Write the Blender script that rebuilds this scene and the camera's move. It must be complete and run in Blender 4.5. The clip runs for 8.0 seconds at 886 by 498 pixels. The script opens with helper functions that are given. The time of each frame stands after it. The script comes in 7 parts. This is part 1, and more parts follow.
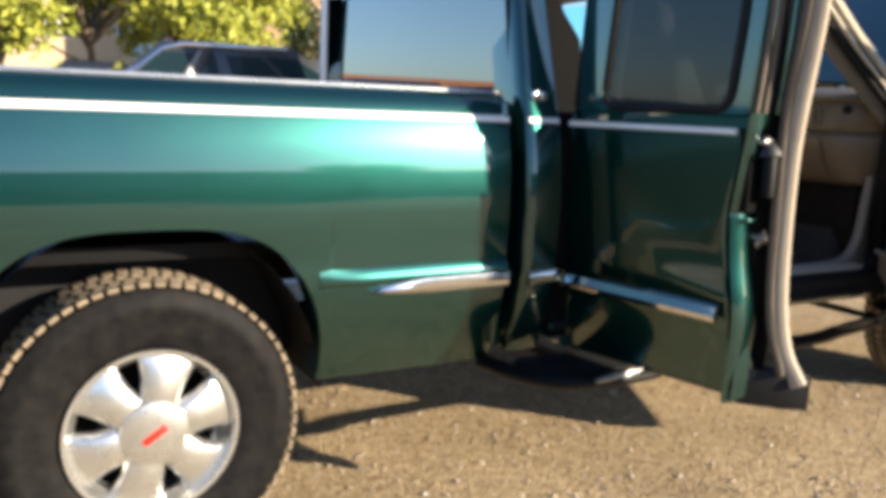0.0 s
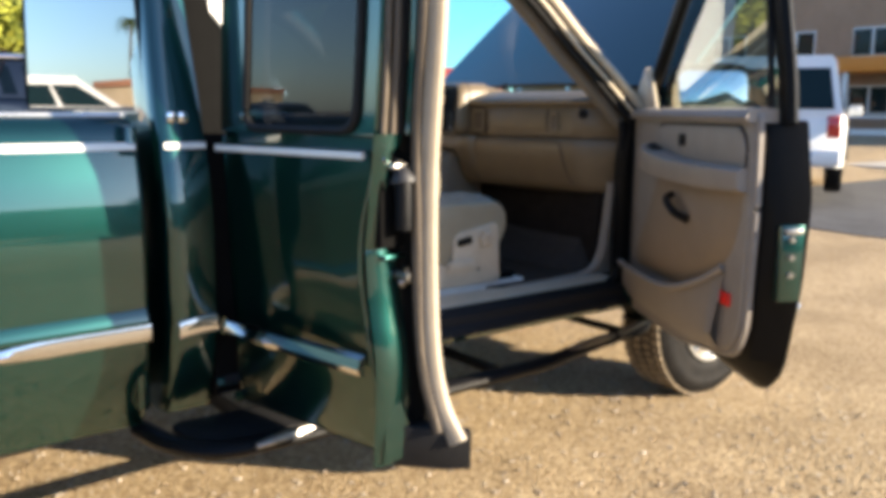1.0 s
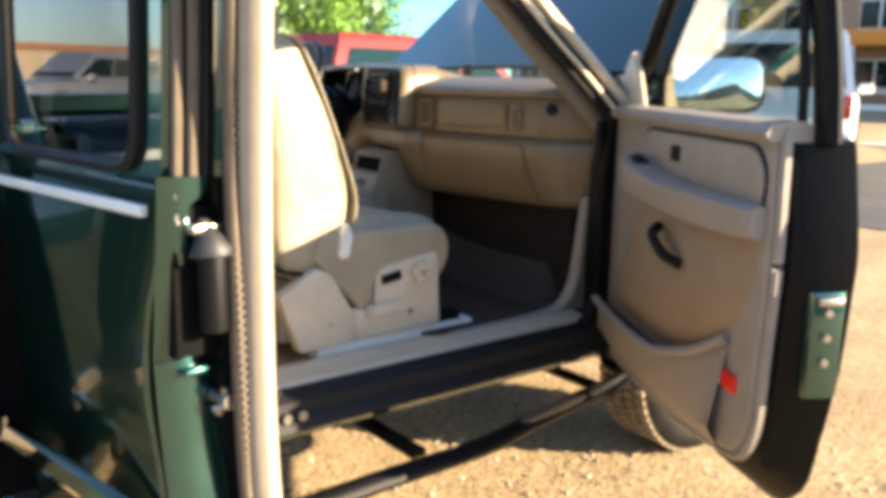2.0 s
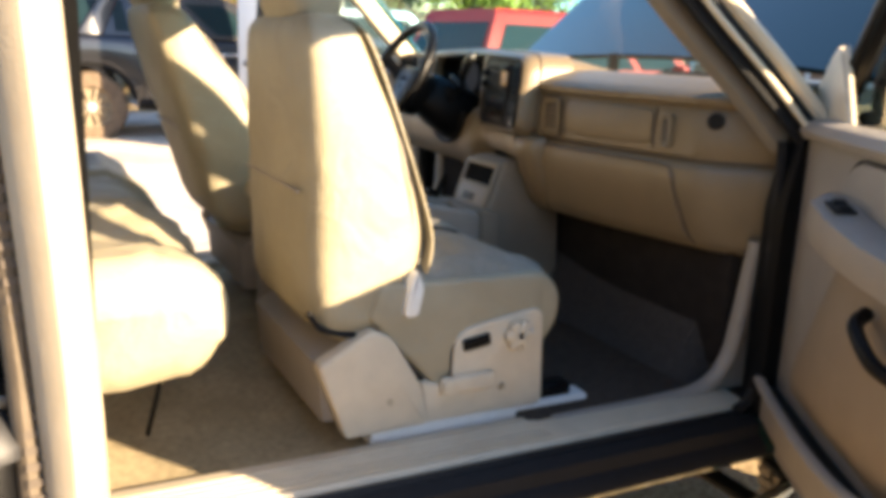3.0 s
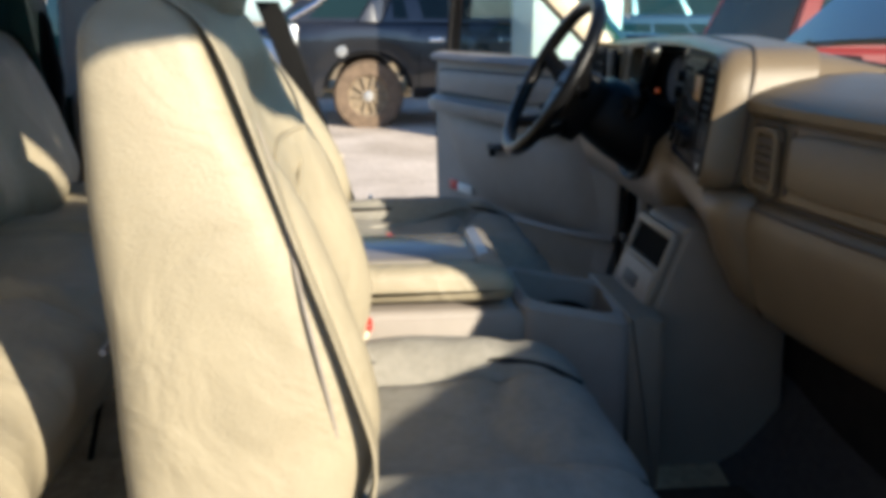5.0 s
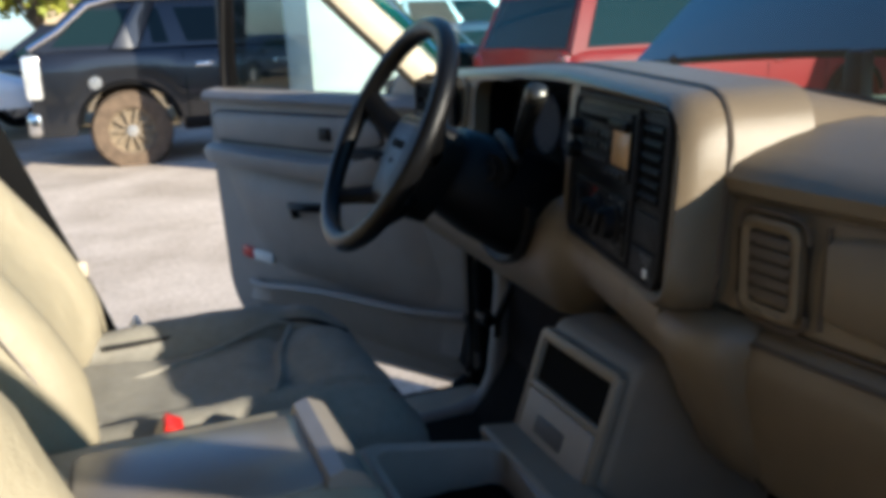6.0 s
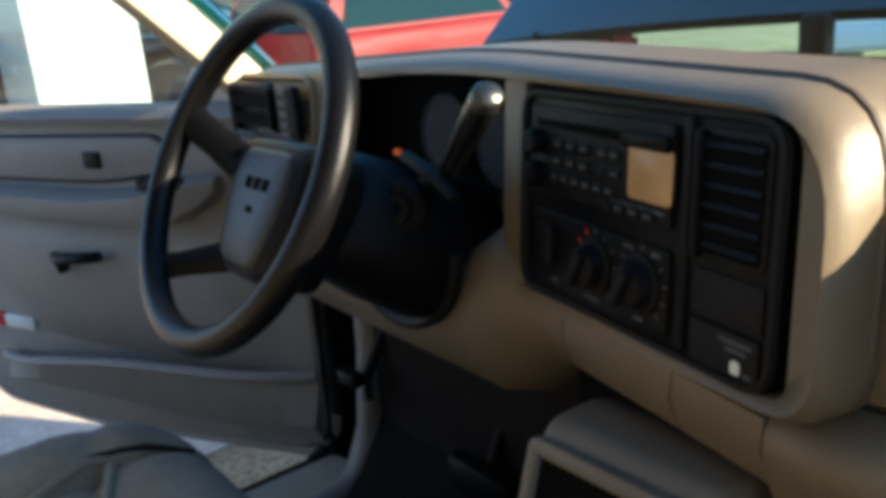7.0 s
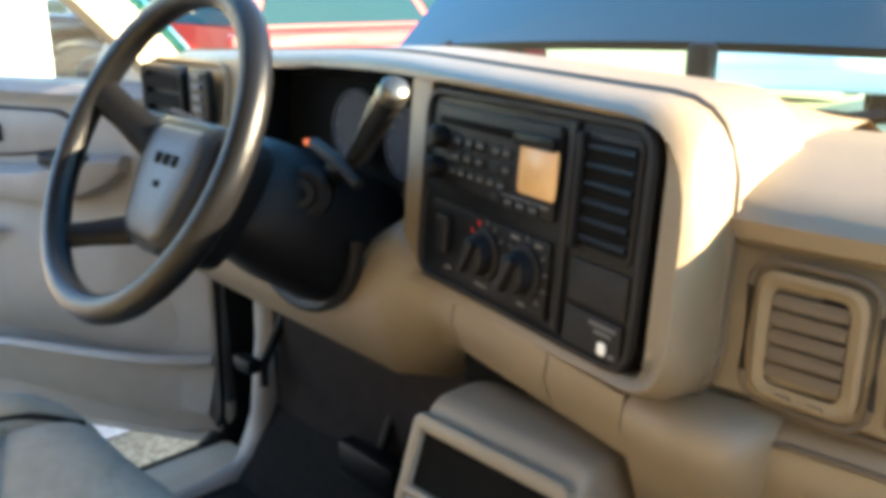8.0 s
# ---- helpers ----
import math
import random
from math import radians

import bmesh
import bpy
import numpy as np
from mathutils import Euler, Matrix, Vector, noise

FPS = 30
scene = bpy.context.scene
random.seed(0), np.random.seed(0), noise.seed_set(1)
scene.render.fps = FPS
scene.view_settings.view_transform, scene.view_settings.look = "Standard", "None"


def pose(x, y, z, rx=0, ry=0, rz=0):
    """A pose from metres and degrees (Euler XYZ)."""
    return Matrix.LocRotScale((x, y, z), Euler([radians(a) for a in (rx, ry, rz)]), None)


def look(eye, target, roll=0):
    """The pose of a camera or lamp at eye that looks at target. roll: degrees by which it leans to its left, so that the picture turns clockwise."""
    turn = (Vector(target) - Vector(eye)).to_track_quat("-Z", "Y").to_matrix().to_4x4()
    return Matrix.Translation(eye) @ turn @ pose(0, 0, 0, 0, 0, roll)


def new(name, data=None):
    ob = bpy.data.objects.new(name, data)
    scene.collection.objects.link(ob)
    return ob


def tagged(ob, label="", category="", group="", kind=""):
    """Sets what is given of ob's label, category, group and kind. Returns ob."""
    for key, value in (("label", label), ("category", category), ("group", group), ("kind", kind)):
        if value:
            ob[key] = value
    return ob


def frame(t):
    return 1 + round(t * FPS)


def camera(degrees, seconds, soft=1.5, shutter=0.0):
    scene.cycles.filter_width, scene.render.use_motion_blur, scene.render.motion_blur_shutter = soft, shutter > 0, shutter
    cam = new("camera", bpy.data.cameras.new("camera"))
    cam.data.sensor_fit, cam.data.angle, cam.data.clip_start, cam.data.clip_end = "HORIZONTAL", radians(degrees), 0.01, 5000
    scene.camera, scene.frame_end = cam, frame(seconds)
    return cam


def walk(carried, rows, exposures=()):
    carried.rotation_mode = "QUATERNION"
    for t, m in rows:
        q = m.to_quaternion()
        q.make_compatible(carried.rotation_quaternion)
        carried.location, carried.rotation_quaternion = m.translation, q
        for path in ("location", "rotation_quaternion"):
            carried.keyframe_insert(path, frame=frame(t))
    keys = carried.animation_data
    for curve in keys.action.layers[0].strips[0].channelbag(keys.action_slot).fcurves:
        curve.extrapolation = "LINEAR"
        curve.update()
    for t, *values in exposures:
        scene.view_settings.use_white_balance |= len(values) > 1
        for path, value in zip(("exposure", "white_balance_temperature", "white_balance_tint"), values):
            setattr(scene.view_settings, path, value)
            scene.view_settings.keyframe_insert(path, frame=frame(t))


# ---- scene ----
cam = camera(55.0, 8.0, soft=5.2)
PATH = [
    (0, (-0.368, -2.117, 1.227), (0.603, -0.4, 0.897), 2.2),
    (0.5, (-0.006, -2.193, 1.262), (1.117, -0.564, 0.97), 1.2),
    (1, (0.346, -2.158, 1.292), (1.555, -0.598, 0.97), 0.3),
    (1.2, (0.486, -2.101, 1.299), (1.717, -0.56, 0.966), 0.1),
    (2.3, (1.136, -1.523, 1.387), (2.303, 0.049, 0.976), 1.7),
    (2.5, (1.23, -1.415, 1.382), (2.348, 0.192, 0.972), 2.2),
    (3, (1.457, -1.25, 1.424), (2.345, 0.482, 0.964), 2.3),
    (3.5, (1.705, -1.131, 1.441), (2.255, 0.722, 0.93), 1.5),
    (4, (1.912, -0.98, 1.458), (2.153, 0.93, 0.914), 0.2),
    (4.2, (1.978, -0.912, 1.468), (2.137, 1.005, 0.92), 0.0),
    (5.3, (2.241, -0.284, 1.456), (2.493, 1.634, 0.947), 0.5),
    (5.5, (2.249, -0.166, 1.474), (2.609, 1.735, 0.968), -0.8),
    (6, (2.257, 0.154, 1.495), (2.923, 1.971, 0.989), -2.7),
    (6.5, (2.265, 0.439, 1.501), (3.224, 2.117, 0.988), -3.9),
    (7, (2.279, 0.612, 1.498), (3.427, 2.144, 0.919), -5.1),
    (7.5, (2.241, 0.628, 1.489), (3.499, 2.064, 0.894), -2.8),
    (8, (2.249, 0.565, 1.49), (3.567, 1.958, 0.922), 0.2),
]
EXPOSURES = [(0.0, 1.5, 6700, 11), (1.2, 2.0, 6900, 11), (2.3, 2.5, 7900, 13), (3.5, 2.5, 8100, 13), (4.2, 1.9, 7000, 11), (5.5, 1.32, 6200, 8), (6.0, 1.32, 6100, 8), (6.5, 1.5, 6400, 8), (7.2, 2.35, 7000, 8), (8.0, 3.8, 7600, 8)]
walk(cam, [(t, look(eye, target, roll)) for t, eye, target, roll in PATH], EXPOSURES)

# ---- world and sun ----
SUN_X, SUN_Y, SUN_Z = 0.7, -1.0, 0.43
world = bpy.data.worlds.new("sky")
scene.world = world
world.use_nodes = True
wn = world.node_tree.nodes
sky = wn.new("ShaderNodeTexSky")
sky.sky_type = "NISHITA"
sky.sun_disc = False
sky.sun_elevation = math.atan2(SUN_Z, math.hypot(SUN_X, SUN_Y))
sky.sun_rotation = math.atan2(SUN_X, SUN_Y)
sky.dust_density = 1.1
sky.ozone_density = 5.0
sky.altitude = 800.0
wn["Background"].inputs["Strength"].default_value = 0.1
world.node_tree.links.new(sky.outputs["Color"], wn["Background"].inputs["Color"])
sun = new("sun", bpy.data.lights.new("sun", "SUN"))
sun.data.energy, sun.data.angle, sun.data.color = 4.6, radians(0.6), (1.0, 0.87, 0.68)
sun.matrix_world = look((SUN_X * 20, SUN_Y * 20, SUN_Z * 20), (0, 0, 0))

# ---- materials ----
def material(name, color, rough=0.5, metal=0.0, coat=0.0, vary=0.12, scale=30.0, bump=0.0, bump_scale=200.0, fine=0.0, spec=0.5, color2=None, stain=0.0, wrinkle=0.0):
    """A procedural surface: a base colour that varies at two scales, with fine relief."""
    m = bpy.data.materials.new(name)
    m.use_nodes = True
    nt = m.node_tree
    n, link = nt.nodes, nt.links.new
    b = n["Principled BSDF"]
    b.inputs["Roughness"].default_value = rough
    b.inputs["Metallic"].default_value = metal
    b.inputs["Coat Weight"].default_value = coat
    b.inputs["Coat Roughness"].default_value = 0.04
    b.inputs["Specular IOR Level"].default_value = spec
    co = n.new("ShaderNodeTexCoord")
    c2 = color2 or tuple(c * (1 - vary) for c in color)
    if vary or color2:
        big = n.new("ShaderNodeTexNoise")
        big.inputs["Scale"].default_value = scale
        big.inputs["Detail"].default_value = 6
        big.inputs["Roughness"].default_value = 0.65
        link(co.outputs["Object"], big.inputs["Vector"])
        ramp = n.new("ShaderNodeValToRGB")
        ramp.color_ramp.elements[0].position, ramp.color_ramp.elements[1].position = 0.35, 0.65
        ramp.color_ramp.elements[0].color, ramp.color_ramp.elements[1].color = (*c2, 1), (*color, 1)
        link(big.outputs["Fac"], ramp.inputs["Fac"])
        last = ramp.outputs["Color"]
        if stain:
            st = n.new("ShaderNodeTexNoise")
            st.inputs["Scale"].default_value = scale * 0.13
            st.inputs["Detail"].default_value = 3
            link(co.outputs["Object"], st.inputs["Vector"])
            r2 = n.new("ShaderNodeValToRGB")
            r2.color_ramp.elements[0].position, r2.color_ramp.elements[1].position = 0.4, 0.62
            r2.color_ramp.elements[0].color, r2.color_ramp.elements[1].color = (1 - stain, 1 - stain, 1 - stain * 1.1, 1), (1, 1, 1, 1)
            link(st.outputs["Fac"], r2.inputs["Fac"])
            mix = n.new("ShaderNodeMix")
            mix.data_type, mix.blend_type = "RGBA", "MULTIPLY"
            mix.inputs[0].default_value = 1
            link(last, mix.inputs[6])
            link(r2.outputs["Color"], mix.inputs[7])
            last = mix.outputs[2]
        link(last, b.inputs["Base Color"])
    else:
        b.inputs["Base Color"].default_value = (*color, 1)
    if bump:
        fn = n.new("ShaderNodeTexNoise")
        fn.inputs["Scale"].default_value = bump_scale
        fn.inputs["Detail"].default_value = 4
        link(co.outputs["Object"], fn.inputs["Vector"])
        bp = n.new("ShaderNodeBump")
        bp.inputs["Strength"].default_value = bump
        bp.inputs["Distance"].default_value = 0.002
        link(fn.outputs["Fac"], bp.inputs["Height"])
        link(bp.outputs["Normal"], b.inputs["Normal"])
        if wrinkle:
            wv = n.new("ShaderNodeTexNoise")
            wv.inputs["Scale"].default_value, wv.inputs["Detail"].default_value, wv.inputs["Distortion"].default_value = 7.0, 3, 1.2
            link(co.outputs["Object"], wv.inputs["Vector"])
            b2 = n.new("ShaderNodeBump")
            b2.inputs["Strength"].default_value, b2.inputs["Distance"].default_value = wrinkle, 0.02
            link(wv.outputs["Fac"], b2.inputs["Height"])
            link(b2.outputs["Normal"], bp.inputs["Normal"])
    if fine:
        rn = n.new("ShaderNodeTexNoise")
        rn.inputs["Scale"].default_value = 8
        rn.inputs["Detail"].default_value = 5
        link(co.outputs["Object"], rn.inputs["Vector"])
        mr = n.new("ShaderNodeMapRange")
        mr.inputs["To Min"].default_value, mr.inputs["To Max"].default_value = max(0.02, rough - fine), min(1, rough + fine)
        link(rn.outputs["Fac"], mr.inputs["Value"])
        link(mr.outputs["Result"], b.inputs["Roughness"])
    return m


def glass(name, tint, gloss=0.05, power=4.0):
    """A thin pane: tinted clear, with a mirror gloss by Fresnel."""
    m = bpy.data.materials.new(name)
    m.use_nodes = True
    nt = m.node_tree
    n, link = nt.nodes, nt.links.new
    n.remove(n["Principled BSDF"])
    tr, gl, lw, mix = n.new("ShaderNodeBsdfTransparent"), n.new("ShaderNodeBsdfGlossy"), n.new("ShaderNodeLayerWeight"), n.new("ShaderNodeMixShader")
    tr.inputs["Color"].default_value = (*tint, 1)
    gl.inputs["Roughness"].default_value = 0.015
    lw.inputs["Blend"].default_value = 0.5
    pw, mr = n.new("ShaderNodeMath"), n.new("ShaderNodeMapRange")
    pw.operation = "POWER"
    pw.inputs[1].default_value = power
    link(lw.outputs["Facing"], pw.inputs[0])
    mr.inputs["To Min"].default_value, mr.inputs["To Max"].default_value = gloss, 1.0
    link(pw.outputs[0], mr.inputs["Value"])
    link(mr.outputs["Result"], mix.inputs["Fac"])
    link(tr.outputs[0], mix.inputs[1])
    link(gl.outputs[0], mix.inputs[2])
    link(mix.outputs[0], n["Material Output"].inputs["Surface"])
    return m


GREEN = material("green_metallic_paint", (0.006, 0.058, 0.050), 0.29, 0.85, 1.0, vary=0.1, scale=900, fine=0.03, spec=0.3)
GREEN.node_tree.nodes["Principled BSDF"].inputs["Coat IOR"].default_value = 1.75
STRIPE = material("pale_pinstripe", (0.72, 0.74, 0.72), 0.35, 0.0, 0.5, vary=0.05)
CHROME = material("chrome", (0.78, 0.78, 0.78), 0.09, 1.0, vary=0.06, scale=60, fine=0.05)
STEEL = material("dull_steel", (0.42, 0.40, 0.37), 0.38, 1.0, vary=0.25, scale=80)
ALLOY = material("silver_alloy", (0.62, 0.62, 0.60), 0.28, 0.85, 0.4, vary=0.12, scale=40, fine=0.08)
BLACK = material("black_rubber", (0.010, 0.010, 0.011), 0.6, spec=0.25, vary=0.3, scale=60, bump=0.3)
JET = material("black_plastic", (0.005, 0.005, 0.0055), 0.42, spec=0.13, vary=0.25, scale=90, bump=0.25, bump_scale=900)
CHAR = material("charcoal_plastic", (0.009, 0.0085, 0.009), 0.5, spec=0.18, vary=0.2, scale=60, bump=0.35, bump_scale=800)
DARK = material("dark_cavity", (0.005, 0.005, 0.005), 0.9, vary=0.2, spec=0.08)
TYRE = material("tyre_rubber", (0.005, 0.005, 0.0055), 0.6, spec=0.1, vary=0.35, scale=24, bump=0.3, bump_scale=120, color2=(0.013, 0.012, 0.011))
DUSTY = material("dusty_tread", (0.26, 0.20, 0.13), 0.9, color2=(0.13, 0.105, 0.075), scale=26, bump=0.6, bump_scale=90)
TAN = material("tan_plastic", (0.180, 0.131, 0.077), 0.38, spec=0.6, vary=0.1, scale=14, bump=0.35, bump_scale=700, stain=0.06)
# door taupe with the ground's warm bounce light mixed into the colour
WARMED_TAUPE = material("bounce_warmed_door_skin", (0.27, 0.20, 0.135), 0.55, vary=0.1, scale=14, bump=0.35, bump_scale=700, stain=0.08)
TAUPE = material("taupe_plastic", (0.285, 0.252, 0.222), 0.52, vary=0.1, scale=14, bump=0.35, bump_scale=700, stain=0.08)
PILLAR = material("taupe_cream_trim", (0.40, 0.335, 0.255), 0.55, vary=0.12, scale=22, bump=0.25, bump_scale=600, stain=0.14)
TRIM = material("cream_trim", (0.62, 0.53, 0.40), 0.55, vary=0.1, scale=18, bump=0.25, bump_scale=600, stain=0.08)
HIDE = material("beige_leather", (0.345, 0.30, 0.212), 0.5, vary=0.12, scale=9, bump=0.5, bump_scale=380, stain=0.14, wrinkle=0.45)
CLOTH = material("grey_beige_seat_cloth", (0.285, 0.268, 0.232), 0.85, vary=0.16, scale=70, bump=0.8, bump_scale=900, stain=0.14, wrinkle=0.5)
CARPET = material("taupe_carpet", (0.44, 0.35, 0.215), 0.97, vary=0.35, scale=60, bump=1.0, bump_scale=500, stain=0.2)
HEAD = material("headliner_cloth", (0.36, 0.31, 0.25), 0.95, vary=0.1, scale=90, bump=0.5, bump_scale=500)
RED = material("red_plastic", (0.75, 0.02, 0.012), 0.35, vary=0.15)
WHITE = material("white_label", (0.78, 0.77, 0.73), 0.5, vary=0.06)
SEAL = material("brown_ribbed_rubber", (0.085, 0.065, 0.05), 0.7, vary=0.25, scale=60)
WELT = material("tan_rubber_welt", (0.11, 0.085, 0.06), 0.65, vary=0.2, scale=50, bump=0.3, bump_scale=300)
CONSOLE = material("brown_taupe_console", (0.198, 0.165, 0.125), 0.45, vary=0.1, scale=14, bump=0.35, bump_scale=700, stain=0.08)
VENT = material("brown_vent_plastic", (0.085, 0.062, 0.041), 0.5, vary=0.12, scale=30)
PRINT = material("pale_print", (0.07, 0.07, 0.072), 0.6, vary=0.1)
AMBER = material("amber_lcd_reflector", (0.62, 0.36, 0.15), 0.3, vary=0.2, scale=20)
DIAL = material("grey_blue_dial", (0.016, 0.02, 0.032), 0.8, vary=0.15)
PANE = glass("tinted_clear_pane", (0.66, 0.77, 0.76))
DOORGLASS = glass("tinted_door_pane", (0.12, 0.135, 0.16), 0.045)
BACKLIGHT = glass("rear_window_pane", (0.05, 0.055, 0.06), 0.24)
SHIELD = glass("windscreen_pane", (0.50, 0.95, 1.0), 0.008, 6.0)
MIRROR = material("mirror_glass", (0.86, 0.88, 0.88), 0.02, 1.0, vary=0.0)


# ---- mesh helpers ----
FRAME = {}


def thing(name, base, label, category, group=""):
    """A top-level Empty at the base of a thing; its parts are given in world places."""
    ob = new(name)
    ob.empty_display_size = 0.1
    ob.location = base
    FRAME[ob.name] = Vector(base)
    return tagged(ob, label, category, group)


def to_mesh(bm, name, mat, smooth=40):
    bmesh.ops.remove_doubles(bm, verts=bm.verts, dist=0.00005)
    me = bpy.data.meshes.new(name)
    for f in bm.faces:
        f.smooth = smooth > 0
    bm.to_mesh(me)
    bm.free()
    if smooth > 0:
        me.set_sharp_from_angle(angle=radians(smooth))
    if mat:
        me.materials.append(mat)
    return me


def part(name, bm, mat, parent=None, label="", m=None, smooth=40):
    """Links a bmesh, built in world places (or moved there by m), as one mesh object under a thing or a part."""
    if m is not None:
        bm.transform(m)
        if m.to_3x3().determinant() < 0:
            bmesh.ops.reverse_faces(bm, faces=bm.faces)
    base = FRAME[parent.name] if parent else Vector((0, 0, 0))
    if parent:
        bm.transform(Matrix.Translation(-base))
    ob = new(name, to_mesh(bm, name, mat, smooth))
    if parent:
        ob.parent = parent
        FRAME[ob.name] = base
    return tagged(ob, label)


def solo(name, bm, mat, label, category="", group="", kind="", m=None, smooth=40, base=None):
    """A thing, or a piece of the setting, that is one mesh."""
    base = Vector(base or (0, 0, 0))
    if m is not None:
        bm.transform(m)
    bm.transform(Matrix.Translation(-base))
    ob = new(name, to_mesh(bm, name, mat, smooth))
    ob.location = base
    FRAME[ob.name] = base
    return tagged(ob, label, category, group, kind)


def box(bm, lo, hi, r=0.0, seg=2, m=None):
    """A box between two corners, its edges rounded by r."""
    c = [(a + b) / 2 for a, b in zip(lo, hi)]
    d = [abs(b - a) for a, b in zip(lo, hi)]
    g = bmesh.ops.create_cube(bm, size=1, matrix=Matrix.Translation(c) @ Matrix.Diagonal((*d, 1)))
    vs = g["verts"]
    if r:
        es = list({e for v in vs for e in v.link_edges})
        out = bmesh.ops.bevel(bm, geom=es, offset=min(r, min(d) * 0.49), segments=seg, profile=0.5, affect="EDGES")
        vs = list(set(vs) & set(v for v in vs if v.is_valid)) + [v for v in out["verts"]]
        vs = list(set(v for v in vs if v.is_valid))
    if m is not None:
        bmesh.ops.transform(bm, matrix=m, verts=vs)
    return vs


def axes_point(axis, a, b, h):
    return {"x": (h, a, b), "y": (a, h, b), "z": (a, b, h)}[axis]


def prism(bm, pts, axis, lo, hi, r=0.0, seg=2):
    """An outline in the two other axes, drawn out along axis from lo to hi; r rounds the two rims."""
    va = [bm.verts.new(axes_point(axis, a, b, lo)) for a, b in pts]
    vb = [bm.verts.new(axes_point(axis, a, b, hi)) for a, b in pts]
    fa, fb = bm.faces.new(va), bm.faces.new(vb[::-1])
    n = len(pts)
    sides = [bm.faces.new((va[(i + 1) % n], va[i], vb[i], vb[(i + 1) % n])) for i in range(n)]
    bmesh.ops.recalc_face_normals(bm, faces=[fa, fb] + sides)
    if r:
        es = [e for e in set(fa.edges) | set(fb.edges)]
        bmesh.ops.bevel(bm, geom=es, offset=r, segments=seg, profile=0.5, affect="EDGES")


def rounded(pts, r, n=4):
    """The outline with its corners rounded by r (one number, or one for each corner)."""
    out = []
    k = len(pts)
    for i in range(k):
        p, a, b = Vector(pts[i]), Vector(pts[i - 1]), Vector(pts[(i + 1) % k])
        q = r[i] if isinstance(r, (list, tuple)) else r
        da, db = (a - p), (b - p)
        q = min(q, da.length * 0.48, db.length * 0.48)
        if q < 1e-5:
            out.append(tuple(p))
            continue
        s, e = p + da.normalized() * q, p + db.normalized() * q
        for j in range(n + 1):
            t = j / n
            out.append(tuple(s * (1 - t) ** 2 + p * 2 * t * (1 - t) + e * t * t))
    return out


def loft(bm, loops, closed=True, caps=True):
    """A skin over loops of equally many points."""
    rows = [[bm.verts.new(p) for p in lp] for lp in loops]
    n = len(rows[0])
    made = []
    for a, b in zip(rows, rows[1:]):
        for i in range(n if closed else n - 1):
            j = (i + 1) % n
            made.append(bm.faces.new((a[i], a[j], b[j], b[i])))
    if caps and closed:
        made += [bm.faces.new(rows[0][::-1]), bm.faces.new(rows[-1])]
    bmesh.ops.recalc_face_normals(bm, faces=made)
    return rows


def tube(bm, path, r, n=10, closed=False, flat=1.0, up=(0, 0, 1)):
    """A pipe along a path; r one radius, or one for each point; flat squashes it across up."""
    pts = [Vector(p) for p in path]
    loops = []
    for i, p in enumerate(pts):
        a = pts[i - 1] if (i or closed) else p
        b = pts[(i + 1) % len(pts)] if (i < len(pts) - 1 or closed) else p
        d = (b - a).normalized()
        s = d.cross(Vector(up))
        s = s.normalized() if s.length > 1e-4 else Vector((1, 0, 0))
        u = s.cross(d)
        q = r[i] if isinstance(r, (list, tuple)) else r
        loops.append([p + s * (math.cos(k * math.tau / n) * q) + u * (math.sin(k * math.tau / n) * q * flat) for k in range(n)])
    if closed:
        loops.append(loops[0])
    loft(bm, loops, caps=not closed)


def lathe(bm, profile, m, n=32):
    """A profile of (radius, height) turned round the local z axis, then moved by m."""
    loops = [[m @ Vector((r * math.cos(k * math.tau / n), r * math.sin(k * math.tau / n), h)) for k in range(n)] for r, h in profile]
    loft(bm, loops, caps=False)


def arc(a, b, c, n=10):
    """A smooth line from a through the pull of b to c."""
    a, b, c = Vector(a), Vector(b), Vector(c)
    return [a * (1 - t) ** 2 + b * 2 * t * (1 - t) + c * t * t for t in (i / n for i in range(n + 1))]


def smooth_path(pts, n=5):
    """A Catmull-Rom line through the points."""
    p = [Vector(q) for q in pts]
    p = [p[0] * 2 - p[1]] + p + [p[-1] * 2 - p[-2]]
    out = []
    for i in range(1, len(p) - 2):
        for k in range(n):
            t = k / n
            out.append(0.5 * (2 * p[i] + (p[i + 1] - p[i - 1]) * t + (2 * p[i - 1] - 5 * p[i] + 4 * p[i + 1] - p[i + 2]) * t * t + (3 * p[i] - p[i - 1] - 3 * p[i + 1] + p[i + 2]) * t ** 3))
    out.append(p[-2])
    return out


def between(loops, n):
    """The loops with n - 1 more between each two, along smooth lines."""
    lines = [smooth_path([lp[k] for lp in loops], n) for k in range(len(loops[0]))]
    return [[line[i] for line in lines] for i in range(len(lines[0]))]


def crumple(bm, amount, size, seed=0.0, stretch=(1, 1, 1)):
    """Folds and dents of padded cloth: moves the skin along its normals by noise at two sizes."""
    bm.normal_update()
    for v in bm.verts:
        p = Vector((v.co.x * stretch[0] + seed, v.co.y * stretch[1], v.co.z * stretch[2]))
        f = 1 - abs(noise.noise(p / size)) * 2
        v.co += v.normal * (amount * (0.65 * f ** 3 + 0.6 * noise.noise(p / size * 2.3)))


def interp(table, x):
    """A value between the rows of (x, value)."""
    return float(np.interp(x, [a for a, _ in table], [b for _, b in table]))


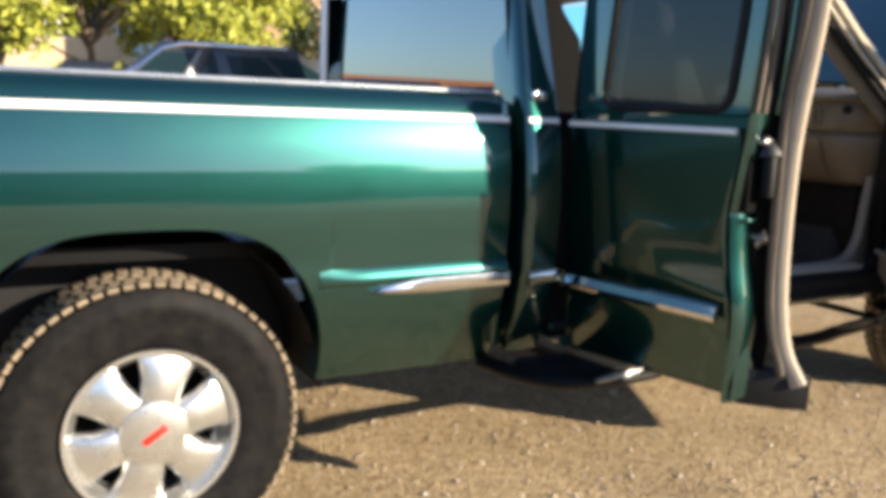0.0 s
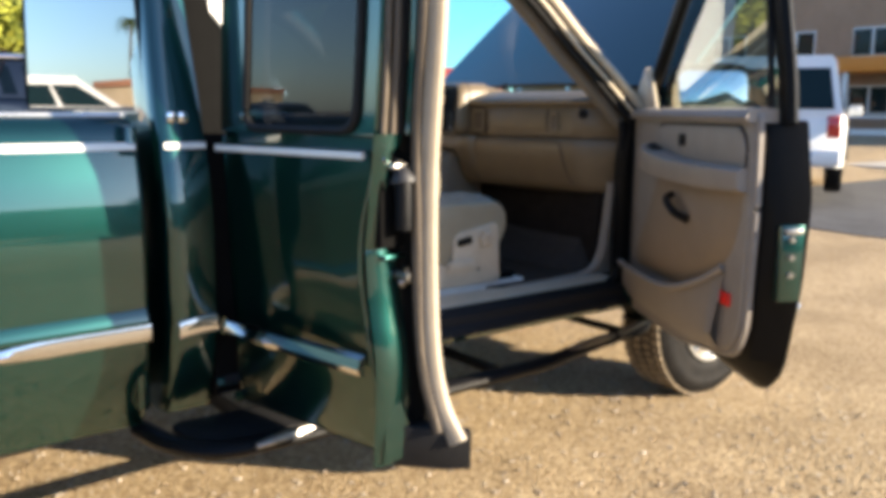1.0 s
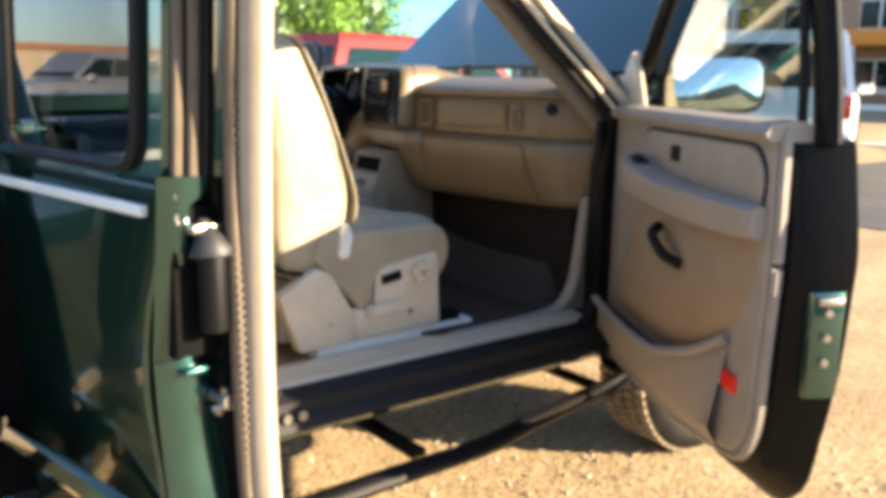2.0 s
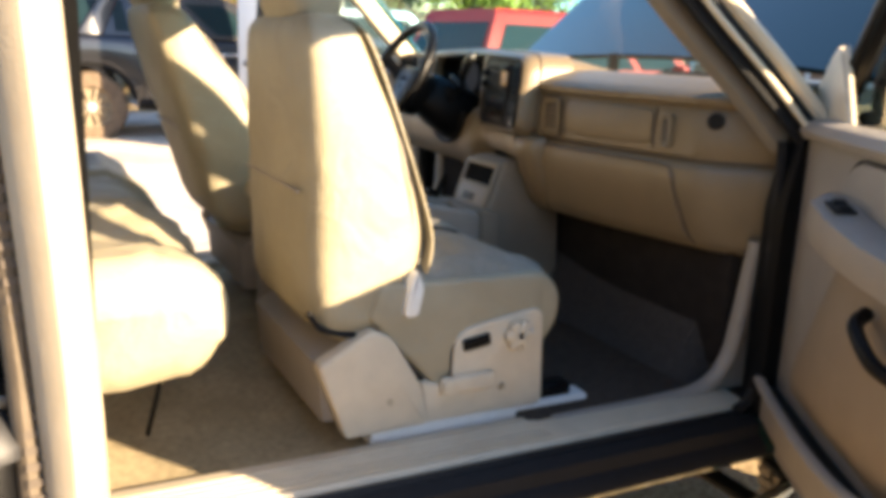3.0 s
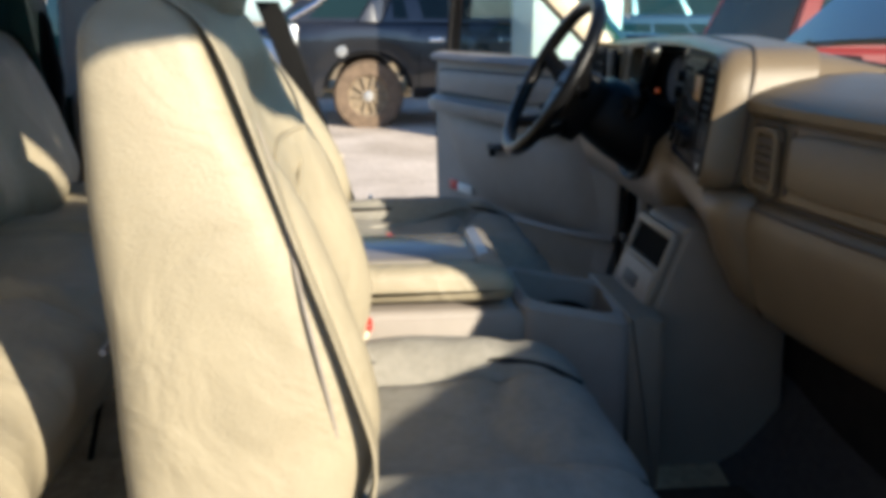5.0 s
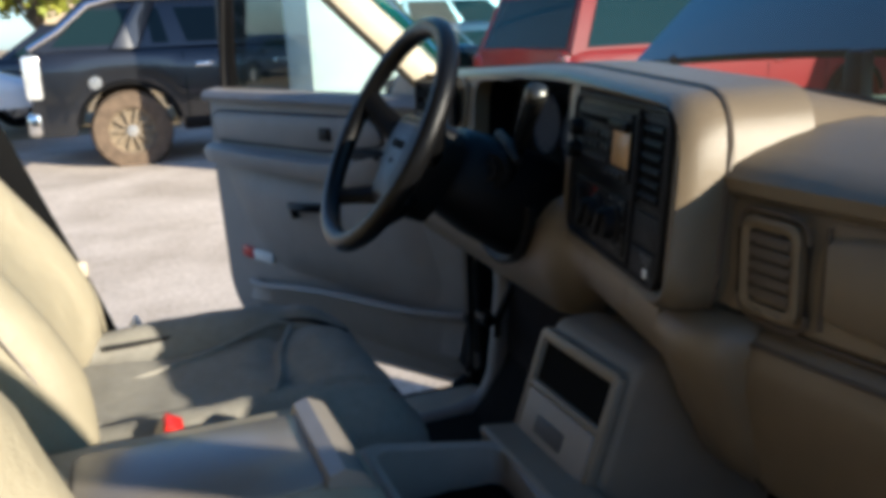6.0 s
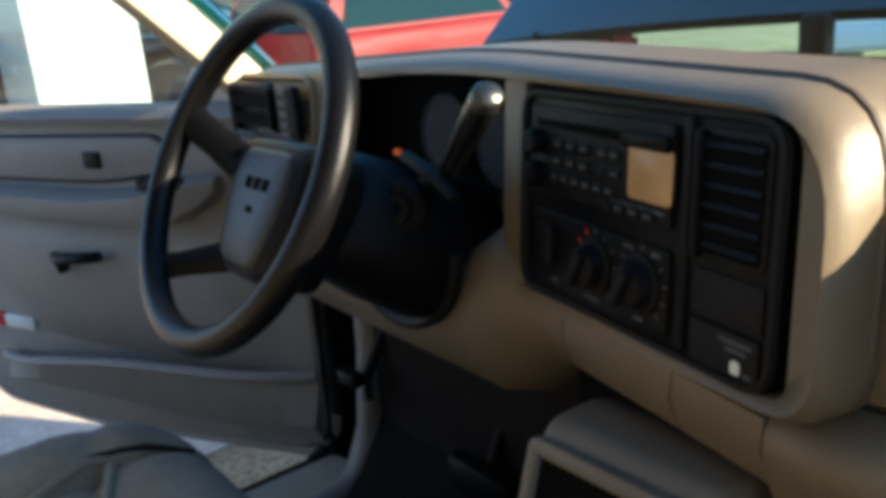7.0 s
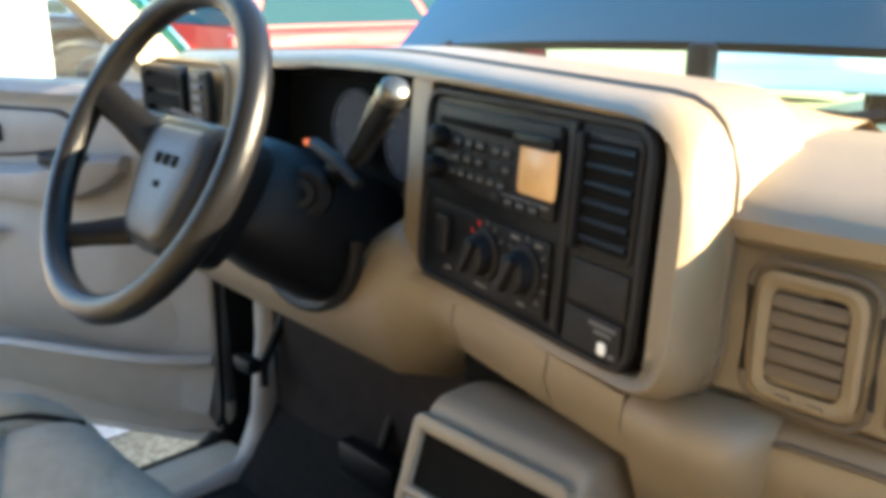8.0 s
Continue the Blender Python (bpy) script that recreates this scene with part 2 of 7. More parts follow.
def about(p, axis_to, up=(0, 0, 1)):
    """A frame at p whose z points along axis_to."""
    z = Vector(axis_to).normalized()
    x = Vector(up).cross(z)
    x = x.normalized() if x.length > 1e-4 else Vector((1, 0, 0))
    y = z.cross(x)
    return Matrix(((x.x, y.x, z.x, p[0]), (x.y, y.y, z.y, p[1]), (x.z, y.z, z.z, p[2]), (0, 0, 0, 1)))


# ---- the green pickup truck: outside ----
WIDE = 2.12          # from side to side
MID = WIDE / 2       # the centre line
SIDE = [(0.44, 0.095), (0.5, 0.064), (0.6, 0.027), (0.7, 0.005), (0.76, 0.0), (0.8, 0.002), (0.84, -0.001), (0.9, -0.005), (0.95, -0.006), (1.0, -0.004), (1.06, 0.001), (1.12, 0.010), (1.17, 0.022), (1.205, 0.032), (1.235, 0.045), (1.258, 0.06), (1.272, 0.09)]
MIRRORED = Matrix.Translation((0, WIDE, 0)) @ Matrix.Diagonal((1, -1, 1, 1))

truck = thing("pickup_truck", (1.6, MID, 0), "dark green extended-cab pickup truck with its doors and bonnet open", "truck")


def side_at(z):
    return interp(SIDE, z)


def arch(x, xc=0.02, half=0.46, low=0.44, top=0.905):
    d = abs(x - xc) / half
    return low if d >= 1 else low + (top - low) * (1 - d ** 3.2) ** 0.4545


def bed_side(bm):
    xs = sorted(set([round(-1.15 + 0.05 * i, 3) for i in range(45)] + [0.02 + s * 0.46 * math.sin(k * math.pi / 40) for k in range(21) for s in (-1, 1)] + [1.062]))
    loops = []
    for x in xs:
        lo = arch(x)
        zs = [lo + (0.93 - lo) * k / 7 for k in range(7)] + [0.93 + 0.02 * k for k in range(17)] + [1.2635, 1.272]
        edge = 0.012 * max(0, (x - 1.045) / 0.017) ** 2
        row = [(x, side_at(lo) + 0.1, lo + 0.012), (x, side_at(lo) + 0.02, lo)]
        row += [(x, side_at(z) + edge, z) for z in zs]
        row += [(x, 0.14, 1.276), (x, 0.17, 1.27), (x, 0.172, 1.2)]
        loops.append(row)
    loft(bm, loops, closed=False)


bm = bmesh.new()
bed_side(bm)
part("bed_side", bm, GREEN, truck, "glossy metallic green bed side")
bm = bmesh.new()
bed_side(bm)
part("bed_side", bm, GREEN, truck, m=MIRRORED)
bm = bmesh.new()
box(bm, (-1.13, 0.17, 0.8), (1.05, WIDE - 0.17, 0.84))
part("bed_floor", bm, JET, truck, "black bed liner")
bm = bmesh.new()
box(bm, (1.03, 0.03, 0.5), (1.062, WIDE - 0.03, 1.25), 0.01)
part("bed_front_wall", bm, GREEN, truck)
bm = bmesh.new()
box(bm, (-1.19, 0.03, 0.6), (-1.14, WIDE - 0.03, 1.27), 0.012)
part("tailgate", bm, GREEN, truck)
bm = bmesh.new()
prism(bm, rounded([(-1.3, 0.5), (-1.2, 0.5), (-1.2, 0.66), (-1.3, 0.68)], 0.03), "y", 0.02, WIDE - 0.02, 0.02)
part("rear_bumper", bm, CHROME, truck)

bm = bmesh.new()
tube(bm, [(-1.13, 0.099, 1.274), (0.0, 0.099, 1.275), (1.05, 0.099, 1.274)], 0.0075, 8)
part("bed_rail_edge", bm, ALLOY, truck, "pale bed rail edge")

# pinstripes and the chrome belt moulding, each along its panel
def strip(x0, x1, z, half, mat, name, off=0.003, parent=truck, slope=0.0, n=20, label=""):
    bm = bmesh.new()
    loops = []
    for i in range(n + 1):
        x = x0 + (x1 - x0) * i / n
        zz = z + slope * (x - x0)
        loops.append([(x, side_at(zz - half) - off * 0.3, zz - half), (x, side_at(zz - half * 0.6) - off, zz - half * 0.6), (x, side_at(zz + half * 0.6) - off, zz + half * 0.6), (x, side_at(zz + half) - off * 0.3, zz + half)])
    loft(bm, loops, closed=False)
    return part(name, bm, mat, parent, label)


strip(-1.13, 1.055, 1.198, 0.0095, STRIPE, "pinstripe", 0.002, label="pale silver pinstripe")
strip(1.13, 1.24, 1.197, 0.008, STRIPE, "pinstripe", 0.002)


def moulding(x0, x1, z, name, taper):
    bm = bmesh.new()
    loops = []
    n = 24
    for i in range(n + 1):
        t = i / n
        x = x0 + (x1 - x0) * t
        w = 0.026 * (min(1, (t / taper)) ** 0.6 if taper else 1) + 0.001
        zc = z - 0.012 * (1 - t) ** 2
        y = side_at(zc)
        loops.append([(x, y + 0.002, zc - w), (x, y - 0.010, zc - w * 0.8), (x, y - 0.017, zc), (x, y - 0.012, zc + w * 0.75), (x, y + 0.002, zc + w)])
    loft(bm, loops, closed=False)
    part(name, bm, CHROME, truck, "chrome side moulding")


moulding(0.60, 1.058, 0.722, "side_moulding", 0.45)
moulding(1.135, 1.24, 0.722, "side_moulding", 0)
bm = bmesh.new()
loft(bm, [[(x, side_at(z) - out * min(1, 0.3 + (x - 0.452) * 6), z) for z, out in ((0.728 + 0.012 * (x - 0.45) + dz, o) for dz, o in ((0.0, -0.002), (0.003, 0.009), (0.008, 0.0135), (0.015, 0.0135), (0.03, 0.008), (0.045, 0.001), (0.05, -0.002)))] for x in (0.452 + 0.03 * i for i in range(21))], closed=False)
part("body_crease", bm, GREEN, truck)

# wheel house, frame, floor pan
bm = bmesh.new()
inner = [(0.02 + 0.47 * math.cos(a), 0.42 + 0.5 * math.sin(a)) for a in (math.pi * k / 16 for k in range(17))]
loft(bm, [[(x, y, z) for x, z in inner] for y in (0.09, 0.4)], closed=False)
loft(bm, [[(x, 0.4, 0.42 + (z - 0.42) * s) for x, z in inner] for s in (1, 0)], closed=False)
part("wheel_liner", bm, BLACK, truck, "black plastic wheel-arch liner")
bm = bmesh.new()
box(bm, (-1.1, 0.48, 0.42), (4.3, 0.58, 0.56), 0.01)
part("chassis_rail", bm, DARK, truck)
bm = bmesh.new()
box(bm, (-1.1, WIDE - 0.58, 0.42), (4.3, WIDE - 0.48, 0.56), 0.01)
part("chassis_rail", bm, DARK, truck)
bm = bmesh.new()
tube(bm, [(0.02, 0.2, 0.375), (0.02, WIDE - 0.2, 0.375)], 0.05)
part("axle", bm, DARK, truck)
bm = bmesh.new()
tube(bm, [(3.66, 0.2, 0.375), (3.66, WIDE - 0.2, 0.375)], 0.04)
part("axle", bm, DARK, truck)


def wheel(x, y, out, full=True):
    """A road wheel; out is +1 where its outer face looks to +y, else -1."""
    m = about((x, y, 0.378), (0, out, 0))
    bm = bmesh.new()
    prof = [(0.205, -0.215), (0.235, -0.225), (0.33, -0.232), (0.368, -0.215), (0.381, -0.17), (0.381, -0.05), (0.37, -0.008), (0.345, 0.008), (0.318, 0.013), (0.312, 0.010), (0.27, 0.012), (0.235, 0.004), (0.214, -0.008), (0.205, -0.02)]
    lathe(bm, prof, m, 48)
    tyre = part("wheel", bm, TYRE, truck, "black tyre on a silver alloy wheel")
    bm = bmesh.new()
    for k in range(64):
        a = k * math.tau / 64
        for j, h in enumerate((-0.19, -0.135, -0.08, -0.03)):
            w = 0.013
            q = m @ Matrix.Rotation(a + (0.03 if j % 2 else 0), 4, "Z") @ Matrix.Translation((0.381, 0, h))
            box(bm, (-0.004, -w, -0.02), (0.007, w, 0.02), m=q)
    part("tread", bm, DUSTY, tyre, "dusty tan tread blocks", smooth=0)
    bm = bmesh.new()
    lathe(bm, [(0.19, -0.2), (0.196, -0.05), (0.205, -0.012), (0.2195, 0.004), (0.219, 0.011), (0.208, 0.010), (0.200, -0.004), (0.196, -0.02), (0.185, -0.035)], m, 48)
    part("rim", bm, ALLOY, tyre)
    bm = bmesh.new()
    lathe(bm, [(0.185, -0.09), (0.08, -0.085), (0.001, -0.085)], m, 24)
    part("brake_drum", bm, DARK, tyre)
    for k in range(6):
        bm = bmesh.new()
        q = m @ Matrix.Rotation(k * math.tau / 6 + 0.3, 4, "Z")
        secs = []
        for r, w, h in ((0.055, 0.048, 0.0), (0.09, 0.05, 0.006), (0.13, 0.054, 0.004), (0.165, 0.066, -0.004), (0.192, 0.084, -0.012), (0.203, 0.092, -0.018)):
            secs.append([q @ Vector(p) for p in ((r, -w, h - 0.03), (r, -w * 0.96, h - 0.008), (r, -w * 0.7, h + 0.002), (r, 0, h + 0.006), (r, w * 0.7, h + 0.002), (r, w * 0.96, h - 0.008), (r, w, h - 0.03))])
        loft(bm, secs)
        part("spoke", bm, ALLOY, tyre, smooth=60)
    bm = bmesh.new()
    lathe(bm, [(0.088, -0.01), (0.088, 0.006), (0.083, 0.014), (0.06, 0.02), (0.03, 0.023), (0.0005, 0.024)], m, 32)
    part("centre_cap", bm, ALLOY, tyre, "silver centre cap")
    bm = bmesh.new()
    box(bm, (-0.034, -0.009, 0.0225), (0.034, 0.009, 0.0262), 0.003, m=m @ Matrix.Rotation(0.6 if out < 0 else 0.2, 4, "Z"))
    part("cap_emblem", bm, RED, tyre, "faded red emblem bar")
    return tyre


wheel(0.02, 0.035, -1)
wheel(0.02, WIDE - 0.035, 1)
wheel(3.66, 0.09, -1)
wheel(3.66, WIDE - 0.09, 1)

# ---- cab shell ----
def pillar_y(z):
    return side_at(z) if z < 1.22 else side_at(1.22) + (z - 1.22) * 0.3


bm = bmesh.new()
zs = [0.46, 0.5, 0.6, 0.7, 0.76, 0.84, 0.95, 1.08, 1.17, 1.205, 1.235, 1.28, 1.4, 1.55, 1.7, 1.87]
loops = []
for z in zs:
    y, d = pillar_y(z), 0.06 * max(0, z - 1.25)
    loops.append([(1.118 + d, y + 0.16, z), (1.114 + d, y + 0.05, z), (1.118 + d, y + 0.016, z), (1.130 + d, y + 0.003, z), (1.150 + d, y, z), (1.232, y, z), (1.242, y + 0.004, z), (1.246, y + 0.015, z), (1.246, y + 0.16, z)])
loft(bm, loops)
part("cab_corner", bm, GREEN, truck, "green cab corner post")
loops = [[(x, WIDE - y, z) for x, y, z in lp] for lp in loops]
bm = bmesh.new()
loft(bm, [[(x + 0.14, y, z) for x, y, z in lp] for lp in loops])
part("cab_corner", bm, GREEN, truck)
bm = bmesh.new()
for x, y in ((1.158, 0.03), (1.188, 0.034)):
    box(bm, (x - 0.013, y + 0.008, 1.256), (x + 0.0145, y + 0.03, 1.284), 0.005)
part("badge", bm, CHROME, truck, "small chrome badge")
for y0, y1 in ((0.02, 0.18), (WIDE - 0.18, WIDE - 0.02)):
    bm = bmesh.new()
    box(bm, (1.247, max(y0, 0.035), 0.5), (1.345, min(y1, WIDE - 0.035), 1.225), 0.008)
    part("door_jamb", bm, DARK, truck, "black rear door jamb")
# back wall with its window opening
bm = bmesh.new()
prism(bm, [(1.118, 0.15), (1.118, 1.5), (1.3, 1.98), (1.34, 1.98), (1.16, 1.5), (1.16, 0.15)], "z", 0.5, 1.285)
prism(bm, [(1.15, 0.15), (1.15, 1.5), (1.3, 1.95), (1.36, 1.95), (1.2, 1.5), (1.2, 0.15)], "z", 1.765, 1.88)
part("cab_back", bm, GREEN, truck)
bm = bmesh.new()
prism(bm, rounded([(0.14, 1.29), (1.52, 1.29), (1.46, 1.76), (0.22, 1.76)], 0.05), "x", 1.128, 1.133)
pane = part("rear_window", bm, BACKLIGHT, truck, "dark mirror-like rear window pane")
pane.visible_shadow = False
bm = bmesh.new()
tube(bm, [(1.128, y, z) for y, z in rounded([(0.14, 1.29), (1.52, 1.29), (1.46, 1.76), (0.22, 1.76)], 0.05)], 0.006, 6, True)
part("window_seal", bm, BLACK, pane)
# roof, headliner
def roof_z(x, y, z0):
    v = (y - MID) / (MID - 0.2)
    u = (x - 1.8) / 0.75
    return z0 + 0.045 * (1 - v * v) - 0.03 * u * u


for name, z0, mat in (("roof", 1.895, GREEN), ("headliner", 1.85, HEAD)):
    bm = bmesh.new()
    loft(bm, [[(x, 0.19 + (WIDE - 0.38) * k / 20, roof_z(x, 0.19 + (WIDE - 0.38) * k / 20, z0)) for k in range(21)] for x in (1.15 + 1.3 * i / 14 for i in range(15))], closed=False)
    part(name, bm, mat, truck, "cloth headliner" if mat is HEAD else "green roof panel")


APILLAR = [(1.2, 0.19, 1.875), (1.6, 0.19, 1.895), (2.1, 0.195, 1.89), (2.4, 0.205, 1.83), (2.6, 0.20, 1.71), (2.78, 0.175, 1.545), (2.93, 0.135, 1.405), (3.06, 0.10, 1.275)]


def rail(m, name, off, r, mat, flat, label=""):
    bm = bmesh.new()
    tube(bm, [p + Vector(off) for p in smooth_path(APILLAR, 5)], r, 8, flat=flat, up=(0, 1, 0))
    part(name, bm, mat, truck, label, m=m)


for mm in (None, MIRRORED):
    rail(mm, "roof_rail", (0.0, 0.0, 0.0), 0.034, BLACK if mm is None else GREEN, 0.8, "black door-opening flange" if mm is None else "green roof rail and windscreen post")
    rail(mm, "door_seal", (-0.022, -0.012, -0.034), 0.012, BLACK, 1, "black rubber door seal")
    # same trim both sides: shade toned into the near one, sunlight into the far
    rail(mm, "post_trim", (-0.025, 0.045, -0.032), 0.036, CONSOLE if mm is None else TRIM, 0.8, "windscreen-post trim, browned for the side in shade" if mm is None else "windscreen-post trim, cream for the sunlit side")
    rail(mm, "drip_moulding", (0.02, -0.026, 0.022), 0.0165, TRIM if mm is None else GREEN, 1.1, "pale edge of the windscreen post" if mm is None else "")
rail(None, "flange_trim", (-0.014, -0.034, -0.012), 0.007, TRIM, 1.0, "thin cream trim along the flange")

# windscreen
bm = bmesh.new()
loops = []
for i in range(9):
    t = i / 8
    row = []
    for k in range(17):
        v = -1 + k / 8
        half = 0.93 - 0.09 * t
        row.append((3.2 - 0.72 * t + 0.08 * (1 - v * v) - 0.06 * v * v, MID + v * half, 1.30 + 0.475 * t))
    loops.append(row)
loft(bm, loops, closed=False)
ws = part("windscreen", bm, SHIELD, truck, "laminated windscreen")
ws.visible_shadow = False
bm = bmesh.new()
tube(bm, [(2.42 + 0.07 * (1 - v * v), MID + v * 0.86, 1.80 + 0.03 * (1 - v * v)) for v in (-1 + k / 8 for k in range(17))], 0.03, 8)
part("windscreen_header", bm, HEAD, truck)
# cowl with wipers
bm = bmesh.new()
loft(bm, [[(x + 0.08 * (1 - v * v) - 0.06 * v * v, MID + v * 0.96, z) for v in (-1 + k / 8 for k in range(17))] for x, z in ((3.17, 1.29), (3.24, 1.295), (3.3, 1.285), (3.42, 1.25), (3.42, 1.1))], closed=False)
part("cowl", bm, JET, truck, "black plastic cowl grille")
for y0, y1 in ((0.25, 0.92), (1.0, 1.7)):
    bm = bmesh.new()
    tube(bm, smooth_path([(3.31, y1 + 0.06, 1.35), (3.285, y1 - 0.1, 1.374), (3.27, (y0 + y1) / 2, 1.372), (3.25, y0, 1.358)]), 0.010, 6)
    tube(bm, [(3.262, y0 - 0.05, 1.35), (3.28, y1 - 0.12, 1.362)], 0.008, 6, flat=2)
    box(bm, (3.25, (y0 + y1) / 2 - 0.05, 1.36), (3.29, (y0 + y1) / 2 + 0.05, 1.385), 0.006)
    part("wiper", bm, JET, truck, "black windscreen wiper")

# wings, nose, engine bay
def wing(bm):
    xs = [3.09 + 0.031 * i for i in range(38)]
    rows = []
    for x in xs:
        lo = arch(x, 3.66, 0.47, 0.46, 0.9)
        top = 1.22 - 0.1 * ((x - 3.09) / 1.15) ** 2
        row = [(x, side_at(lo) + 0.08, lo)] + [(x, side_at(lo + (top - lo) * k / 12) + 0.09 * max(0, (x - 3.95) / 0.3) ** 2, lo + (top - lo) * k / 12) for k in range(13)] + [(x, 0.06, top + 0.035), (x, 0.22, top + 0.045), (x, 0.24, top - 0.03)]
        rows.append(row)
    loft(bm, rows, closed=False)


for mm in (None, MIRRORED):
    bm = bmesh.new()
    wing(bm)
    part("front_wing", bm, GREEN, truck, "green front wing", m=mm)
bm = bmesh.new()
box(bm, (3.45, 0.3, 0.5), (4.12, WIDE - 0.3, 1.0), 0.05)
box(bm, (3.55, 0.75, 1.0), (4.05, 1.4, 1.14), 0.05)
part("engine", bm, DARK, truck, "dark engine block under the raised bonnet")
bm = bmesh.new()
box(bm, (4.16, 0.15, 0.75), (4.24, WIDE - 0.15, 1.12), 0.02)
part("grille", bm, JET, truck)
bm = bmesh.new()
prism(bm, rounded([(4.19, 0.45), (4.28, 0.47), (4.3, 0.7), (4.19, 0.74)], 0.04), "y", 0.1, WIDE - 0.1, 0.03)
part("front_bumper", bm, CHROME, truck)
bm = bmesh.new()
box(bm, (3.1, 0.08, 0.5), (3.16, WIDE - 0.08, 1.26), 0.01)
part("bulkhead", bm, DARK, truck)

# bonnet, raised about 42 degrees
HOOD = Vector((3.41, 0, 1.405)), 42
def hood_point(s, v, lift=0.0):
    c, si = math.cos(radians(HOOD[1])), math.sin(radians(HOOD[1]))
    crown = -0.02 * v * v - 0.03 * (s / 1.25) ** 2 + lift
    s2 = s - 0.035 * v * v + 0.035
    return (HOOD[0].x + s2 * c - crown * si, MID + v * (0.885 - 0.03 * s), HOOD[0].z + s2 * si + crown * c)


bm = bmesh.new()
loft(bm, [[hood_point(1.0 * i / 16, -1 + k / 12) for k in range(25)] for i in range(17)], closed=False)
loft(bm, [[hood_point(1.0 * i / 16, (-1 + k / 12) * 0.985, -0.02) for k in range(25)] for i in range(17)], closed=False)
loft(bm, [[hood_point(0, -1 + k / 12) for k in range(25)], [hood_point(0, -1 + k / 12, -0.02) for k in range(25)]], closed=False)
for v in (-1, 1):
    loft(bm, [[hood_point(1.0 * i / 16, v, l) for i in range(17)] for l in (0, -0.02)], closed=False)
part("bonnet", bm, GREEN, truck, "raised green bonnet")
bm = bmesh.new()
box(bm, (3.34, 1.185, 1.2), (3.37, 1.225, 1.43), 0.008)
part("bonnet_bracket", bm, JET, truck, "black bracket under the bonnet edge")
for y in (0.32, WIDE - 0.32):
    bm = bmesh.new()
    tube(bm, [(3.38, y, 1.24), (3.36, y, 1.33), (3.44, y, 1.40)], 0.014, 6)
    part("bonnet_hinge", bm, JET, truck)
bm = bmesh.new()
tube(bm, [(4.14, MID, 1.0), (3.8, MID + 0.02, 1.71)], 0.02, 6)
box(bm, (3.78, MID - 0.03, 1.68), (3.82, MID + 0.03, 1.72), 0.01)
part("bonnet_strut", bm, DARK, truck)

# rocker panels, sills and step bars
def rocker(bm):
    loft(bm, [[(x, 0.115, 0.60), (x, 0.085, 0.605), (x, 0.06, 0.59), (x, 0.055, 0.565), (x, 0.035, 0.55), (x, 0.03, 0.53), (x, 0.045, 0.51), (x, 0.10, 0.5), (x, 0.2, 0.5)] for x in (1.25 + 0.06 * i for i in range(31))], closed=False)


for mm in (None, MIRRORED):
    bm = bmesh.new()
    rocker(bm)
    part("rocker_panel", bm, GREEN, truck, "green rocker panel under the door opening", m=mm)
    bm = bmesh.new()
    loft(bm, [[(x, 0.084, 0.609), (x, 0.056, 0.594), (x, 0.051, 0.565), (x, 0.031, 0.55), (x, 0.026, 0.53)] for x in (1.27, 1.8, 2.4, 2.98)], closed=False)
    part("rocker_strip", bm, BLACK, truck, "black strip along the upper rocker", m=mm)
    bm = bmesh.new()
    loft(bm, [[(x, 0.112, 0.604), (x, 0.112, 0.613), (x, 0.098, 0.618), (x, 0.09, 0.606)] for x in (1.27, 1.9, 2.4, 2.95)])
    tube(bm, arc((2.95, 0.105, 0.612), (3.01, 0.105, 0.63), (3.01, 0.105, 0.72), 6) + [Vector((3.0, 0.105, 1.0)), Vector((3.0, 0.11, 1.25))], 0.014, 6)
    part("weatherstrip", bm, BLACK, truck, "black rubber door weatherstrip", m=mm)
    bm = bmesh.new()
    prism(bm, rounded([(2.99, 0.56), (3.13, 0.56), (3.13, 1.3), (3.03, 1.3), (2.99, 1.1)], 0.02), "y", 0.075, 0.135, 0.006)
    part("hinge_post", bm, JET, truck, "black front hinge post", m=mm)

# the chrome striker bolts on the black strip below the sill
for x in (1.87, 1.91):
    bm = bmesh.new()
    tube(bm, [(x, 0.03, 0.565), (x, 0.05, 0.565)], 0.012, 10)
    part("striker_bolt", bm, STEEL, truck)

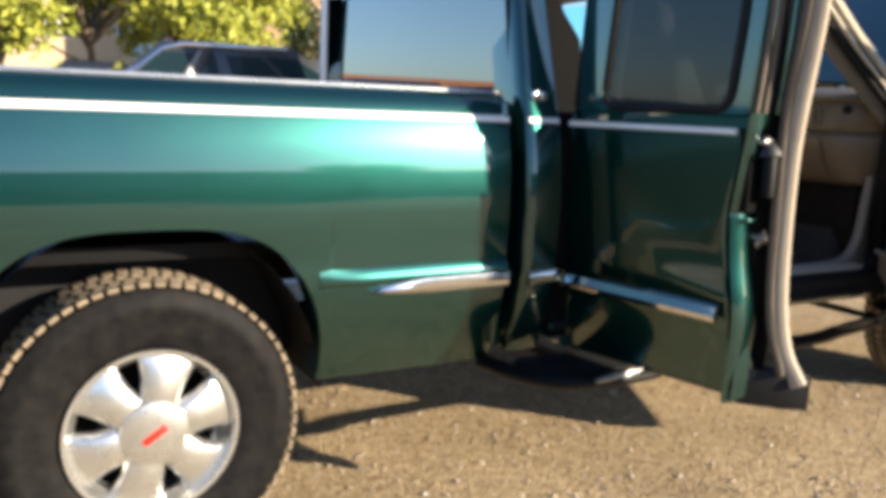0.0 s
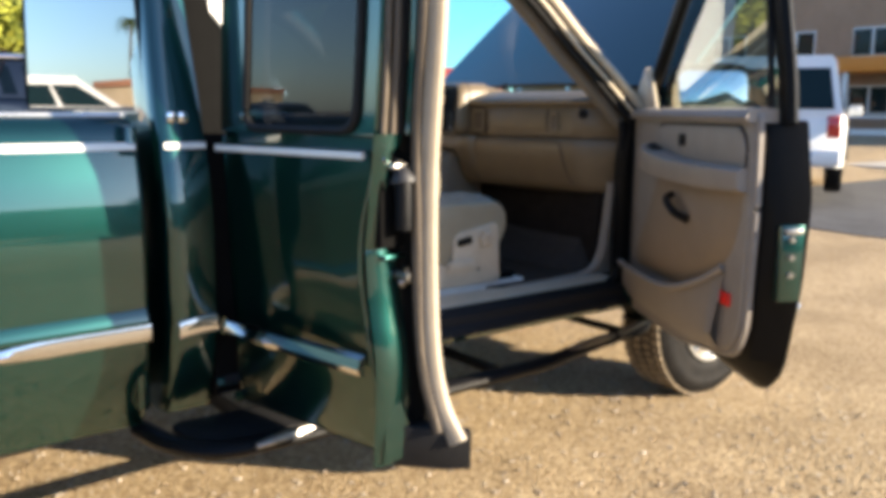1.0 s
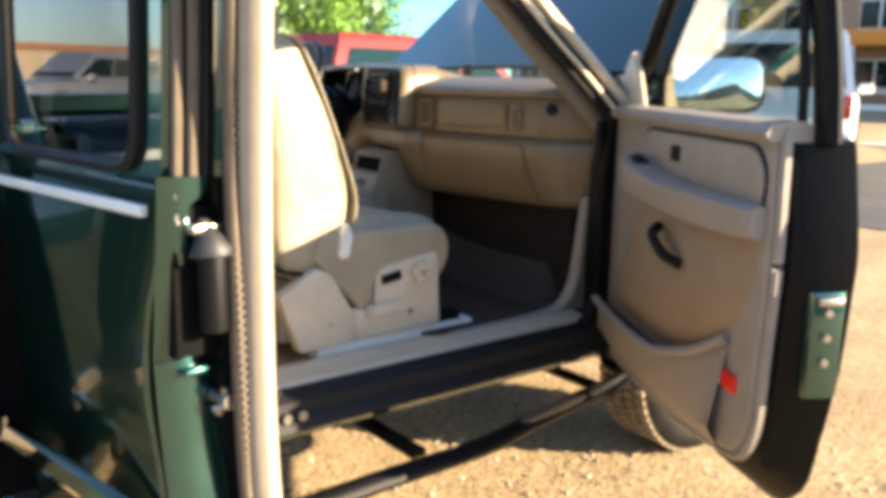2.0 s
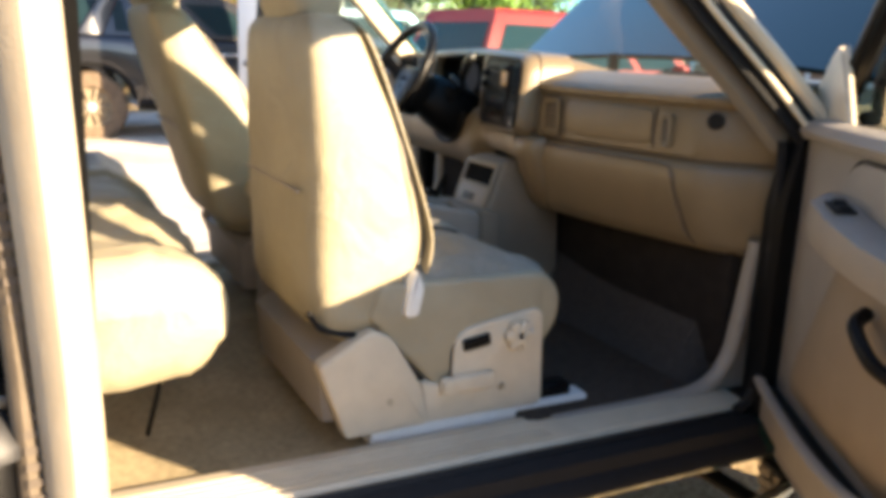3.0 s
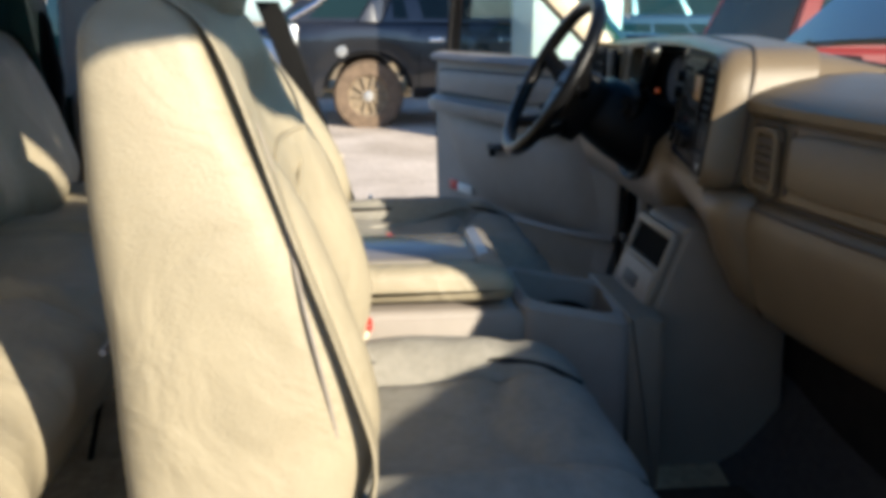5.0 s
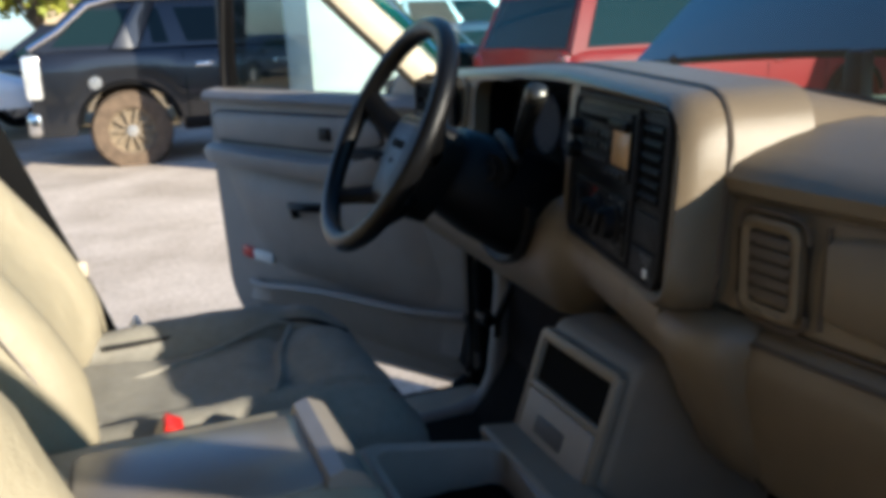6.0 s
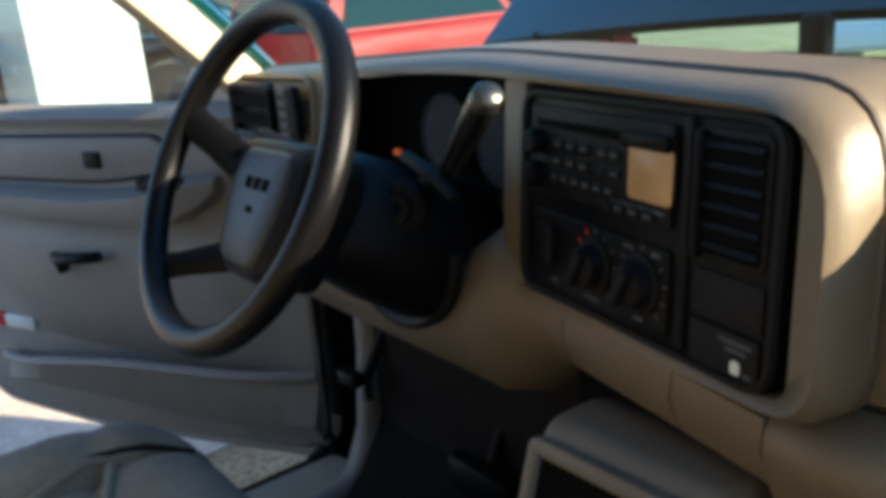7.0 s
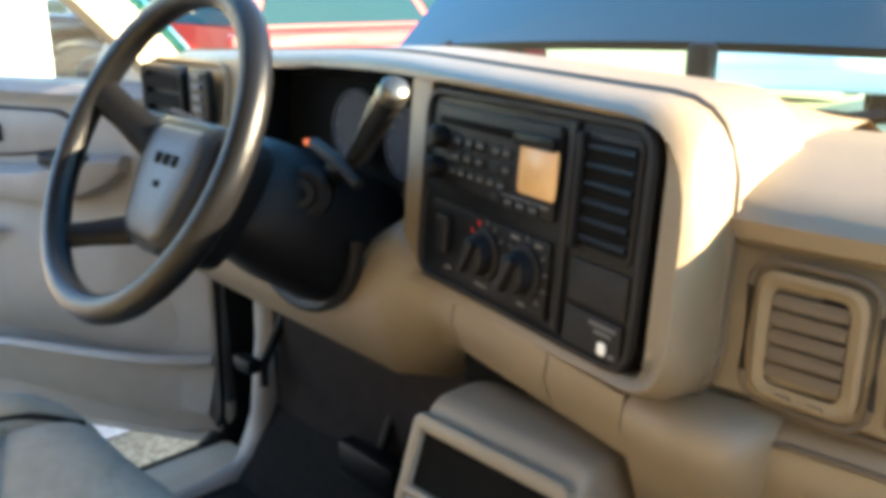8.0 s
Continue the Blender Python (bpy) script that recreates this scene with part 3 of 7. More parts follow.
for mm in (None, MIRRORED):
    bm = bmesh.new()
    tube(bm, smooth_path([(1.06, 0.12, 0.42), (1.085, -0.05, 0.425), (1.16, -0.17, 0.43), (1.3, -0.2, 0.43), (1.48, -0.2, 0.43), (1.58, -0.16, 0.43), (2.0, -0.135, 0.43), (2.35, -0.12, 0.425), (2.55, -0.08, 0.425), (2.8, -0.035, 0.425), (3.02, 0.0, 0.425), (3.12, 0.06, 0.425), (3.16, 0.16, 0.43)]), 0.032, 10, flat=0.75)
    bar = part("step_bar", bm, JET, truck, "black tubular side step bar", m=mm)
    bm = bmesh.new()
    prism(bm, rounded([(1.1, 0.04), (1.13, -0.13), (1.22, -0.18), (1.44, -0.18), (1.5, 0.02)], 0.05), "z", 0.432, 0.45, 0.006)
    part("step_pad", bm, BLACK, bar, "ribbed black step pad", m=mm)
    for x0, x1, y0, y1 in ((1.24, 1.5, -0.222, -0.2), (2.5, 2.82, -0.095, -0.045), (2.84, 3.08, -0.045, 0.012)):
        bm = bmesh.new()
        tube(bm, [(x0 + (x1 - x0) * k / 6, y0 + (y1 - y0) * k / 6, 0.437 + 0.005 * math.sin(math.pi * k / 6)) for k in range(7)], [0.012, 0.017, 0.02, 0.02, 0.02, 0.017, 0.012], 8, flat=0.8)
        part("step_edge", bm, STEEL, bar, "worn bright step edge", m=mm)
    for x in (1.32, 2.2, 2.95):
        bm = bmesh.new()
        box(bm, (x - 0.025, -0.05, 0.41), (x + 0.025, 0.45, 0.43), 0.004)
        part("step_bracket", bm, JET, bar, m=mm)
bm = bmesh.new()
tube(bm, [(1.31, 0.03, 0.485), (1.345, 0.05, 0.485)], 0.017, 10)
part("green_bracket", bm, GREEN, truck)

# ---- doors ----
def door_frame(px, py, ux, uy, ox, oy):
    """From (along the door, outward, up) to the world."""
    return Matrix(((ux, ox, 0, px), (uy, oy, 0, py), (0, 0, 1, 0), (0, 0, 0, 1)))


def door_skin(bm, outline, o_out, o_in, bow=0.0):
    """A hollow-looking door leaf: outline in (along, up), its outer face bowed with the body side."""
    n = len(outline)
    loops = []
    for o in (o_in, o_in + 0.01, o_out - 0.02, o_out - 0.006, o_out):
        k = 0.0 if o < o_out - 0.003 else 0.006
        cx, cz = sum(p[0] for p in outline) / n, sum(p[1] for p in outline) / n
        loops.append([(u - k * (1 if u > cx else -1), o - bow * side_at(min(1.27, max(0.44, z))) * (1 if o > o_in + 0.02 else 0), z - k * (1 if z > cz else -1)) for u, z in outline])
    loft(bm, loops)


def front_door(m, left):
    """The front door with its inner panel, pane and mirror; its hinges are near along = -0.2."""
    bm = bmesh.new()
    leaf = rounded([(-0.22, 0.47), (0.86, 0.43), (0.96, 0.52), (1.03, 0.8), (1.05, 1.05), (1.0, 1.27), (-0.2, 1.275)], [0.04, 0.06, 0.05, 0.05, 0.05, 0.02, 0.02])
    if left:
        leaf = rounded([(-0.22, 0.47), (0.86, 0.345), (0.965, 0.44), (1.03, 0.8), (1.05, 1.05), (1.0, 1.27), (-0.2, 1.275)], [0.04, 0.06, 0.05, 0.05, 0.05, 0.02, 0.02])
    cu = 0.45
    loft(bm, [[(u - (0.045 * max(0, (u - cu) / 0.6) + k) * (1 - f), o, z + (0.085 * (1 - f) * (1 if z < 0.6 else 0))) for u, z in leaf] for o, f, k in ((0.0, 0.0, 0.012), (0.01, 0.1, 0.0), (0.06, 0.55, 0.0), (0.1, 0.95, 0.0), (0.114, 1.0, 0.0))])
    door = part("front_door", bm, JET, truck, "open front door with a taupe inner panel", m=m)
    bm = bmesh.new()
    prism(bm, [(u * 0.985, 0.85 + (z - 0.85) * 0.985) for u, z in leaf], "y", 0.115, 0.124, 0.003)
    part("outer_skin", bm, GREEN, door, "green outer door skin", m=m)
    # window frame of black-painted steel
    bm = bmesh.new()
    fr = smooth_path([(0.99, 0.06, 1.26), (0.975, 0.055, 1.4), (0.942, 0.045, 1.58), (0.915, 0.04, 1.72), (0.885, 0.035, 1.83), (0.80, 0.03, 1.88), (0.58, 0.03, 1.88), (0.45, 0.03, 1.84), (0.3, 0.03, 1.735), (0.12, 0.035, 1.55), (-0.06, 0.045, 1.36), (-0.16, 0.05, 1.27)], 5)
    tube(bm, fr, 0.038, 8, flat=0.6, up=(0, 1, 0))
    # added flange above the header, shaped to cast shade on the headrest
    prism(bm, rounded([(0.88, 1.86), (0.8, 1.875), (0.58, 1.875), (0.43, 1.845), (0.30, 1.76), (0.33, 1.83), (0.46, 1.935), (0.6, 1.965), (0.83, 1.96)], 0.012), "y", 0.015, 0.05, 0.006)
    part("window_frame", bm, JET, door, "black window frame", m=m)
    bm = bmesh.new()
    tube(bm, [(u * 0.965 + 0.01, 0.02, 1.265 + (z - 1.265) * 0.975) for u, o, z in fr], 0.011, 6)
    part("frame_trim", bm, CHAR, door, m=m)
    bm = bmesh.new()
    prism(bm, [(u * 0.97 + 0.01, 1.26 + (z - 1.26) * 0.97) for u, o, z in fr], "y", 0.058, 0.062)
    p = part("window_pane", bm, PANE, door, "lightly tinted window pane", m=m)
    p.visible_shadow = False
    # black end face with latch
    bm = bmesh.new()
    lp = [(0.966, 0.56), (1.036, 0.8), (1.056, 1.05), (1.006, 1.262)]
    loft(bm, [[(u - k, o, z) for u, z in lp] for o, k in ((0.02, 0.035), (0.06, 0.014), (0.108, 0.0))], closed=False)
    part("end_face", bm, JET, door, "black-painted door end face", m=m)
    bm = bmesh.new()
    box(bm, (1.012, 0.03, 0.76), (1.05, 0.1, 0.98), 0.008)
    part("latch_plate", bm, GREEN, door, "green latch recess", m=m)
    for z in (0.84, 0.89, 0.94):
        bm = bmesh.new()
        tube(bm, [(1.05, 0.06, z), (1.062, 0.06, z)], 0.008, 8)
        part("latch_bolt", bm, STEEL, door, "steel latch bolt", m=m)
    bm = bmesh.new()
    box(bm, (1.05, 0.035, 0.955), (1.068, 0.085, 0.972), 0.004)
    part("latch", bm, STEEL, door, "steel door latch", m=m)
    # inner panel
    bm = bmesh.new()
    out = rounded([(-0.2, 0.52), (0.5, 0.515), (0.9, 0.575), (0.955, 0.66), (0.975, 1.0), (0.965, 1.275), (-0.2, 1.275)], [0.1, 0.1, 0.08, 0.06, 0.04, 0.02, 0.02], 5)
    if left:
        out = rounded([(-0.2, 0.52), (0.5, 0.455), (0.88, 0.47), (0.95, 0.56), (0.975, 1.0), (0.965, 1.275), (-0.2, 1.275)], [0.1, 0.1, 0.08, 0.06, 0.04, 0.02, 0.02], 5)
    prism(bm, out, "y", -0.032, 0.004, 0.012, 3)
    part("inner_panel", bm, TAUPE, door, "moulded taupe door panel", m=m)
    bm = bmesh.new()
    tube(bm, [(0.4 + (u - 0.4) * 1.018, -0.014, 0.9 + (z - 0.9) * 1.022) for u, z in out], 0.012, 6, True)
    part("panel_edge", bm, TAUPE, door, m=m)
    bm = bmesh.new()
    loft(bm, [[(u, -0.05, 1.262), (u, -0.058, 1.278), (u, -0.045, 1.297), (u, 0.0, 1.305), (u, 0.05, 1.295), (u, 0.05, 1.262)] for u in (-0.2, 0.2, 0.6, 0.975)])
    part("belt_rail", bm, TAUPE, door, "padded taupe belt rail", m=m)
    # upper insert
    bm = bmesh.new()
    insert = [(0.07, 1.165), (0.3, 1.128), (0.93, 1.125), (0.935, 1.225), (0.12, 1.235)] if left else [(0.18, 1.15), (0.3, 1.128), (0.935, 1.122), (0.945, 1.2), (0.9, 1.247), (0.25, 1.245)]
    radii = [0.05, 0.08, 0.03, 0.04, 0.04] if left else [0.03, 0.05, 0.02, 0.04, 0.05, 0.05]
    prism(bm, rounded(insert, radii, 5), "y", -0.042, -0.03, 0.006)
    part("upper_insert", bm, TAUPE, door, "smooth taupe door insert", m=m)
    bm = bmesh.new()
    tube(bm, [(0.5 + (u - 0.5) * 1.014, -0.034, 1.18 + (z - 1.18) * 1.07) for u, z in rounded(insert, radii, 5)], 0.003, 6, True)
    part("insert_groove", bm, CHAR, door, m=m)
    # arm rest, drawn along the door
    bm = bmesh.new()
    secs = []
    shape = ((0.2, 1.165, 1.13, 0.03), (0.215, 1.174, 1.10, 0.062), (0.26, 1.172, 1.085, 0.088), (0.35, 1.156, 1.07, 0.092), (0.5, 1.138, 1.06, 0.086), (0.7, 1.133, 1.055, 0.076), (0.9, 1.133, 1.06, 0.06), (0.955, 1.13, 1.065, 0.035))
    for u, zt, zb, d in shape if not left else ((-0.03, 1.15, 1.12, 0.035), (0.0, 1.155, 1.09, 0.055), (0.06, 1.145, 1.06, 0.075), (0.15, 1.12, 1.045, 0.085), (0.3, 1.107, 1.045, 0.085), (0.6, 1.107, 1.045, 0.08), (0.85, 1.112, 1.045, 0.075), (0.93, 1.112, 1.05, 0.06), (0.955, 1.1, 1.06, 0.035)):
        secs.append([(u, -0.028, zt), (u, -0.03 - d * 0.6, zt + 0.004), (u, -0.03 - d * 0.95, zt - 0.008), (u, -0.03 - d, (zt + zb) / 2), (u, -0.03 - d * 0.9, zb + 0.006), (u, -0.03 - d * 0.5, zb), (u, -0.028, zb - 0.004)])
    loft(bm, secs)
    part("arm_rest", bm, TAUPE, door, "rounded taupe arm rest", m=m)
    bm = bmesh.new()
    if left:
        prism(bm, rounded([(0.02, -0.095), (0.14, -0.105), (0.16, -0.055), (0.03, -0.055)], 0.02), "z", 1.13, 1.152, 0.004)
    else:
        tilt = Matrix.Translation((0.34, -0.08, 1.168)) @ Matrix.Rotation(0.15, 4, "Y")
        box(bm, (-0.045, -0.022, -0.006), (0.02, 0.018, 0.0), 0.003, m=tilt)
        box(bm, (-0.035, -0.014, -0.003), (-0.015, 0.01, 0.008), 0.003, m=tilt)
        box(bm, (-0.005, -0.014, -0.003), (0.012, 0.01, 0.006), 0.003, m=tilt)
    part("switch_pod", bm, CHAR, door, "charcoal window-switch pod", m=m)
    # lower door: pull cup, bulged skin and map pocket
    bm = bmesh.new()
    secs = []
    swell = ((1.062, 0.015, 0.24, 0.95), (1.0, 0.034, 0.2, 0.937), (0.95, 0.044, 0.17, 0.922), (0.88, 0.05, 0.13, 0.885), (0.82, 0.05, 0.09, 0.825), (0.77, 0.044, 0.06, 0.745), (0.735, 0.03, 0.04, 0.66), (0.70, 0.005, 0.03, 0.6))
    for z, d, u0, u1 in swell if not left else ((1.045, 0.02, 0.0, 0.94), (1.0, 0.042, -0.02, 0.9), (0.95, 0.05, -0.06, 0.87), (0.88, 0.05, -0.09, 0.83), (0.8, 0.04, -0.12, 0.76), (0.75, 0.028, -0.12, 0.7), (0.7, 0.008, -0.1, 0.62)):
        row = []
        for k in range(15):
            t = k / 14
            row.append((u0 + (u1 - u0) * t, -0.03 - d * math.sin(math.pi * t) ** 0.45, z))
        secs.append(row)
    loft(bm, secs, closed=False)
    # right door only: warm bounce from the ground is in the swell's colour
    part("lower_swell", bm, TAUPE if left else WARMED_TAUPE, door, "swelling of the lower panel", m=m)
    bm = bmesh.new()
    if left:
        tube(bm, smooth_path([(0.295, -0.09, 0.962), (0.33, -0.112, 0.962), (0.4, -0.114, 0.956), (0.45, -0.09, 0.95)]), 0.013, 8)
        tube(bm, [(0.425, -0.1, 0.955), (0.42, -0.095, 0.915)], 0.013, 8)
    else:
        tube(bm, smooth_path([(0.485, -0.074, 1.013), (0.52, -0.104, 0.998), (0.6, -0.106, 0.966), (0.645, -0.078, 0.946)]), 0.0135, 8)
    part("pull_handle", bm, JET, door, "black pull handle", m=m)
    bm = bmesh.new()
    rim = smooth_path([(-0.205, -0.036, 0.79), (-0.19, -0.042, 0.735), (-0.13, -0.055, 0.70), (0.0, -0.078, 0.69), (0.3, -0.094, 0.69), (0.52, -0.092, 0.70), (0.64, -0.082, 0.728), (0.75, -0.062, 0.77), (0.84, -0.038, 0.825)])
    if left:
        rim = smooth_path([(-0.2, -0.04, 0.718), (-0.14, -0.06, 0.714), (0.0, -0.085, 0.706), (0.3, -0.095, 0.69), (0.55, -0.09, 0.655), (0.68, -0.075, 0.63), (0.78, -0.05, 0.62)])
    tube(bm, rim, 0.013, 8)
    part("pocket_rim", bm, TAUPE, door, "rolled rim of the map pocket", m=m)
    bm = bmesh.new()
    loft(bm, [[(p.x, p.y + 0.008, p.z) for p in rim], [(p.x * 0.99, -0.075 + 0.02 * abs(p.x - 0.3), min(p.z - 0.06, 0.60 + 0.1 * max(0, p.z - 0.70))) for p in rim], [(p.x * 0.97, -0.028, min(p.z - 0.09, 0.535 + 0.18 * max(0, p.z - 0.70))) for p in rim]], closed=False)
    part("map_pocket", bm, TAUPE, door, "taupe map pocket", m=m)
    bm = bmesh.new()
    loft(bm, [[(p.x, p.y + 0.006, p.z - 0.006) for p in rim], [(p.x, -0.034, p.z - 0.02) for p in rim]], closed=False)
    part("pocket_floor", bm, CHAR, door, m=m)
    bm = bmesh.new()
    du, dz_ = (0.0, 0.0) if left else (0.055, 0.012)
    box(bm, (0.775 + du, -0.042, 0.70 + dz_), (0.84 + du, -0.028, 0.742 + dz_), 0.006)
    part("reflector", bm, RED, door, "red safety reflector", m=m)
    bm = bmesh.new()
    box(bm, (0.66 + du, -0.042, 0.70 + dz_), (0.773 + du, -0.028, 0.738 + dz_), 0.005)
    part("reflector_lens", bm, WHITE, door, "pale reflector strip", m=m)
    bm = bmesh.new()
    lk, lz = (0.295, 1.16) if left else (0.46, 1.178)
    box(bm, (lk, -0.05, lz), (lk + 0.05, -0.038, lz + 0.04), 0.004)
    part("lock_switch", bm, JET, door, "black lock switch", m=m)
    bm = bmesh.new()
    prism(bm, [(-0.2, 1.29), (0.09, 1.29), (0.05, 1.36), (-0.03, 1.46), (-0.06, 1.44)], "y", 0.0, 0.02, 0.004)
    part("sail_trim", bm, TRIM, door, "cream mirror-corner trim", m=m)
    bm = bmesh.new()
    for k in range(3):
        tube(bm, [(0.085 - k * 0.028, 0.012 - k * 0.004, 1.295), (-0.01 - k * 0.02, 0.012, 1.46 - k * 0.01)], 0.007, 6)
    part("sail_ribs", bm, TRIM, door, m=m)
    # mirror outside the pane
    mu, mz = (0.17, 1.25) if left else (0.0, 1.378)
    bm = bmesh.new()
    secs = []
    for u, s in ((0.045, 0.97), (0.03, 1.0), (-0.02, 1.0), (-0.07, 0.9), (-0.1, 0.6)):
        secs.append([(u + mu, 0.245 + 0.16 * s * cx, mz + 0.1 * s * cz) for cx, cz in ((math.copysign(abs(math.cos(a)) ** 0.45, math.cos(a)), math.copysign(abs(math.sin(a)) ** 0.45, math.sin(a))) for a in (k * math.tau / 28 for k in range(28)))])
    loft(bm, secs)
    part("mirror", bm, JET, door, "black door mirror", m=m)
    bm = bmesh.new()
    loft(bm, [[(mu + 0.052 - 0.010 * sz, 0.245 + 0.138 * sx, mz + 0.082 * sz) for sx, sz in ((math.copysign(abs(math.cos(a)) ** 0.45, math.cos(a)), math.copysign(abs(math.sin(a)) ** 0.45, math.sin(a))) for a in (k * math.tau / 28 for k in range(28)))], [(mu + 0.054 - 0.010 * sz, 0.245 + 0.132 * sx, mz + 0.077 * sz) for sx, sz in ((math.copysign(abs(math.cos(a)) ** 0.45, math.cos(a)), math.copysign(abs(math.sin(a)) ** 0.45, math.sin(a))) for a in (k * math.tau / 28 for k in range(28)))]])
    part("mirror_glass", bm, MIRROR, door, "silvered mirror glass", m=m)
    bm = bmesh.new()
    box(bm, (mu - 0.05, 0.06, mz - 0.1), (mu + 0.02, 0.17, mz - 0.05), 0.02)
    part("mirror_arm", bm, JET, door, m=m)
    # outer handle and moulding
    bm = bmesh.new()
    box(bm, (0.8, 0.11, 1.02), (0.95, 0.14, 1.08), 0.012)
    part("outer_handle", bm, JET, door, m=m)
    bm = bmesh.new()
    box(bm, (-0.2, 0.112, 0.7), (1.0, 0.135, 0.745), 0.01)
    part("door_moulding", bm, CHROME, door, m=m)
    return door


RIGHT_FRONT = door_frame(3.05, 0.03, -0.522, -0.853, 0.853, -0.522)
LEFT_FRONT = door_frame(2.907, 2.156, -0.386, 0.9225, 0.9225, 0.386)
front_door(RIGHT_FRONT, False)
front_door(Matrix.Translation((0.03, 0.03, 0.16)) @ LEFT_FRONT @ Matrix.Diagonal((1, 1, 0.9, 1)), True)


def rear_door(m):
    """The rear-hinged half door; along runs from its hinge to its free edge."""
    bm = bmesh.new()
    leaf = rounded([(0.0, 0.47), (0.61, 0.475), (0.625, 0.7), (0.60, 0.86), (0.59, 1.0), (0.615, 1.18), (0.62, 1.235), (0.0, 1.24)], [0.02, 0.02, 0.1, 0.1, 0.1, 0.1, 0.02, 0.02])
    door_skin(bm, leaf, 0.0, -0.09, 1.0)
    door = part("rear_door", bm, GREEN, truck, "open green rear half door with a dark window", m=m)
    # pinstripe and moulding on the outer face
    bm = bmesh.new()
    box(bm, (0.03, -0.008, 1.184), (0.6, 0.004, 1.2), 0.002)
    part("pinstripe", bm, STRIPE, door, m=m)
    for u0, u1 in ((0.0, 0.035), (0.06, 0.59)):
        bm = bmesh.new()
        loft(bm, [[(u, -0.01, 0.685), (u, 0.006, 0.69), (u, 0.013, 0.705), (u, 0.006, 0.728), (u, -0.01, 0.735)] for u in (u0, u1)])
        part("door_moulding", bm, CHROME, door, "chrome door moulding", m=m)
    # upper frame: green outside round a dark glass
    bm = bmesh.new()
    ring_out = rounded([(0.02, 1.235), (0.62, 1.235), (0.645, 1.5), (0.65, 1.80), (0.06, 1.81)], [0.01, 0.01, 0.1, 0.03, 0.05])
    ring_in = rounded([(0.145, 1.245), (0.56, 1.245), (0.585, 1.5), (0.59, 1.755), (0.19, 1.765)], [0.05, 0.05, 0.1, 0.04, 0.05])
    loft(bm, [[(u, o, z) for u, z in lp] for lp, o in ((ring_out, -0.065), (ring_out, -0.026), ([(u * 0.98 + 0.008, z) for u, z in ring_out], -0.02), (ring_in, -0.02), (ring_in, -0.065), (ring_out, -0.065))], caps=False)
    part("upper_frame", bm, GREEN, door, "green window surround", m=m)
    bm = bmesh.new()
    prism(bm, ring_in, "y", -0.022, -0.017)
    sw = part("side_window", bm, DOORGLASS, door, "glossy smoked side window", m=m)
    sw.visible_shadow = False
    bm = bmesh.new()
    tube(bm, [(u, -0.016, z) for u, z in ring_in], 0.011, 6, True)
    part("window_seal", bm, BLACK, door, m=m)
    # free edge: black recess with latch, seal, cream pillar trim
    bm = bmesh.new()
    prism(bm, [(0.60, -0.06), (0.628, -0.09), (0.655, -0.098), (0.672, -0.14), (0.60, -0.14)], "z", 0.5, 1.80, 0.006)
    part("edge_recess", bm, DARK, door, "black edge of the half door", m=m)
    bm = bmesh.new()
    edge = smooth_path([(0.622, 0.475, 0), (0.634, 0.7, 0), (0.612, 0.86, 0), (0.602, 0.97, 0), (0.603, 1.0, 0), (0.626, 1.18, 0), (0.632, 1.24, 0)])
    rows = []
    for p in edge:
        w = interp([(0.96, 1.0), (0.99, 0.32), (1.2, 0.32), (1.22, 0.75)], p.y)
        rows.append([(p.x, -0.004, p.y), (p.x + 0.012, -0.02, p.y), (p.x + 0.018, -0.02 - 0.032 * w, p.y), (p.x + 0.017, -0.02 - 0.07 * w, p.y), (p.x, -0.02 - 0.08 * w, p.y)])
    loft(bm, rows, closed=False)
    part("edge_flange", bm, GREEN, door, "green painted door edge", m=m)
    bm = bmesh.new()
    loft(bm, [[(0.64, -0.02, 0.48), (0.672, -0.09, 0.5), (0.66, -0.1, 0.5), (0.6, -0.06, 0.48)], [(0.645, -0.02, 0.53), (0.67, -0.08, 0.56), (0.64, -0.1, 0.56), (0.6, -0.06, 0.53)], [(0.64, -0.03, 0.6), (0.655, -0.06, 0.63), (0.63, -0.08, 0.63), (0.6, -0.05, 0.6)]])
    part("lower_flare", bm, GREEN, door, "green flared foot of the door edge", m=m)
    bm = bmesh.new()
    prism(bm, [(0.64, -0.05), (0.74, -0.11), (0.785, -0.16), (0.68, -0.16)], "z", 0.47, 0.57, 0.004)
    part("rubber_foot", bm, BLACK, door, "black rubber foot of the seal", m=m)
    for name, pts, r, mat, lab in (("ribbed_seal", [(0.73, -0.106, 0.56), (0.685, -0.094, 0.75), (0.679, -0.086, 1.2), (0.722, -0.064, 1.5), (0.74, -0.055, 1.80)], 0.009, WELT, "tan ribbed edge seal"),
                                   ("pillar_trim", [(0.76, -0.141, 0.535), (0.713, -0.128, 0.63), (0.689, -0.119, 0.8), (0.687, -0.116, 1.15), (0.735, -0.091, 1.5), (0.755, -0.08, 1.80)], 0.022, PILLAR, "cream pillar trim")):
        bm = bmesh.new()
        tube(bm, smooth_path(pts, 6), r, 10, flat=1.25, up=(1, 0, 0))
        part(name, bm, mat, door, lab, m=m)
    # beads on the ribbed seal
    bm = bmesh.new()
    for k in range(90):
        z = 0.6 + k * 0.0125
        u = interp([(0.56, 0.737), (0.75, 0.692), (1.2, 0.686), (1.5, 0.729), (1.8, 0.747)], z)
        o = interp([(0.56, -0.108), (0.75, -0.096), (1.2, -0.088), (1.5, -0.066), (1.8, -0.057)], z)
        box(bm, (u - 0.001, o - 0.007, z), (u + 0.0016, o + 0.005, z + 0.006))
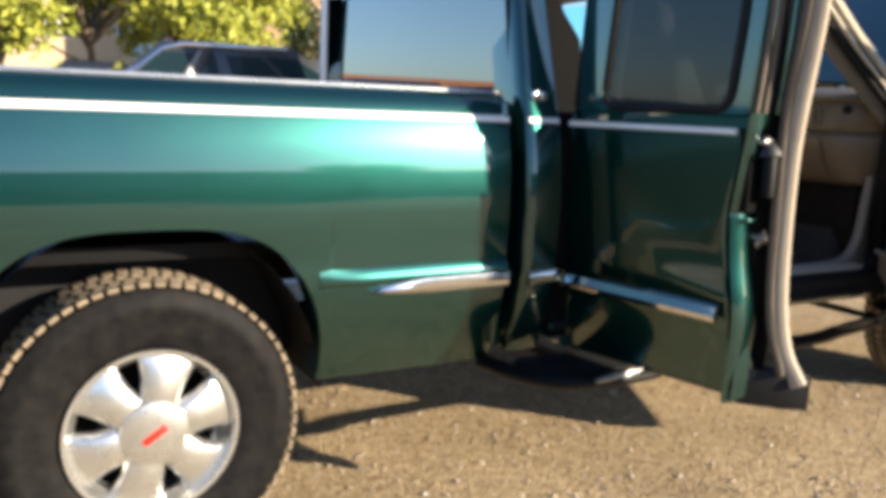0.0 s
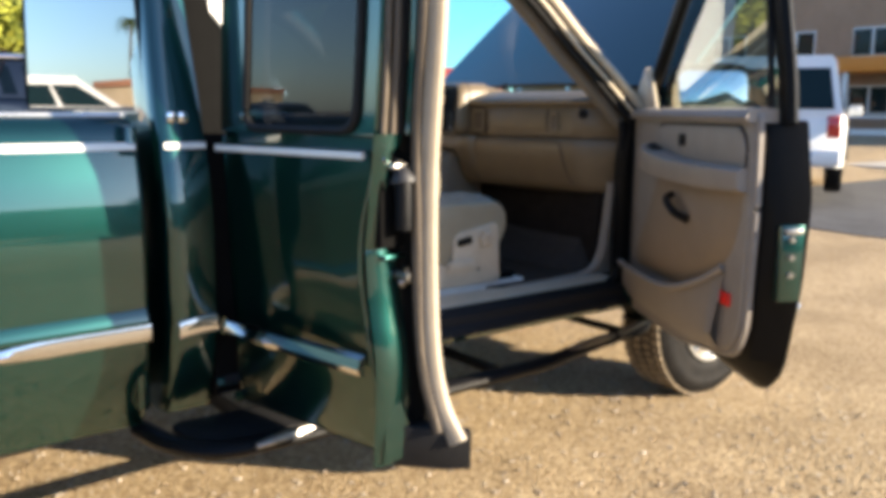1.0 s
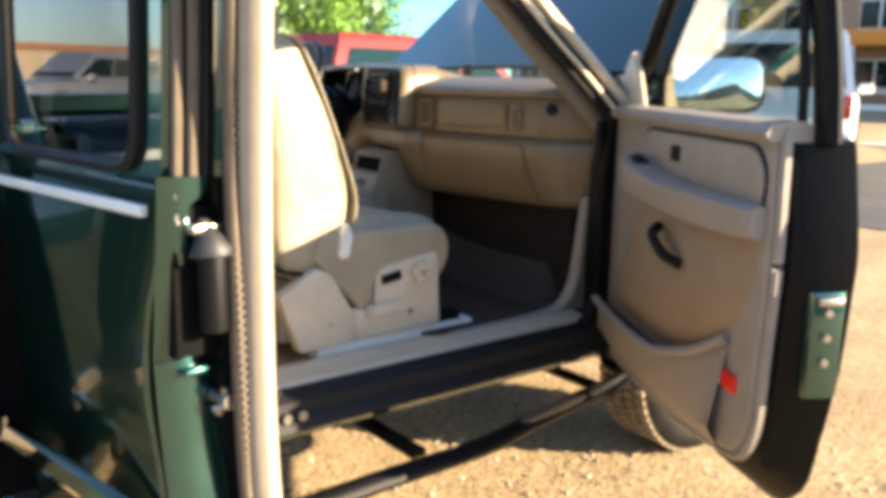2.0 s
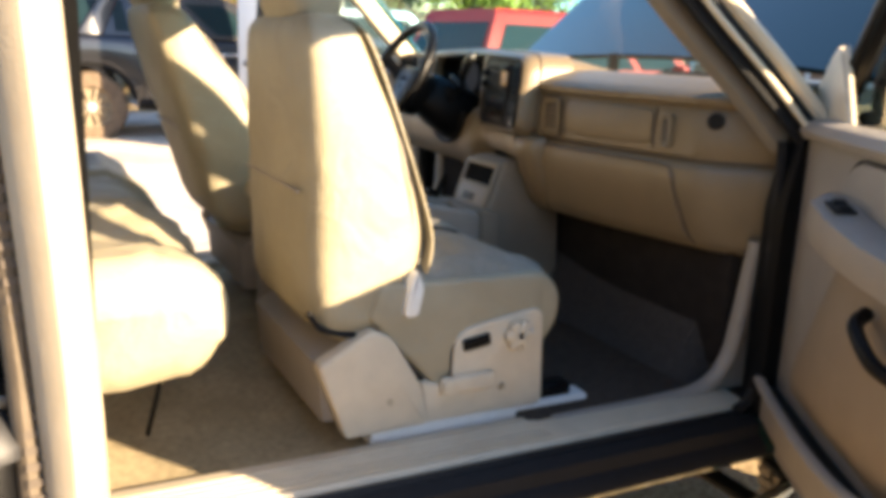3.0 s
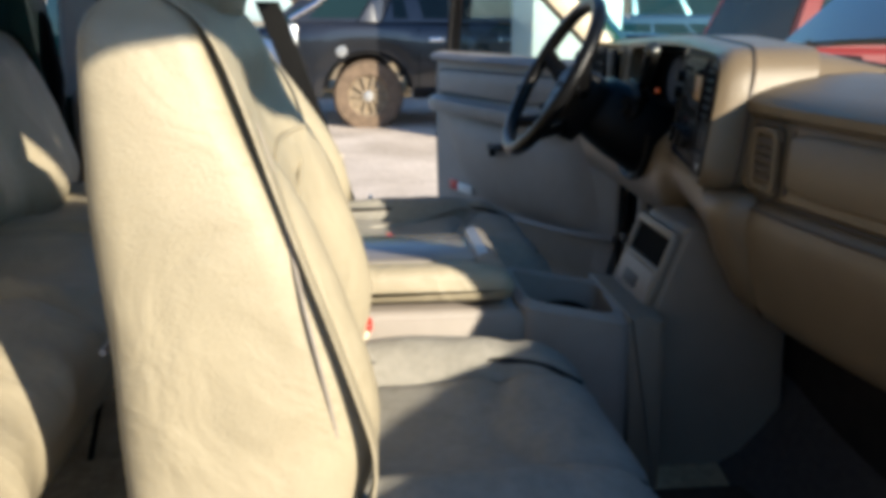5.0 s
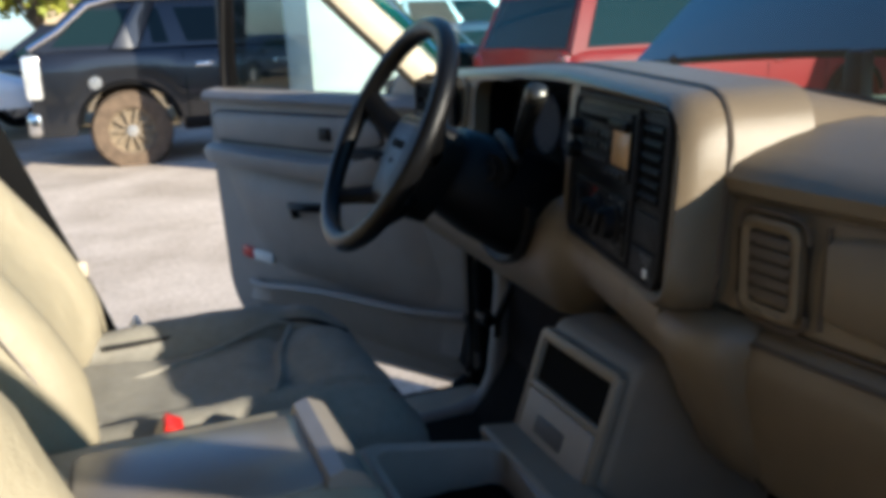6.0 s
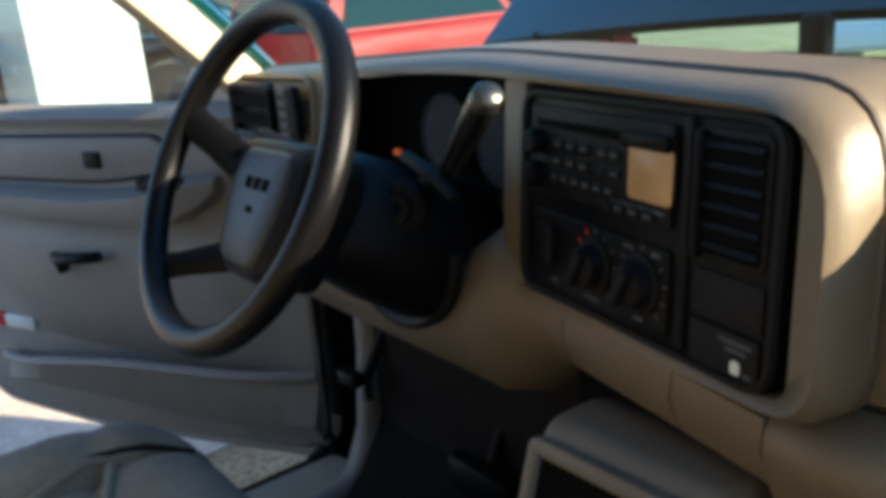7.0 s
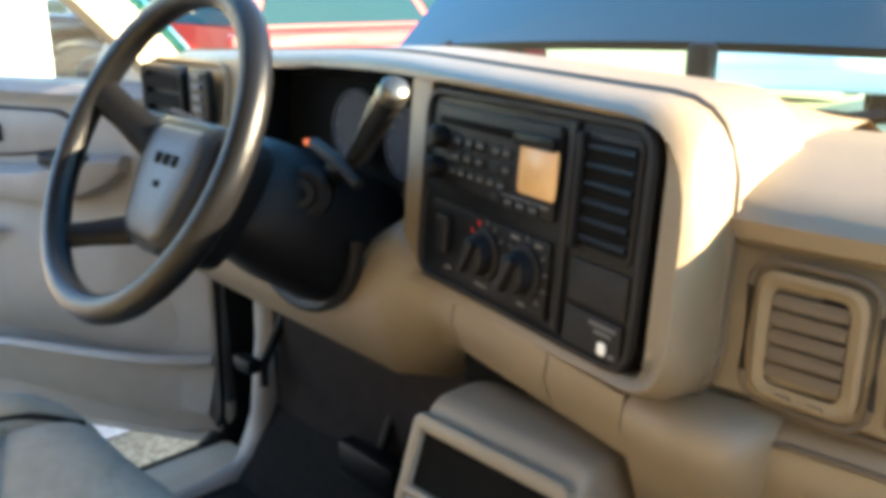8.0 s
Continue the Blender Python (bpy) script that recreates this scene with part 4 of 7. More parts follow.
    tagged(part("seal_ribbing", bm, SEAL, door, m=m, smooth=0), kind="stuff")
    # latch on the free edge
    bm = bmesh.new()
    tube(bm, [(0.662, -0.064, 1.026), (0.662, -0.064, 1.029), (0.662, -0.064, 1.128), (0.662, -0.064, 1.134)], [0.017, 0.021, 0.021, 0.019], 14)
    part("latch_body", bm, JET, door, "charcoal latch cover", m=m)
    bm = bmesh.new()
    tube(bm, [(0.650, -0.06, 1.172), (0.652, -0.06, 1.170), (0.658, -0.062, 1.154), (0.661, -0.064, 1.139), (0.662, -0.064, 1.132)], [0.008, 0.012, 0.021, 0.031, 0.030], 16, up=(1, 0, 0))
    part("latch_hood", bm, material("grey_rubber_cap", (0.022, 0.022, 0.024), 0.55, vary=0.2, scale=60), door, "grey conical latch cap", m=m)
    bm = bmesh.new()
    box(bm, (0.624, -0.088, 1.163), (0.664, -0.036, 1.176), 0.004)
    tube(bm, [(0.648, -0.062, 1.17), (0.65, -0.062, 1.182)], 0.008, 8)
    part("latch_bracket", bm, STEEL, door, "worn steel latch bracket", m=m)
    bm = bmesh.new()
    tube(bm, [(0.625, -0.08, 0.921), (0.668, -0.08, 0.921)], 0.010, 10)
    tube(bm, [(0.64, -0.08, 0.895), (0.66, -0.08, 0.94)], 0.006, 8)
    tube(bm, [(0.64, -0.07, 0.905), (0.664, -0.1, 0.91)], 0.005, 8)
    part("striker", bm, STEEL, door, "steel striker pin", m=m)
    bm = bmesh.new()
    box(bm, (0.61, -0.095, 0.96), (0.64, -0.03, 0.97), 0.004)
    part("latch_shelf", bm, GREEN, door, m=m)
    for z in (1.215, 1.185):
        bm = bmesh.new()
        tube(bm, [(0.628, -0.03, z), (0.642, -0.032, z)], 0.01, 8)
        part("edge_bolt", bm, CHROME, door, m=m)
    bm = bmesh.new()
    box(bm, (0.60, -0.094, 0.985), (0.636, -0.02, 1.2), 0.006)
    part("latch_recess", bm, DARK, door, "dark recess round the latch", m=m)
    # upper edge trims
    bm = bmesh.new()
    for u, o, r, mat, lab in ((0.628, -0.036, 0.0085, WELT, "tan window-frame seal"), (0.64, -0.052, 0.0085, WELT, ""), (0.644, -0.068, 0.007, BLACK, "black window-frame seal"), (0.66, -0.085, 0.012, GREEN, "")):
        bm = bmesh.new()
        tube(bm, smooth_path([(u, o, 1.24), (u + 0.017, o, 1.45), (u + 0.032, o, 1.80)]), r, 8, up=(1, 0, 0))
        part("frame_seal", bm, mat, door, lab, m=m)
    # inner panel
    bm = bmesh.new()
    prism(bm, rounded([(0.02, 0.52), (0.6, 0.52), (0.6, 1.26), (0.02, 1.26)], 0.05), "y", -0.135, -0.088, 0.012)
    inner = part("inner_panel", bm, TAUPE, door, "taupe inner panel of the half door", m=m)
    bm = bmesh.new()
    box(bm, (0.08, -0.185, 1.0), (0.5, -0.13, 1.08), 0.025, 3)
    part("arm_rest", bm, TAUPE, door, m=m)
    bm = bmesh.new()
    prism(bm, rounded([(0.1, 1.12), (0.5, 1.12), (0.5, 1.2), (0.1, 1.2)], 0.03), "y", -0.145, -0.133, 0.005)
    part("pull_recess", bm, CHAR, door, m=m)
    bm = bmesh.new()
    loft(bm, [[(u, o, z) for u, z in lp] for lp, o in ((ring_out, -0.067), (ring_out, -0.085), (ring_in, -0.085), (ring_in, -0.067), (ring_out, -0.067))], caps=False)
    part("inner_surround", bm, TAUPE, door, m=m)
    return door


RIGHT_REAR = door_frame(1.247, 0.02, 0.175, -0.9846, -0.9846, -0.175)
LEFT_REAR = door_frame(1.30, WIDE - 0.02, 0.45, 0.893, -0.893, 0.45)
rear_door(RIGHT_REAR)
rear_door(LEFT_REAR)


# ---- cab inside: floor, sills, trim ----
bm = bmesh.new()
ys = [0.11 + 0.075 * k for k in range(26)]
def floor_row(x):
    return [(x, y, 0.598 + 0.045 * math.exp(-((y - MID) / 0.22) ** 2) + 0.006 * noise.noise((x * 6, y * 6, 0)) + (0.35 * max(0, (x - 2.88) / 0.24) ** 1.5 if abs(y - MID) < 0.79 else 0)) for y in ys]


loft(bm, [floor_row(1.2 + 0.08 * i) for i in range(22)], closed=False)
part("cab_floor", bm, CARPET, truck, "worn taupe carpet on the cab floor")
# driver's half of the toe board: shade under the dash put into its colour
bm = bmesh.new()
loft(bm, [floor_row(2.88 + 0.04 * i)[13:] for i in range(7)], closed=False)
part("toe_board", bm, material("shade_toned_foot_well_carpet", (0.016, 0.014, 0.012), 0.97, spec=0.1, vary=0.35, scale=60, bump=1.0, bump_scale=500), truck, "carpeted toe board under the pedals, darkened for foot-well shade")
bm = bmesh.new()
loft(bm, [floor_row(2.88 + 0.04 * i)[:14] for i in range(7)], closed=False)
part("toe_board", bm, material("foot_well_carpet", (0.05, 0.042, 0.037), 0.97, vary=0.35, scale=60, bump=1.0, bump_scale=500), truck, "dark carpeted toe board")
bm = bmesh.new()
box(bm, (1.16, 0.1, 0.56), (3.1, WIDE - 0.1, 0.585))
part("floor_pan", bm, DARK, truck)
for mm in (None, MIRRORED):
    bm = bmesh.new()
    prism(bm, rounded([(0.113, 0.604), (0.12, 0.622), (0.19, 0.628), (0.25, 0.622), (0.262, 0.604)], 0.006), "x", 1.3, 3.0, 0.004)
    sill = part("sill_plate", bm, TRIM, truck, "cream plastic sill plate", m=mm)
    for k in range(5):
        bm = bmesh.new()
        box(bm, (1.35, 0.13 + k * 0.018, 0.6255), (2.45, 0.139 + k * 0.018, 0.6295), 0.0015)
        part("sill_rib", bm, TRIM, sill, m=mm)
    bm = bmesh.new()
    if mm is None:
        tube(bm, smooth_path([(2.5, 0.21, 0.61), (2.8, 0.208, 0.615), (2.94, 0.205, 0.635), (3.0, 0.2, 0.70), (3.02, 0.195, 0.80), (3.03, 0.19, 0.9), (3.04, 0.185, 1.0)]), 0.021, 10)
    else:
        tube(bm, smooth_path([(2.5, 0.25, 0.605), (2.8, 0.252, 0.606), (2.9, 0.255, 0.612), (2.965, 0.258, 0.638), (3.0, 0.26, 0.69), (3.014, 0.26, 0.767), (3.03, 0.26, 0.915), (3.035, 0.255, 1.1)]), 0.027, 10)
    part("kick_trim", bm, TAUPE, truck, "taupe trim round the foot well", m=mm)
    bm = bmesh.new()
    prism(bm, [(2.97, 0.62), (3.12, 0.62), (3.12, 1.2), (3.05, 1.2), (3.05, 0.8)], "y", 0.205, 0.22)
    part("kick_panel", bm, TAUPE, truck, m=mm)
    bm = bmesh.new()
    prism(bm, rounded([(1.23, 0.6), (1.36, 0.6), (1.39, 1.0), (1.42, 1.3), (1.40, 1.46), (1.32, 1.55), (1.31, 1.72), (1.23, 1.74)], 0.02), "y", 0.15, 0.19, 0.008)
    part("rear_quarter_trim", bm, DARK, truck, "dark trim beside the rear bench", m=mm)
# insulation toned down to carry the foot-well shade
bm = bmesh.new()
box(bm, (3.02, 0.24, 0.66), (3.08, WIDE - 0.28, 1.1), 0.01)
part("bulkhead_mat", bm, material("shade_toned_insulation", (0.024, 0.02, 0.018), 0.98, spec=0.05, vary=0.3, scale=20), truck, "insulation behind the pedals, darkened for foot-well shade")
bm = bmesh.new()
box(bm, (1.2, 0.2, 0.6), (1.24, 1.7, 1.3), 0.01)
part("back_wall_trim", bm, TAUPE, truck)


# ---- seats ----
def se(a, n):
    return math.copysign(abs(math.cos(a)) ** (2 / n), math.cos(a)), math.copysign(abs(math.sin(a)) ** (2 / n), math.sin(a))


def bucket_seat(m, label, dx=0.0, lean=0.0, dz=0.0):
    """A bucket seat; lean tips its backrest rearwards."""
    st = thing("front_seat", tuple((m or Matrix()) @ Vector((2.2 + dx, 0.54, 0.6))), label, "car seat", "front seats")
    mm = (m or Matrix()) @ Matrix.Translation((dx, 0, dz))
    tip = mm @ Matrix(((1, 0, -lean, lean * 0.67), (0, 1, 0, 0), (0, 0, 1, 0), (0, 0, 0, 1)))
    # backrest with side bolsters
    prof = [(0.835, 2.02, 2.06), (0.845, 1.995, 2.095), (0.875, 1.968, 2.13), (0.92, 1.957, 2.165), (0.97, 1.953, 2.188), (1.05, 1.951, 2.192), (1.12, 1.95, 2.18), (1.2, 1.949, 2.158), (1.28, 1.947, 2.135), (1.36, 1.945, 2.108), (1.42, 1.945, 2.088), (1.452, 1.95, 2.072), (1.472, 1.962, 2.055), (1.48, 1.985, 2.03)]
    bm = bmesh.new()
    loops = []
    for z, xr, xf in prof:
        half = 0.262 * (1 - 0.16 * max(0, (z - 1.2) / 0.28) ** 2.2) - (0.02 if z < 0.86 or z > 1.46 else 0)
        lp = []
        for k in range(40):
            c, s = se(k * math.tau / 40, 5)
            v = s
            bol = 0.05 * max(0.0, 1 - ((abs(v) - 0.8) / 0.26) ** 2) * math.sin(math.pi * min(1, max(0, (z - 0.86) / 0.55))) if c > 0 else 0
            dish = -0.028 * (1 - v * v) if c > 0 and 0.9 < z < 1.42 else 0
            lp.append(((xr + xf) / 2 + c * (xf - xr) / 2 + bol + dish, 0.54 + v * half, z))
        loops.append(lp)
    loft(bm, between(loops, 3))
    crumple(bm, 0.004, 0.22, dx)
    back = part("backrest", bm, HIDE, st, "beige leather backrest with side bolsters", m=tip, smooth=70)
    for v in (-0.5, 0.5):
        bm = bmesh.new()
        tube(bm, smooth_path([(2.05, 0.54 + v * 0.4, 1.45), (2.112, 0.54 + v * 0.44, 1.36), (2.150, 0.54 + v * 0.52, 1.2), (2.178, 0.54 + v * 0.5, 1.05), (2.18, 0.54 + v * 0.44, 0.97)]), 0.002, 6)
        part("seam", bm, TAUPE, back, m=tip)
    for pts in ([(2.13, 0.722, 1.316), (2.112, 0.676, 1.312), (2.103, 0.6, 1.308), (2.108, 0.53, 1.292), (2.122, 0.47, 1.25)],
                [(2.129, 0.722, 1.312), (2.126, 0.676, 1.268), (2.125, 0.62, 1.238), (2.131, 0.575, 1.2), (2.145, 0.56, 1.15), (2.16, 0.575, 1.08), (2.166, 0.6, 1.0)]):
        bm = bmesh.new()
        tube(bm, smooth_path(pts), 0.0035, 6)
        part("bolster_seam", bm, HIDE, back, "stitched bolster seam", m=tip)
    bm = bmesh.new()
    tube(bm, [(1.948, y, 1.14) for y in (0.34, 0.54, 0.74)], 0.004, 5)
    part("back_seams", bm, TAUPE, back, m=tip)
    bm = bmesh.new()
    loops = []
    for z, h, w in ((1.45, 0.03, 0.10), (1.465, 0.055, 0.125), (1.5, 0.066, 0.14), (1.56, 0.068, 0.145), (1.62, 0.06, 0.14), (1.655, 0.045, 0.12), (1.67, 0.02, 0.09)):
        loops.append([(2.02 + h * se(k * math.tau / 28, 3.2)[0] - (z - 1.45) * 0.1, 0.54 + w * se(k * math.tau / 28, 3.2)[1], z) for k in range(28)])
    loft(bm, loops)
    part("headrest", bm, HIDE, st, "beige headrest", m=tip, smooth=70)
    # cushion
    bm = bmesh.new()
    loops = []
    for x, zt, zb, half in ((2.03, 0.93, 0.86, 0.2), (2.05, 0.955, 0.84, 0.24), (2.1, 0.965, 0.82, 0.258), (2.2, 0.965, 0.80, 0.264), (2.3, 0.968, 0.79, 0.265), (2.4, 0.972, 0.785, 0.265), (2.47, 0.968, 0.78, 0.262), (2.515, 0.95, 0.785, 0.255), (2.545, 0.915, 0.80, 0.243), (2.555, 0.87, 0.82, 0.22)):
        lp = []
        for k in range(72):
            c, s = se(k * math.tau / 72, 3.6)
            bol = 0.042 * max(0.0, 1 - ((abs(c) - 0.78) / 0.24) ** 2) if s > 0 else 0
            dip = -0.026 * (1 - c * c) if s > 0 else 0
            sewn = 0.55 + 0.12 * (2.4 - x)
            groove = -0.021 * math.exp(-((abs(c) - sewn) / 0.04) ** 2) if s > 0.6 else 0
            lp.append((x, 0.54 + c * half, (zt + zb) / 2 + s * (zt - zb) / 2 + groove + (bol + dip) * math.sin(math.pi * min(1, max(0, (2.56 - x) / 0.3 * 0.5)))))
        loops.append(lp)
    loft(bm, between(loops, 5))
    for v in bm.verts:
        across = abs(v.co.y - 0.54) / 0.26
        if v.co.z > 0.93:
            v.co.z -= 0.013 * math.exp(-((v.co.x - 2.36 - 0.09 * across) / 0.016) ** 2) * (1 if across < 0.62 else 0.4)
    crumple(bm, 0.007, 0.15, dx + 3, (1, 1.6, 1))
    cush = part("cushion", bm, CLOTH, st, "grey-beige padded cushion", m=mm, smooth=70)
    for v in (-0.29, 0.29):
        bm = bmesh.new()
        tube(bm, smooth_path([(2.12, 0.54 + v * 0.55, 0.966), (2.3, 0.54 + v * 0.6, 0.962), (2.45, 0.54 + v * 0.55, 0.962), (2.53, 0.54 + v * 0.5, 0.93)]), 0.005, 6)
        part("seam", bm, CHAR, cush, m=mm)
    # skirt on the outer side
    bm = bmesh.new()
    prism(bm, rounded([(2.075, 0.885), (2.235, 0.712), (2.272, 0.708), (2.275, 0.805), (2.31, 0.832), (2.475, 0.862), (2.49, 0.77), (2.535, 0.83), (2.54, 0.9), (2.5, 0.95), (2.1, 0.955)], [0.01, 0.02, 0.01, 0.03, 0.03, 0.02, 0.01, 0.03, 0.04, 0.03, 0.02]), "y", 0.268, 0.33, 0.012, 3)
    part("side_skirt", bm, HIDE, st, "beige side skirt of the cushion", m=mm)
    # base shields and frame
    bm = bmesh.new()
    prism(bm, rounded([(2.025, 0.636), (1.964, 0.80), (2.078, 0.866), (2.125, 0.845), (2.19, 0.735), (2.21, 0.642)], [0.012, 0.015, 0.015, 0.02, 0.02, 0.01]), "y", 0.255, 0.30, 0.008, 3)
    part("rear_shield", bm, TRIM, st, "cream plastic seat-base shield", m=mm)
    bm = bmesh.new()
    prism(bm, rounded([(2.205, 0.642), (2.19, 0.74), (2.265, 0.715), (2.27, 0.82), (2.3, 0.845), (2.47, 0.872), (2.49, 0.86), (2.5, 0.642)], [0.005, 0.01, 0.01, 0.03, 0.03, 0.02, 0.02, 0.015]), "y", 0.26, 0.30, 0.006, 3)
    part("front_shield", bm, TRIM, st, m=mm)
    bm = bmesh.new()
    prism(bm, [(1.99, 0.66), (1.975, 0.79), (2.1, 0.85), (2.5, 0.84), (2.5, 0.65)], "y", 0.3, 0.79, 0.01)
    part("seat_pan", bm, TAUPE, st, m=mm)
    bm = bmesh.new()
    tube(bm, smooth_path([(1.955, 0.295, 0.905), (1.985, 0.29, 0.868), (2.06, 0.285, 0.845), (2.14, 0.285, 0.80), (2.2, 0.275, 0.735)]), 0.007, 6)
    part("shield_gap", bm, CHAR, st, m=mm)
    for y in (0.272, 0.74):
        bm = bmesh.new()
        box(bm, (2.085, y, 0.6), (2.64, y + 0.06, 0.64), 0.008)
        part("seat_rail", bm, WHITE, st, "off-white seat rail", m=mm)
        bm = bmesh.new()
        box(bm, (2.5, y + 0.012, 0.63), (2.6, y + 0.07, 0.668), 0.01)
        part("rail_cap", bm, JET, st, m=mm)
    bm = bmesh.new()
    box(bm, (-0.034, 0.251, -0.014), (0.034, 0.262, 0.014), 0.008, 3, m=Matrix.Translation((2.32, 0, 0.812)) @ Matrix.Rotation(-0.16, 4, "Y"))
    part("lumbar_switch", bm, JET, st, "black seat switch", m=mm)
    bm = bmesh.new()
    kn = about((2.422, 0.262, 0.818), (0, -1, 0))
    lathe(bm, [(0.03, 0), (0.03, 0.01), (0.026, 0.018), (0.001, 0.02)], kn, 18)
    for a in range(3):
        box(bm, (-0.036, -0.011, 0.004), (0.036, 0.011, 0.022), 0.006, m=kn @ Matrix.Rotation(a * 2.1, 4, "Z"))
    part("recline_knob", bm, TRIM, st, "cream star knob", m=mm)
    bm = bmesh.new()
    box(bm, (2.235, 0.246, 0.703), (2.365, 0.262, 0.742), 0.014, 3)
    lathe(bm, [(0.02, 0), (0.018, 0.006), (0.001, 0.008)], about((2.258, 0.247, 0.723), (0, -1, 0)), 16)
    part("recline_lever", bm, TRIM, st, "cream recline lever", m=mm)
    for x, z in ((2.12, 0.705), (2.39, 0.70)):
        bm = bmesh.new()
        lathe(bm, [(0.009, 0), (0.007, 0.004), (0.001, 0.004)], about((x, 0.257, z), (0, -1, 0)), 12)
        part("screw", bm, STEEL, st, m=mm)
    bm = bmesh.new()
    prism(bm, rounded([(2.146, 0.885), (2.178, 0.885), (2.19, 0.945), (2.175, 0.985), (2.155, 0.95)], 0.012), "y", 0.25, 0.30, 0.006)
    part("recliner_cover", bm, WHITE, st, "pale recliner cover", m=mm)
    # seat belt built into the seat
    bm = bmesh.new()
    pts = smooth_path([(2.03, 0.36, 1.478), (2.078, 0.33, 1.435), (2.135, 0.305, 1.28), (2.19, 0.296, 1.12), (2.21, 0.295, 1.04), (2.2, 0.29, 0.97)])
    loft(bm, [[(p.x + 0.004, p.y - 0.024, p.z), (p.x + 0.006, p.y + 0.024, p.z), (p.x + 0.003, p.y + 0.024, p.z), (p.x + 0.001, p.y - 0.024, p.z)] for p in pts])
    part("seat_belt", bm, HIDE, st, "beige seat-belt webbing", m=tip)
    bm = bmesh.new()
    q = Matrix.Translation((2.185, 0.80, 0.955)) @ Matrix.Rotation(0.5, 4, "Y")
    box(bm, (-0.014, -0.026, -0.08), (0.014, 0.026, 0.045), 0.008, m=q)
    buckle = part("belt_buckle", bm, TRIM, st, "cream belt buckle", m=mm)
    bm = bmesh.new()
    box(bm, (-0.012, -0.022, 0.04), (0.012, 0.022, 0.052), 0.003, m=q)
    part("release_button", bm, RED, buckle, "red release button", m=mm)
    return st


bucket_seat(None, "beige leather bucket seat on a cream base")
driver = bucket_seat(Matrix.Translation((0, -0.134, 0)) @ MIRRORED, "beige leather driver's seat behind the steering wheel", 0.06, 0.27, 0.035)
bm = bmesh.new()
pts = smooth_path([(1.985, WIDE - 0.345, 1.5), (2.03, WIDE - 0.345, 1.38), (2.085, WIDE - 0.345, 1.22), (2.145, WIDE - 0.345, 1.05), (2.185, WIDE - 0.345, 0.92)])
loft(bm, [[(p.x - 0.03, p.y + 0.006, p.z), (p.x + 0.03, p.y + 0.006, p.z), (p.x + 0.03, p.y, p.z), (p.x - 0.03, p.y, p.z)] for p in pts])
part("shoulder_belt", bm, JET, driver, "black shoulder belt along the seat edge")
bm = bmesh.new()
box(bm, (2.09, WIDE - 0.357, 1.085), (2.165, WIDE - 0.335, 1.115), 0.006)
box(bm, (2.125, WIDE - 0.357, 1.02), (2.175, WIDE - 0.335, 1.035), 0.004)
part("belt_tongue", bm, TRIM, driver, "cream belt guide")

for pts in ([(2.2, 1.5, 0.975), (2.333, 1.549, 0.981), (2.415, 1.585, 0.995), (2.47, 1.6, 1.0), (2.52, 1.6, 0.975)], [(2.486, 1.579, 0.996), (2.455, 1.5, 0.988), (2.435, 1.4, 0.986), (2.41, 1.3, 1.0), (2.4, 1.25, 1.022)]):
    bm = bmesh.new()
    tube(bm, smooth_path(pts), 0.006, 6)
    part("cushion_seam", bm, CLOTH, driver, "sewn seam of the cushion")

BENCH_X = -0.03
bench = thing("rear_bench", (1.5, MID, 0.6), "beige leather rear bench seat", "car seat")
bm = bmesh.new()
loops = []
for k in range(57):
    y = 0.25 + (WIDE - 0.5) * k / 56
    e = min(1, 0.35 + 0.65 * (1 - max(0, 1 - min(y - 0.25, WIDE - 0.25 - y) / 0.07) ** 2) ** 0.5)
    w = 0.012 * math.cos((y - 0.25) / (WIDE - 0.5) * math.tau * 3)
    groove = -0.022 * sum(math.exp(-((y - g) / 0.022) ** 2) for g in (0.86, 1.28))
    lp = []
    for x, z in rounded([(1.40, 0.84), (1.36, 0.985), (1.5, 1.03), (1.72, 1.04), (1.825, 0.985), (1.835, 0.9), (1.78, 0.815), (1.6, 0.785)], [0.03, 0.03, 0.1, 0.08, 0.06, 0.06, 0.06, 0.08], 4):
        lp.append((1.58 + BENCH_X + (x - 1.58) * (0.85 + 0.15 * e), y, 0.9 + (z - 0.9) * e + (w + groove if z > 0.93 else 0)))
    loops.append(lp)
loft(bm, between(loops, 2))
crumple(bm, 0.015, 0.16, 1.0, (1.6, 1, 1))
part("cushion", bm, HIDE, bench, "beige leather bench cushion", smooth=70)
bm = bmesh.new()
loops = []
for k in range(57):
    y = 0.25 + (WIDE - 0.5) * k / 56
    e = min(1, 0.4 + 0.6 * (1 - max(0, 1 - min(y - 0.22, WIDE - 0.22 - y) / 0.07) ** 2) ** 0.5)
    swell = 0.03 * max(0, math.cos((y - 0.22) / (WIDE - 0.44) * math.tau * 3 - math.pi)) ** 0.7 - 0.02 * sum(math.exp(-((y - g) / 0.02) ** 2) for g in (0.8, 1.32))
    lp = []
    for x, z in rounded([(1.22, 0.98), (1.21, 1.38), (1.25, 1.435), (1.325, 1.43), (1.375, 1.36), (1.435, 1.2), (1.48, 1.06), (1.42, 0.97)], [0.02, 0.03, 0.03, 0.04, 0.06, 0.08, 0.05, 0.04], 4):
        lp.append((1.28 + (x - 1.28) * (0.7 + 0.3 * e) + (swell if x > 1.36 else 0), y, 1.2 + (z - 1.2) * (0.8 + 0.2 * e)))
    loops.append(lp)
loft(bm, between(loops, 2))
crumple(bm, 0.007, 0.2, 5.0)
part("backrest", bm, HIDE, bench, "beige leather bench back", smooth=70)
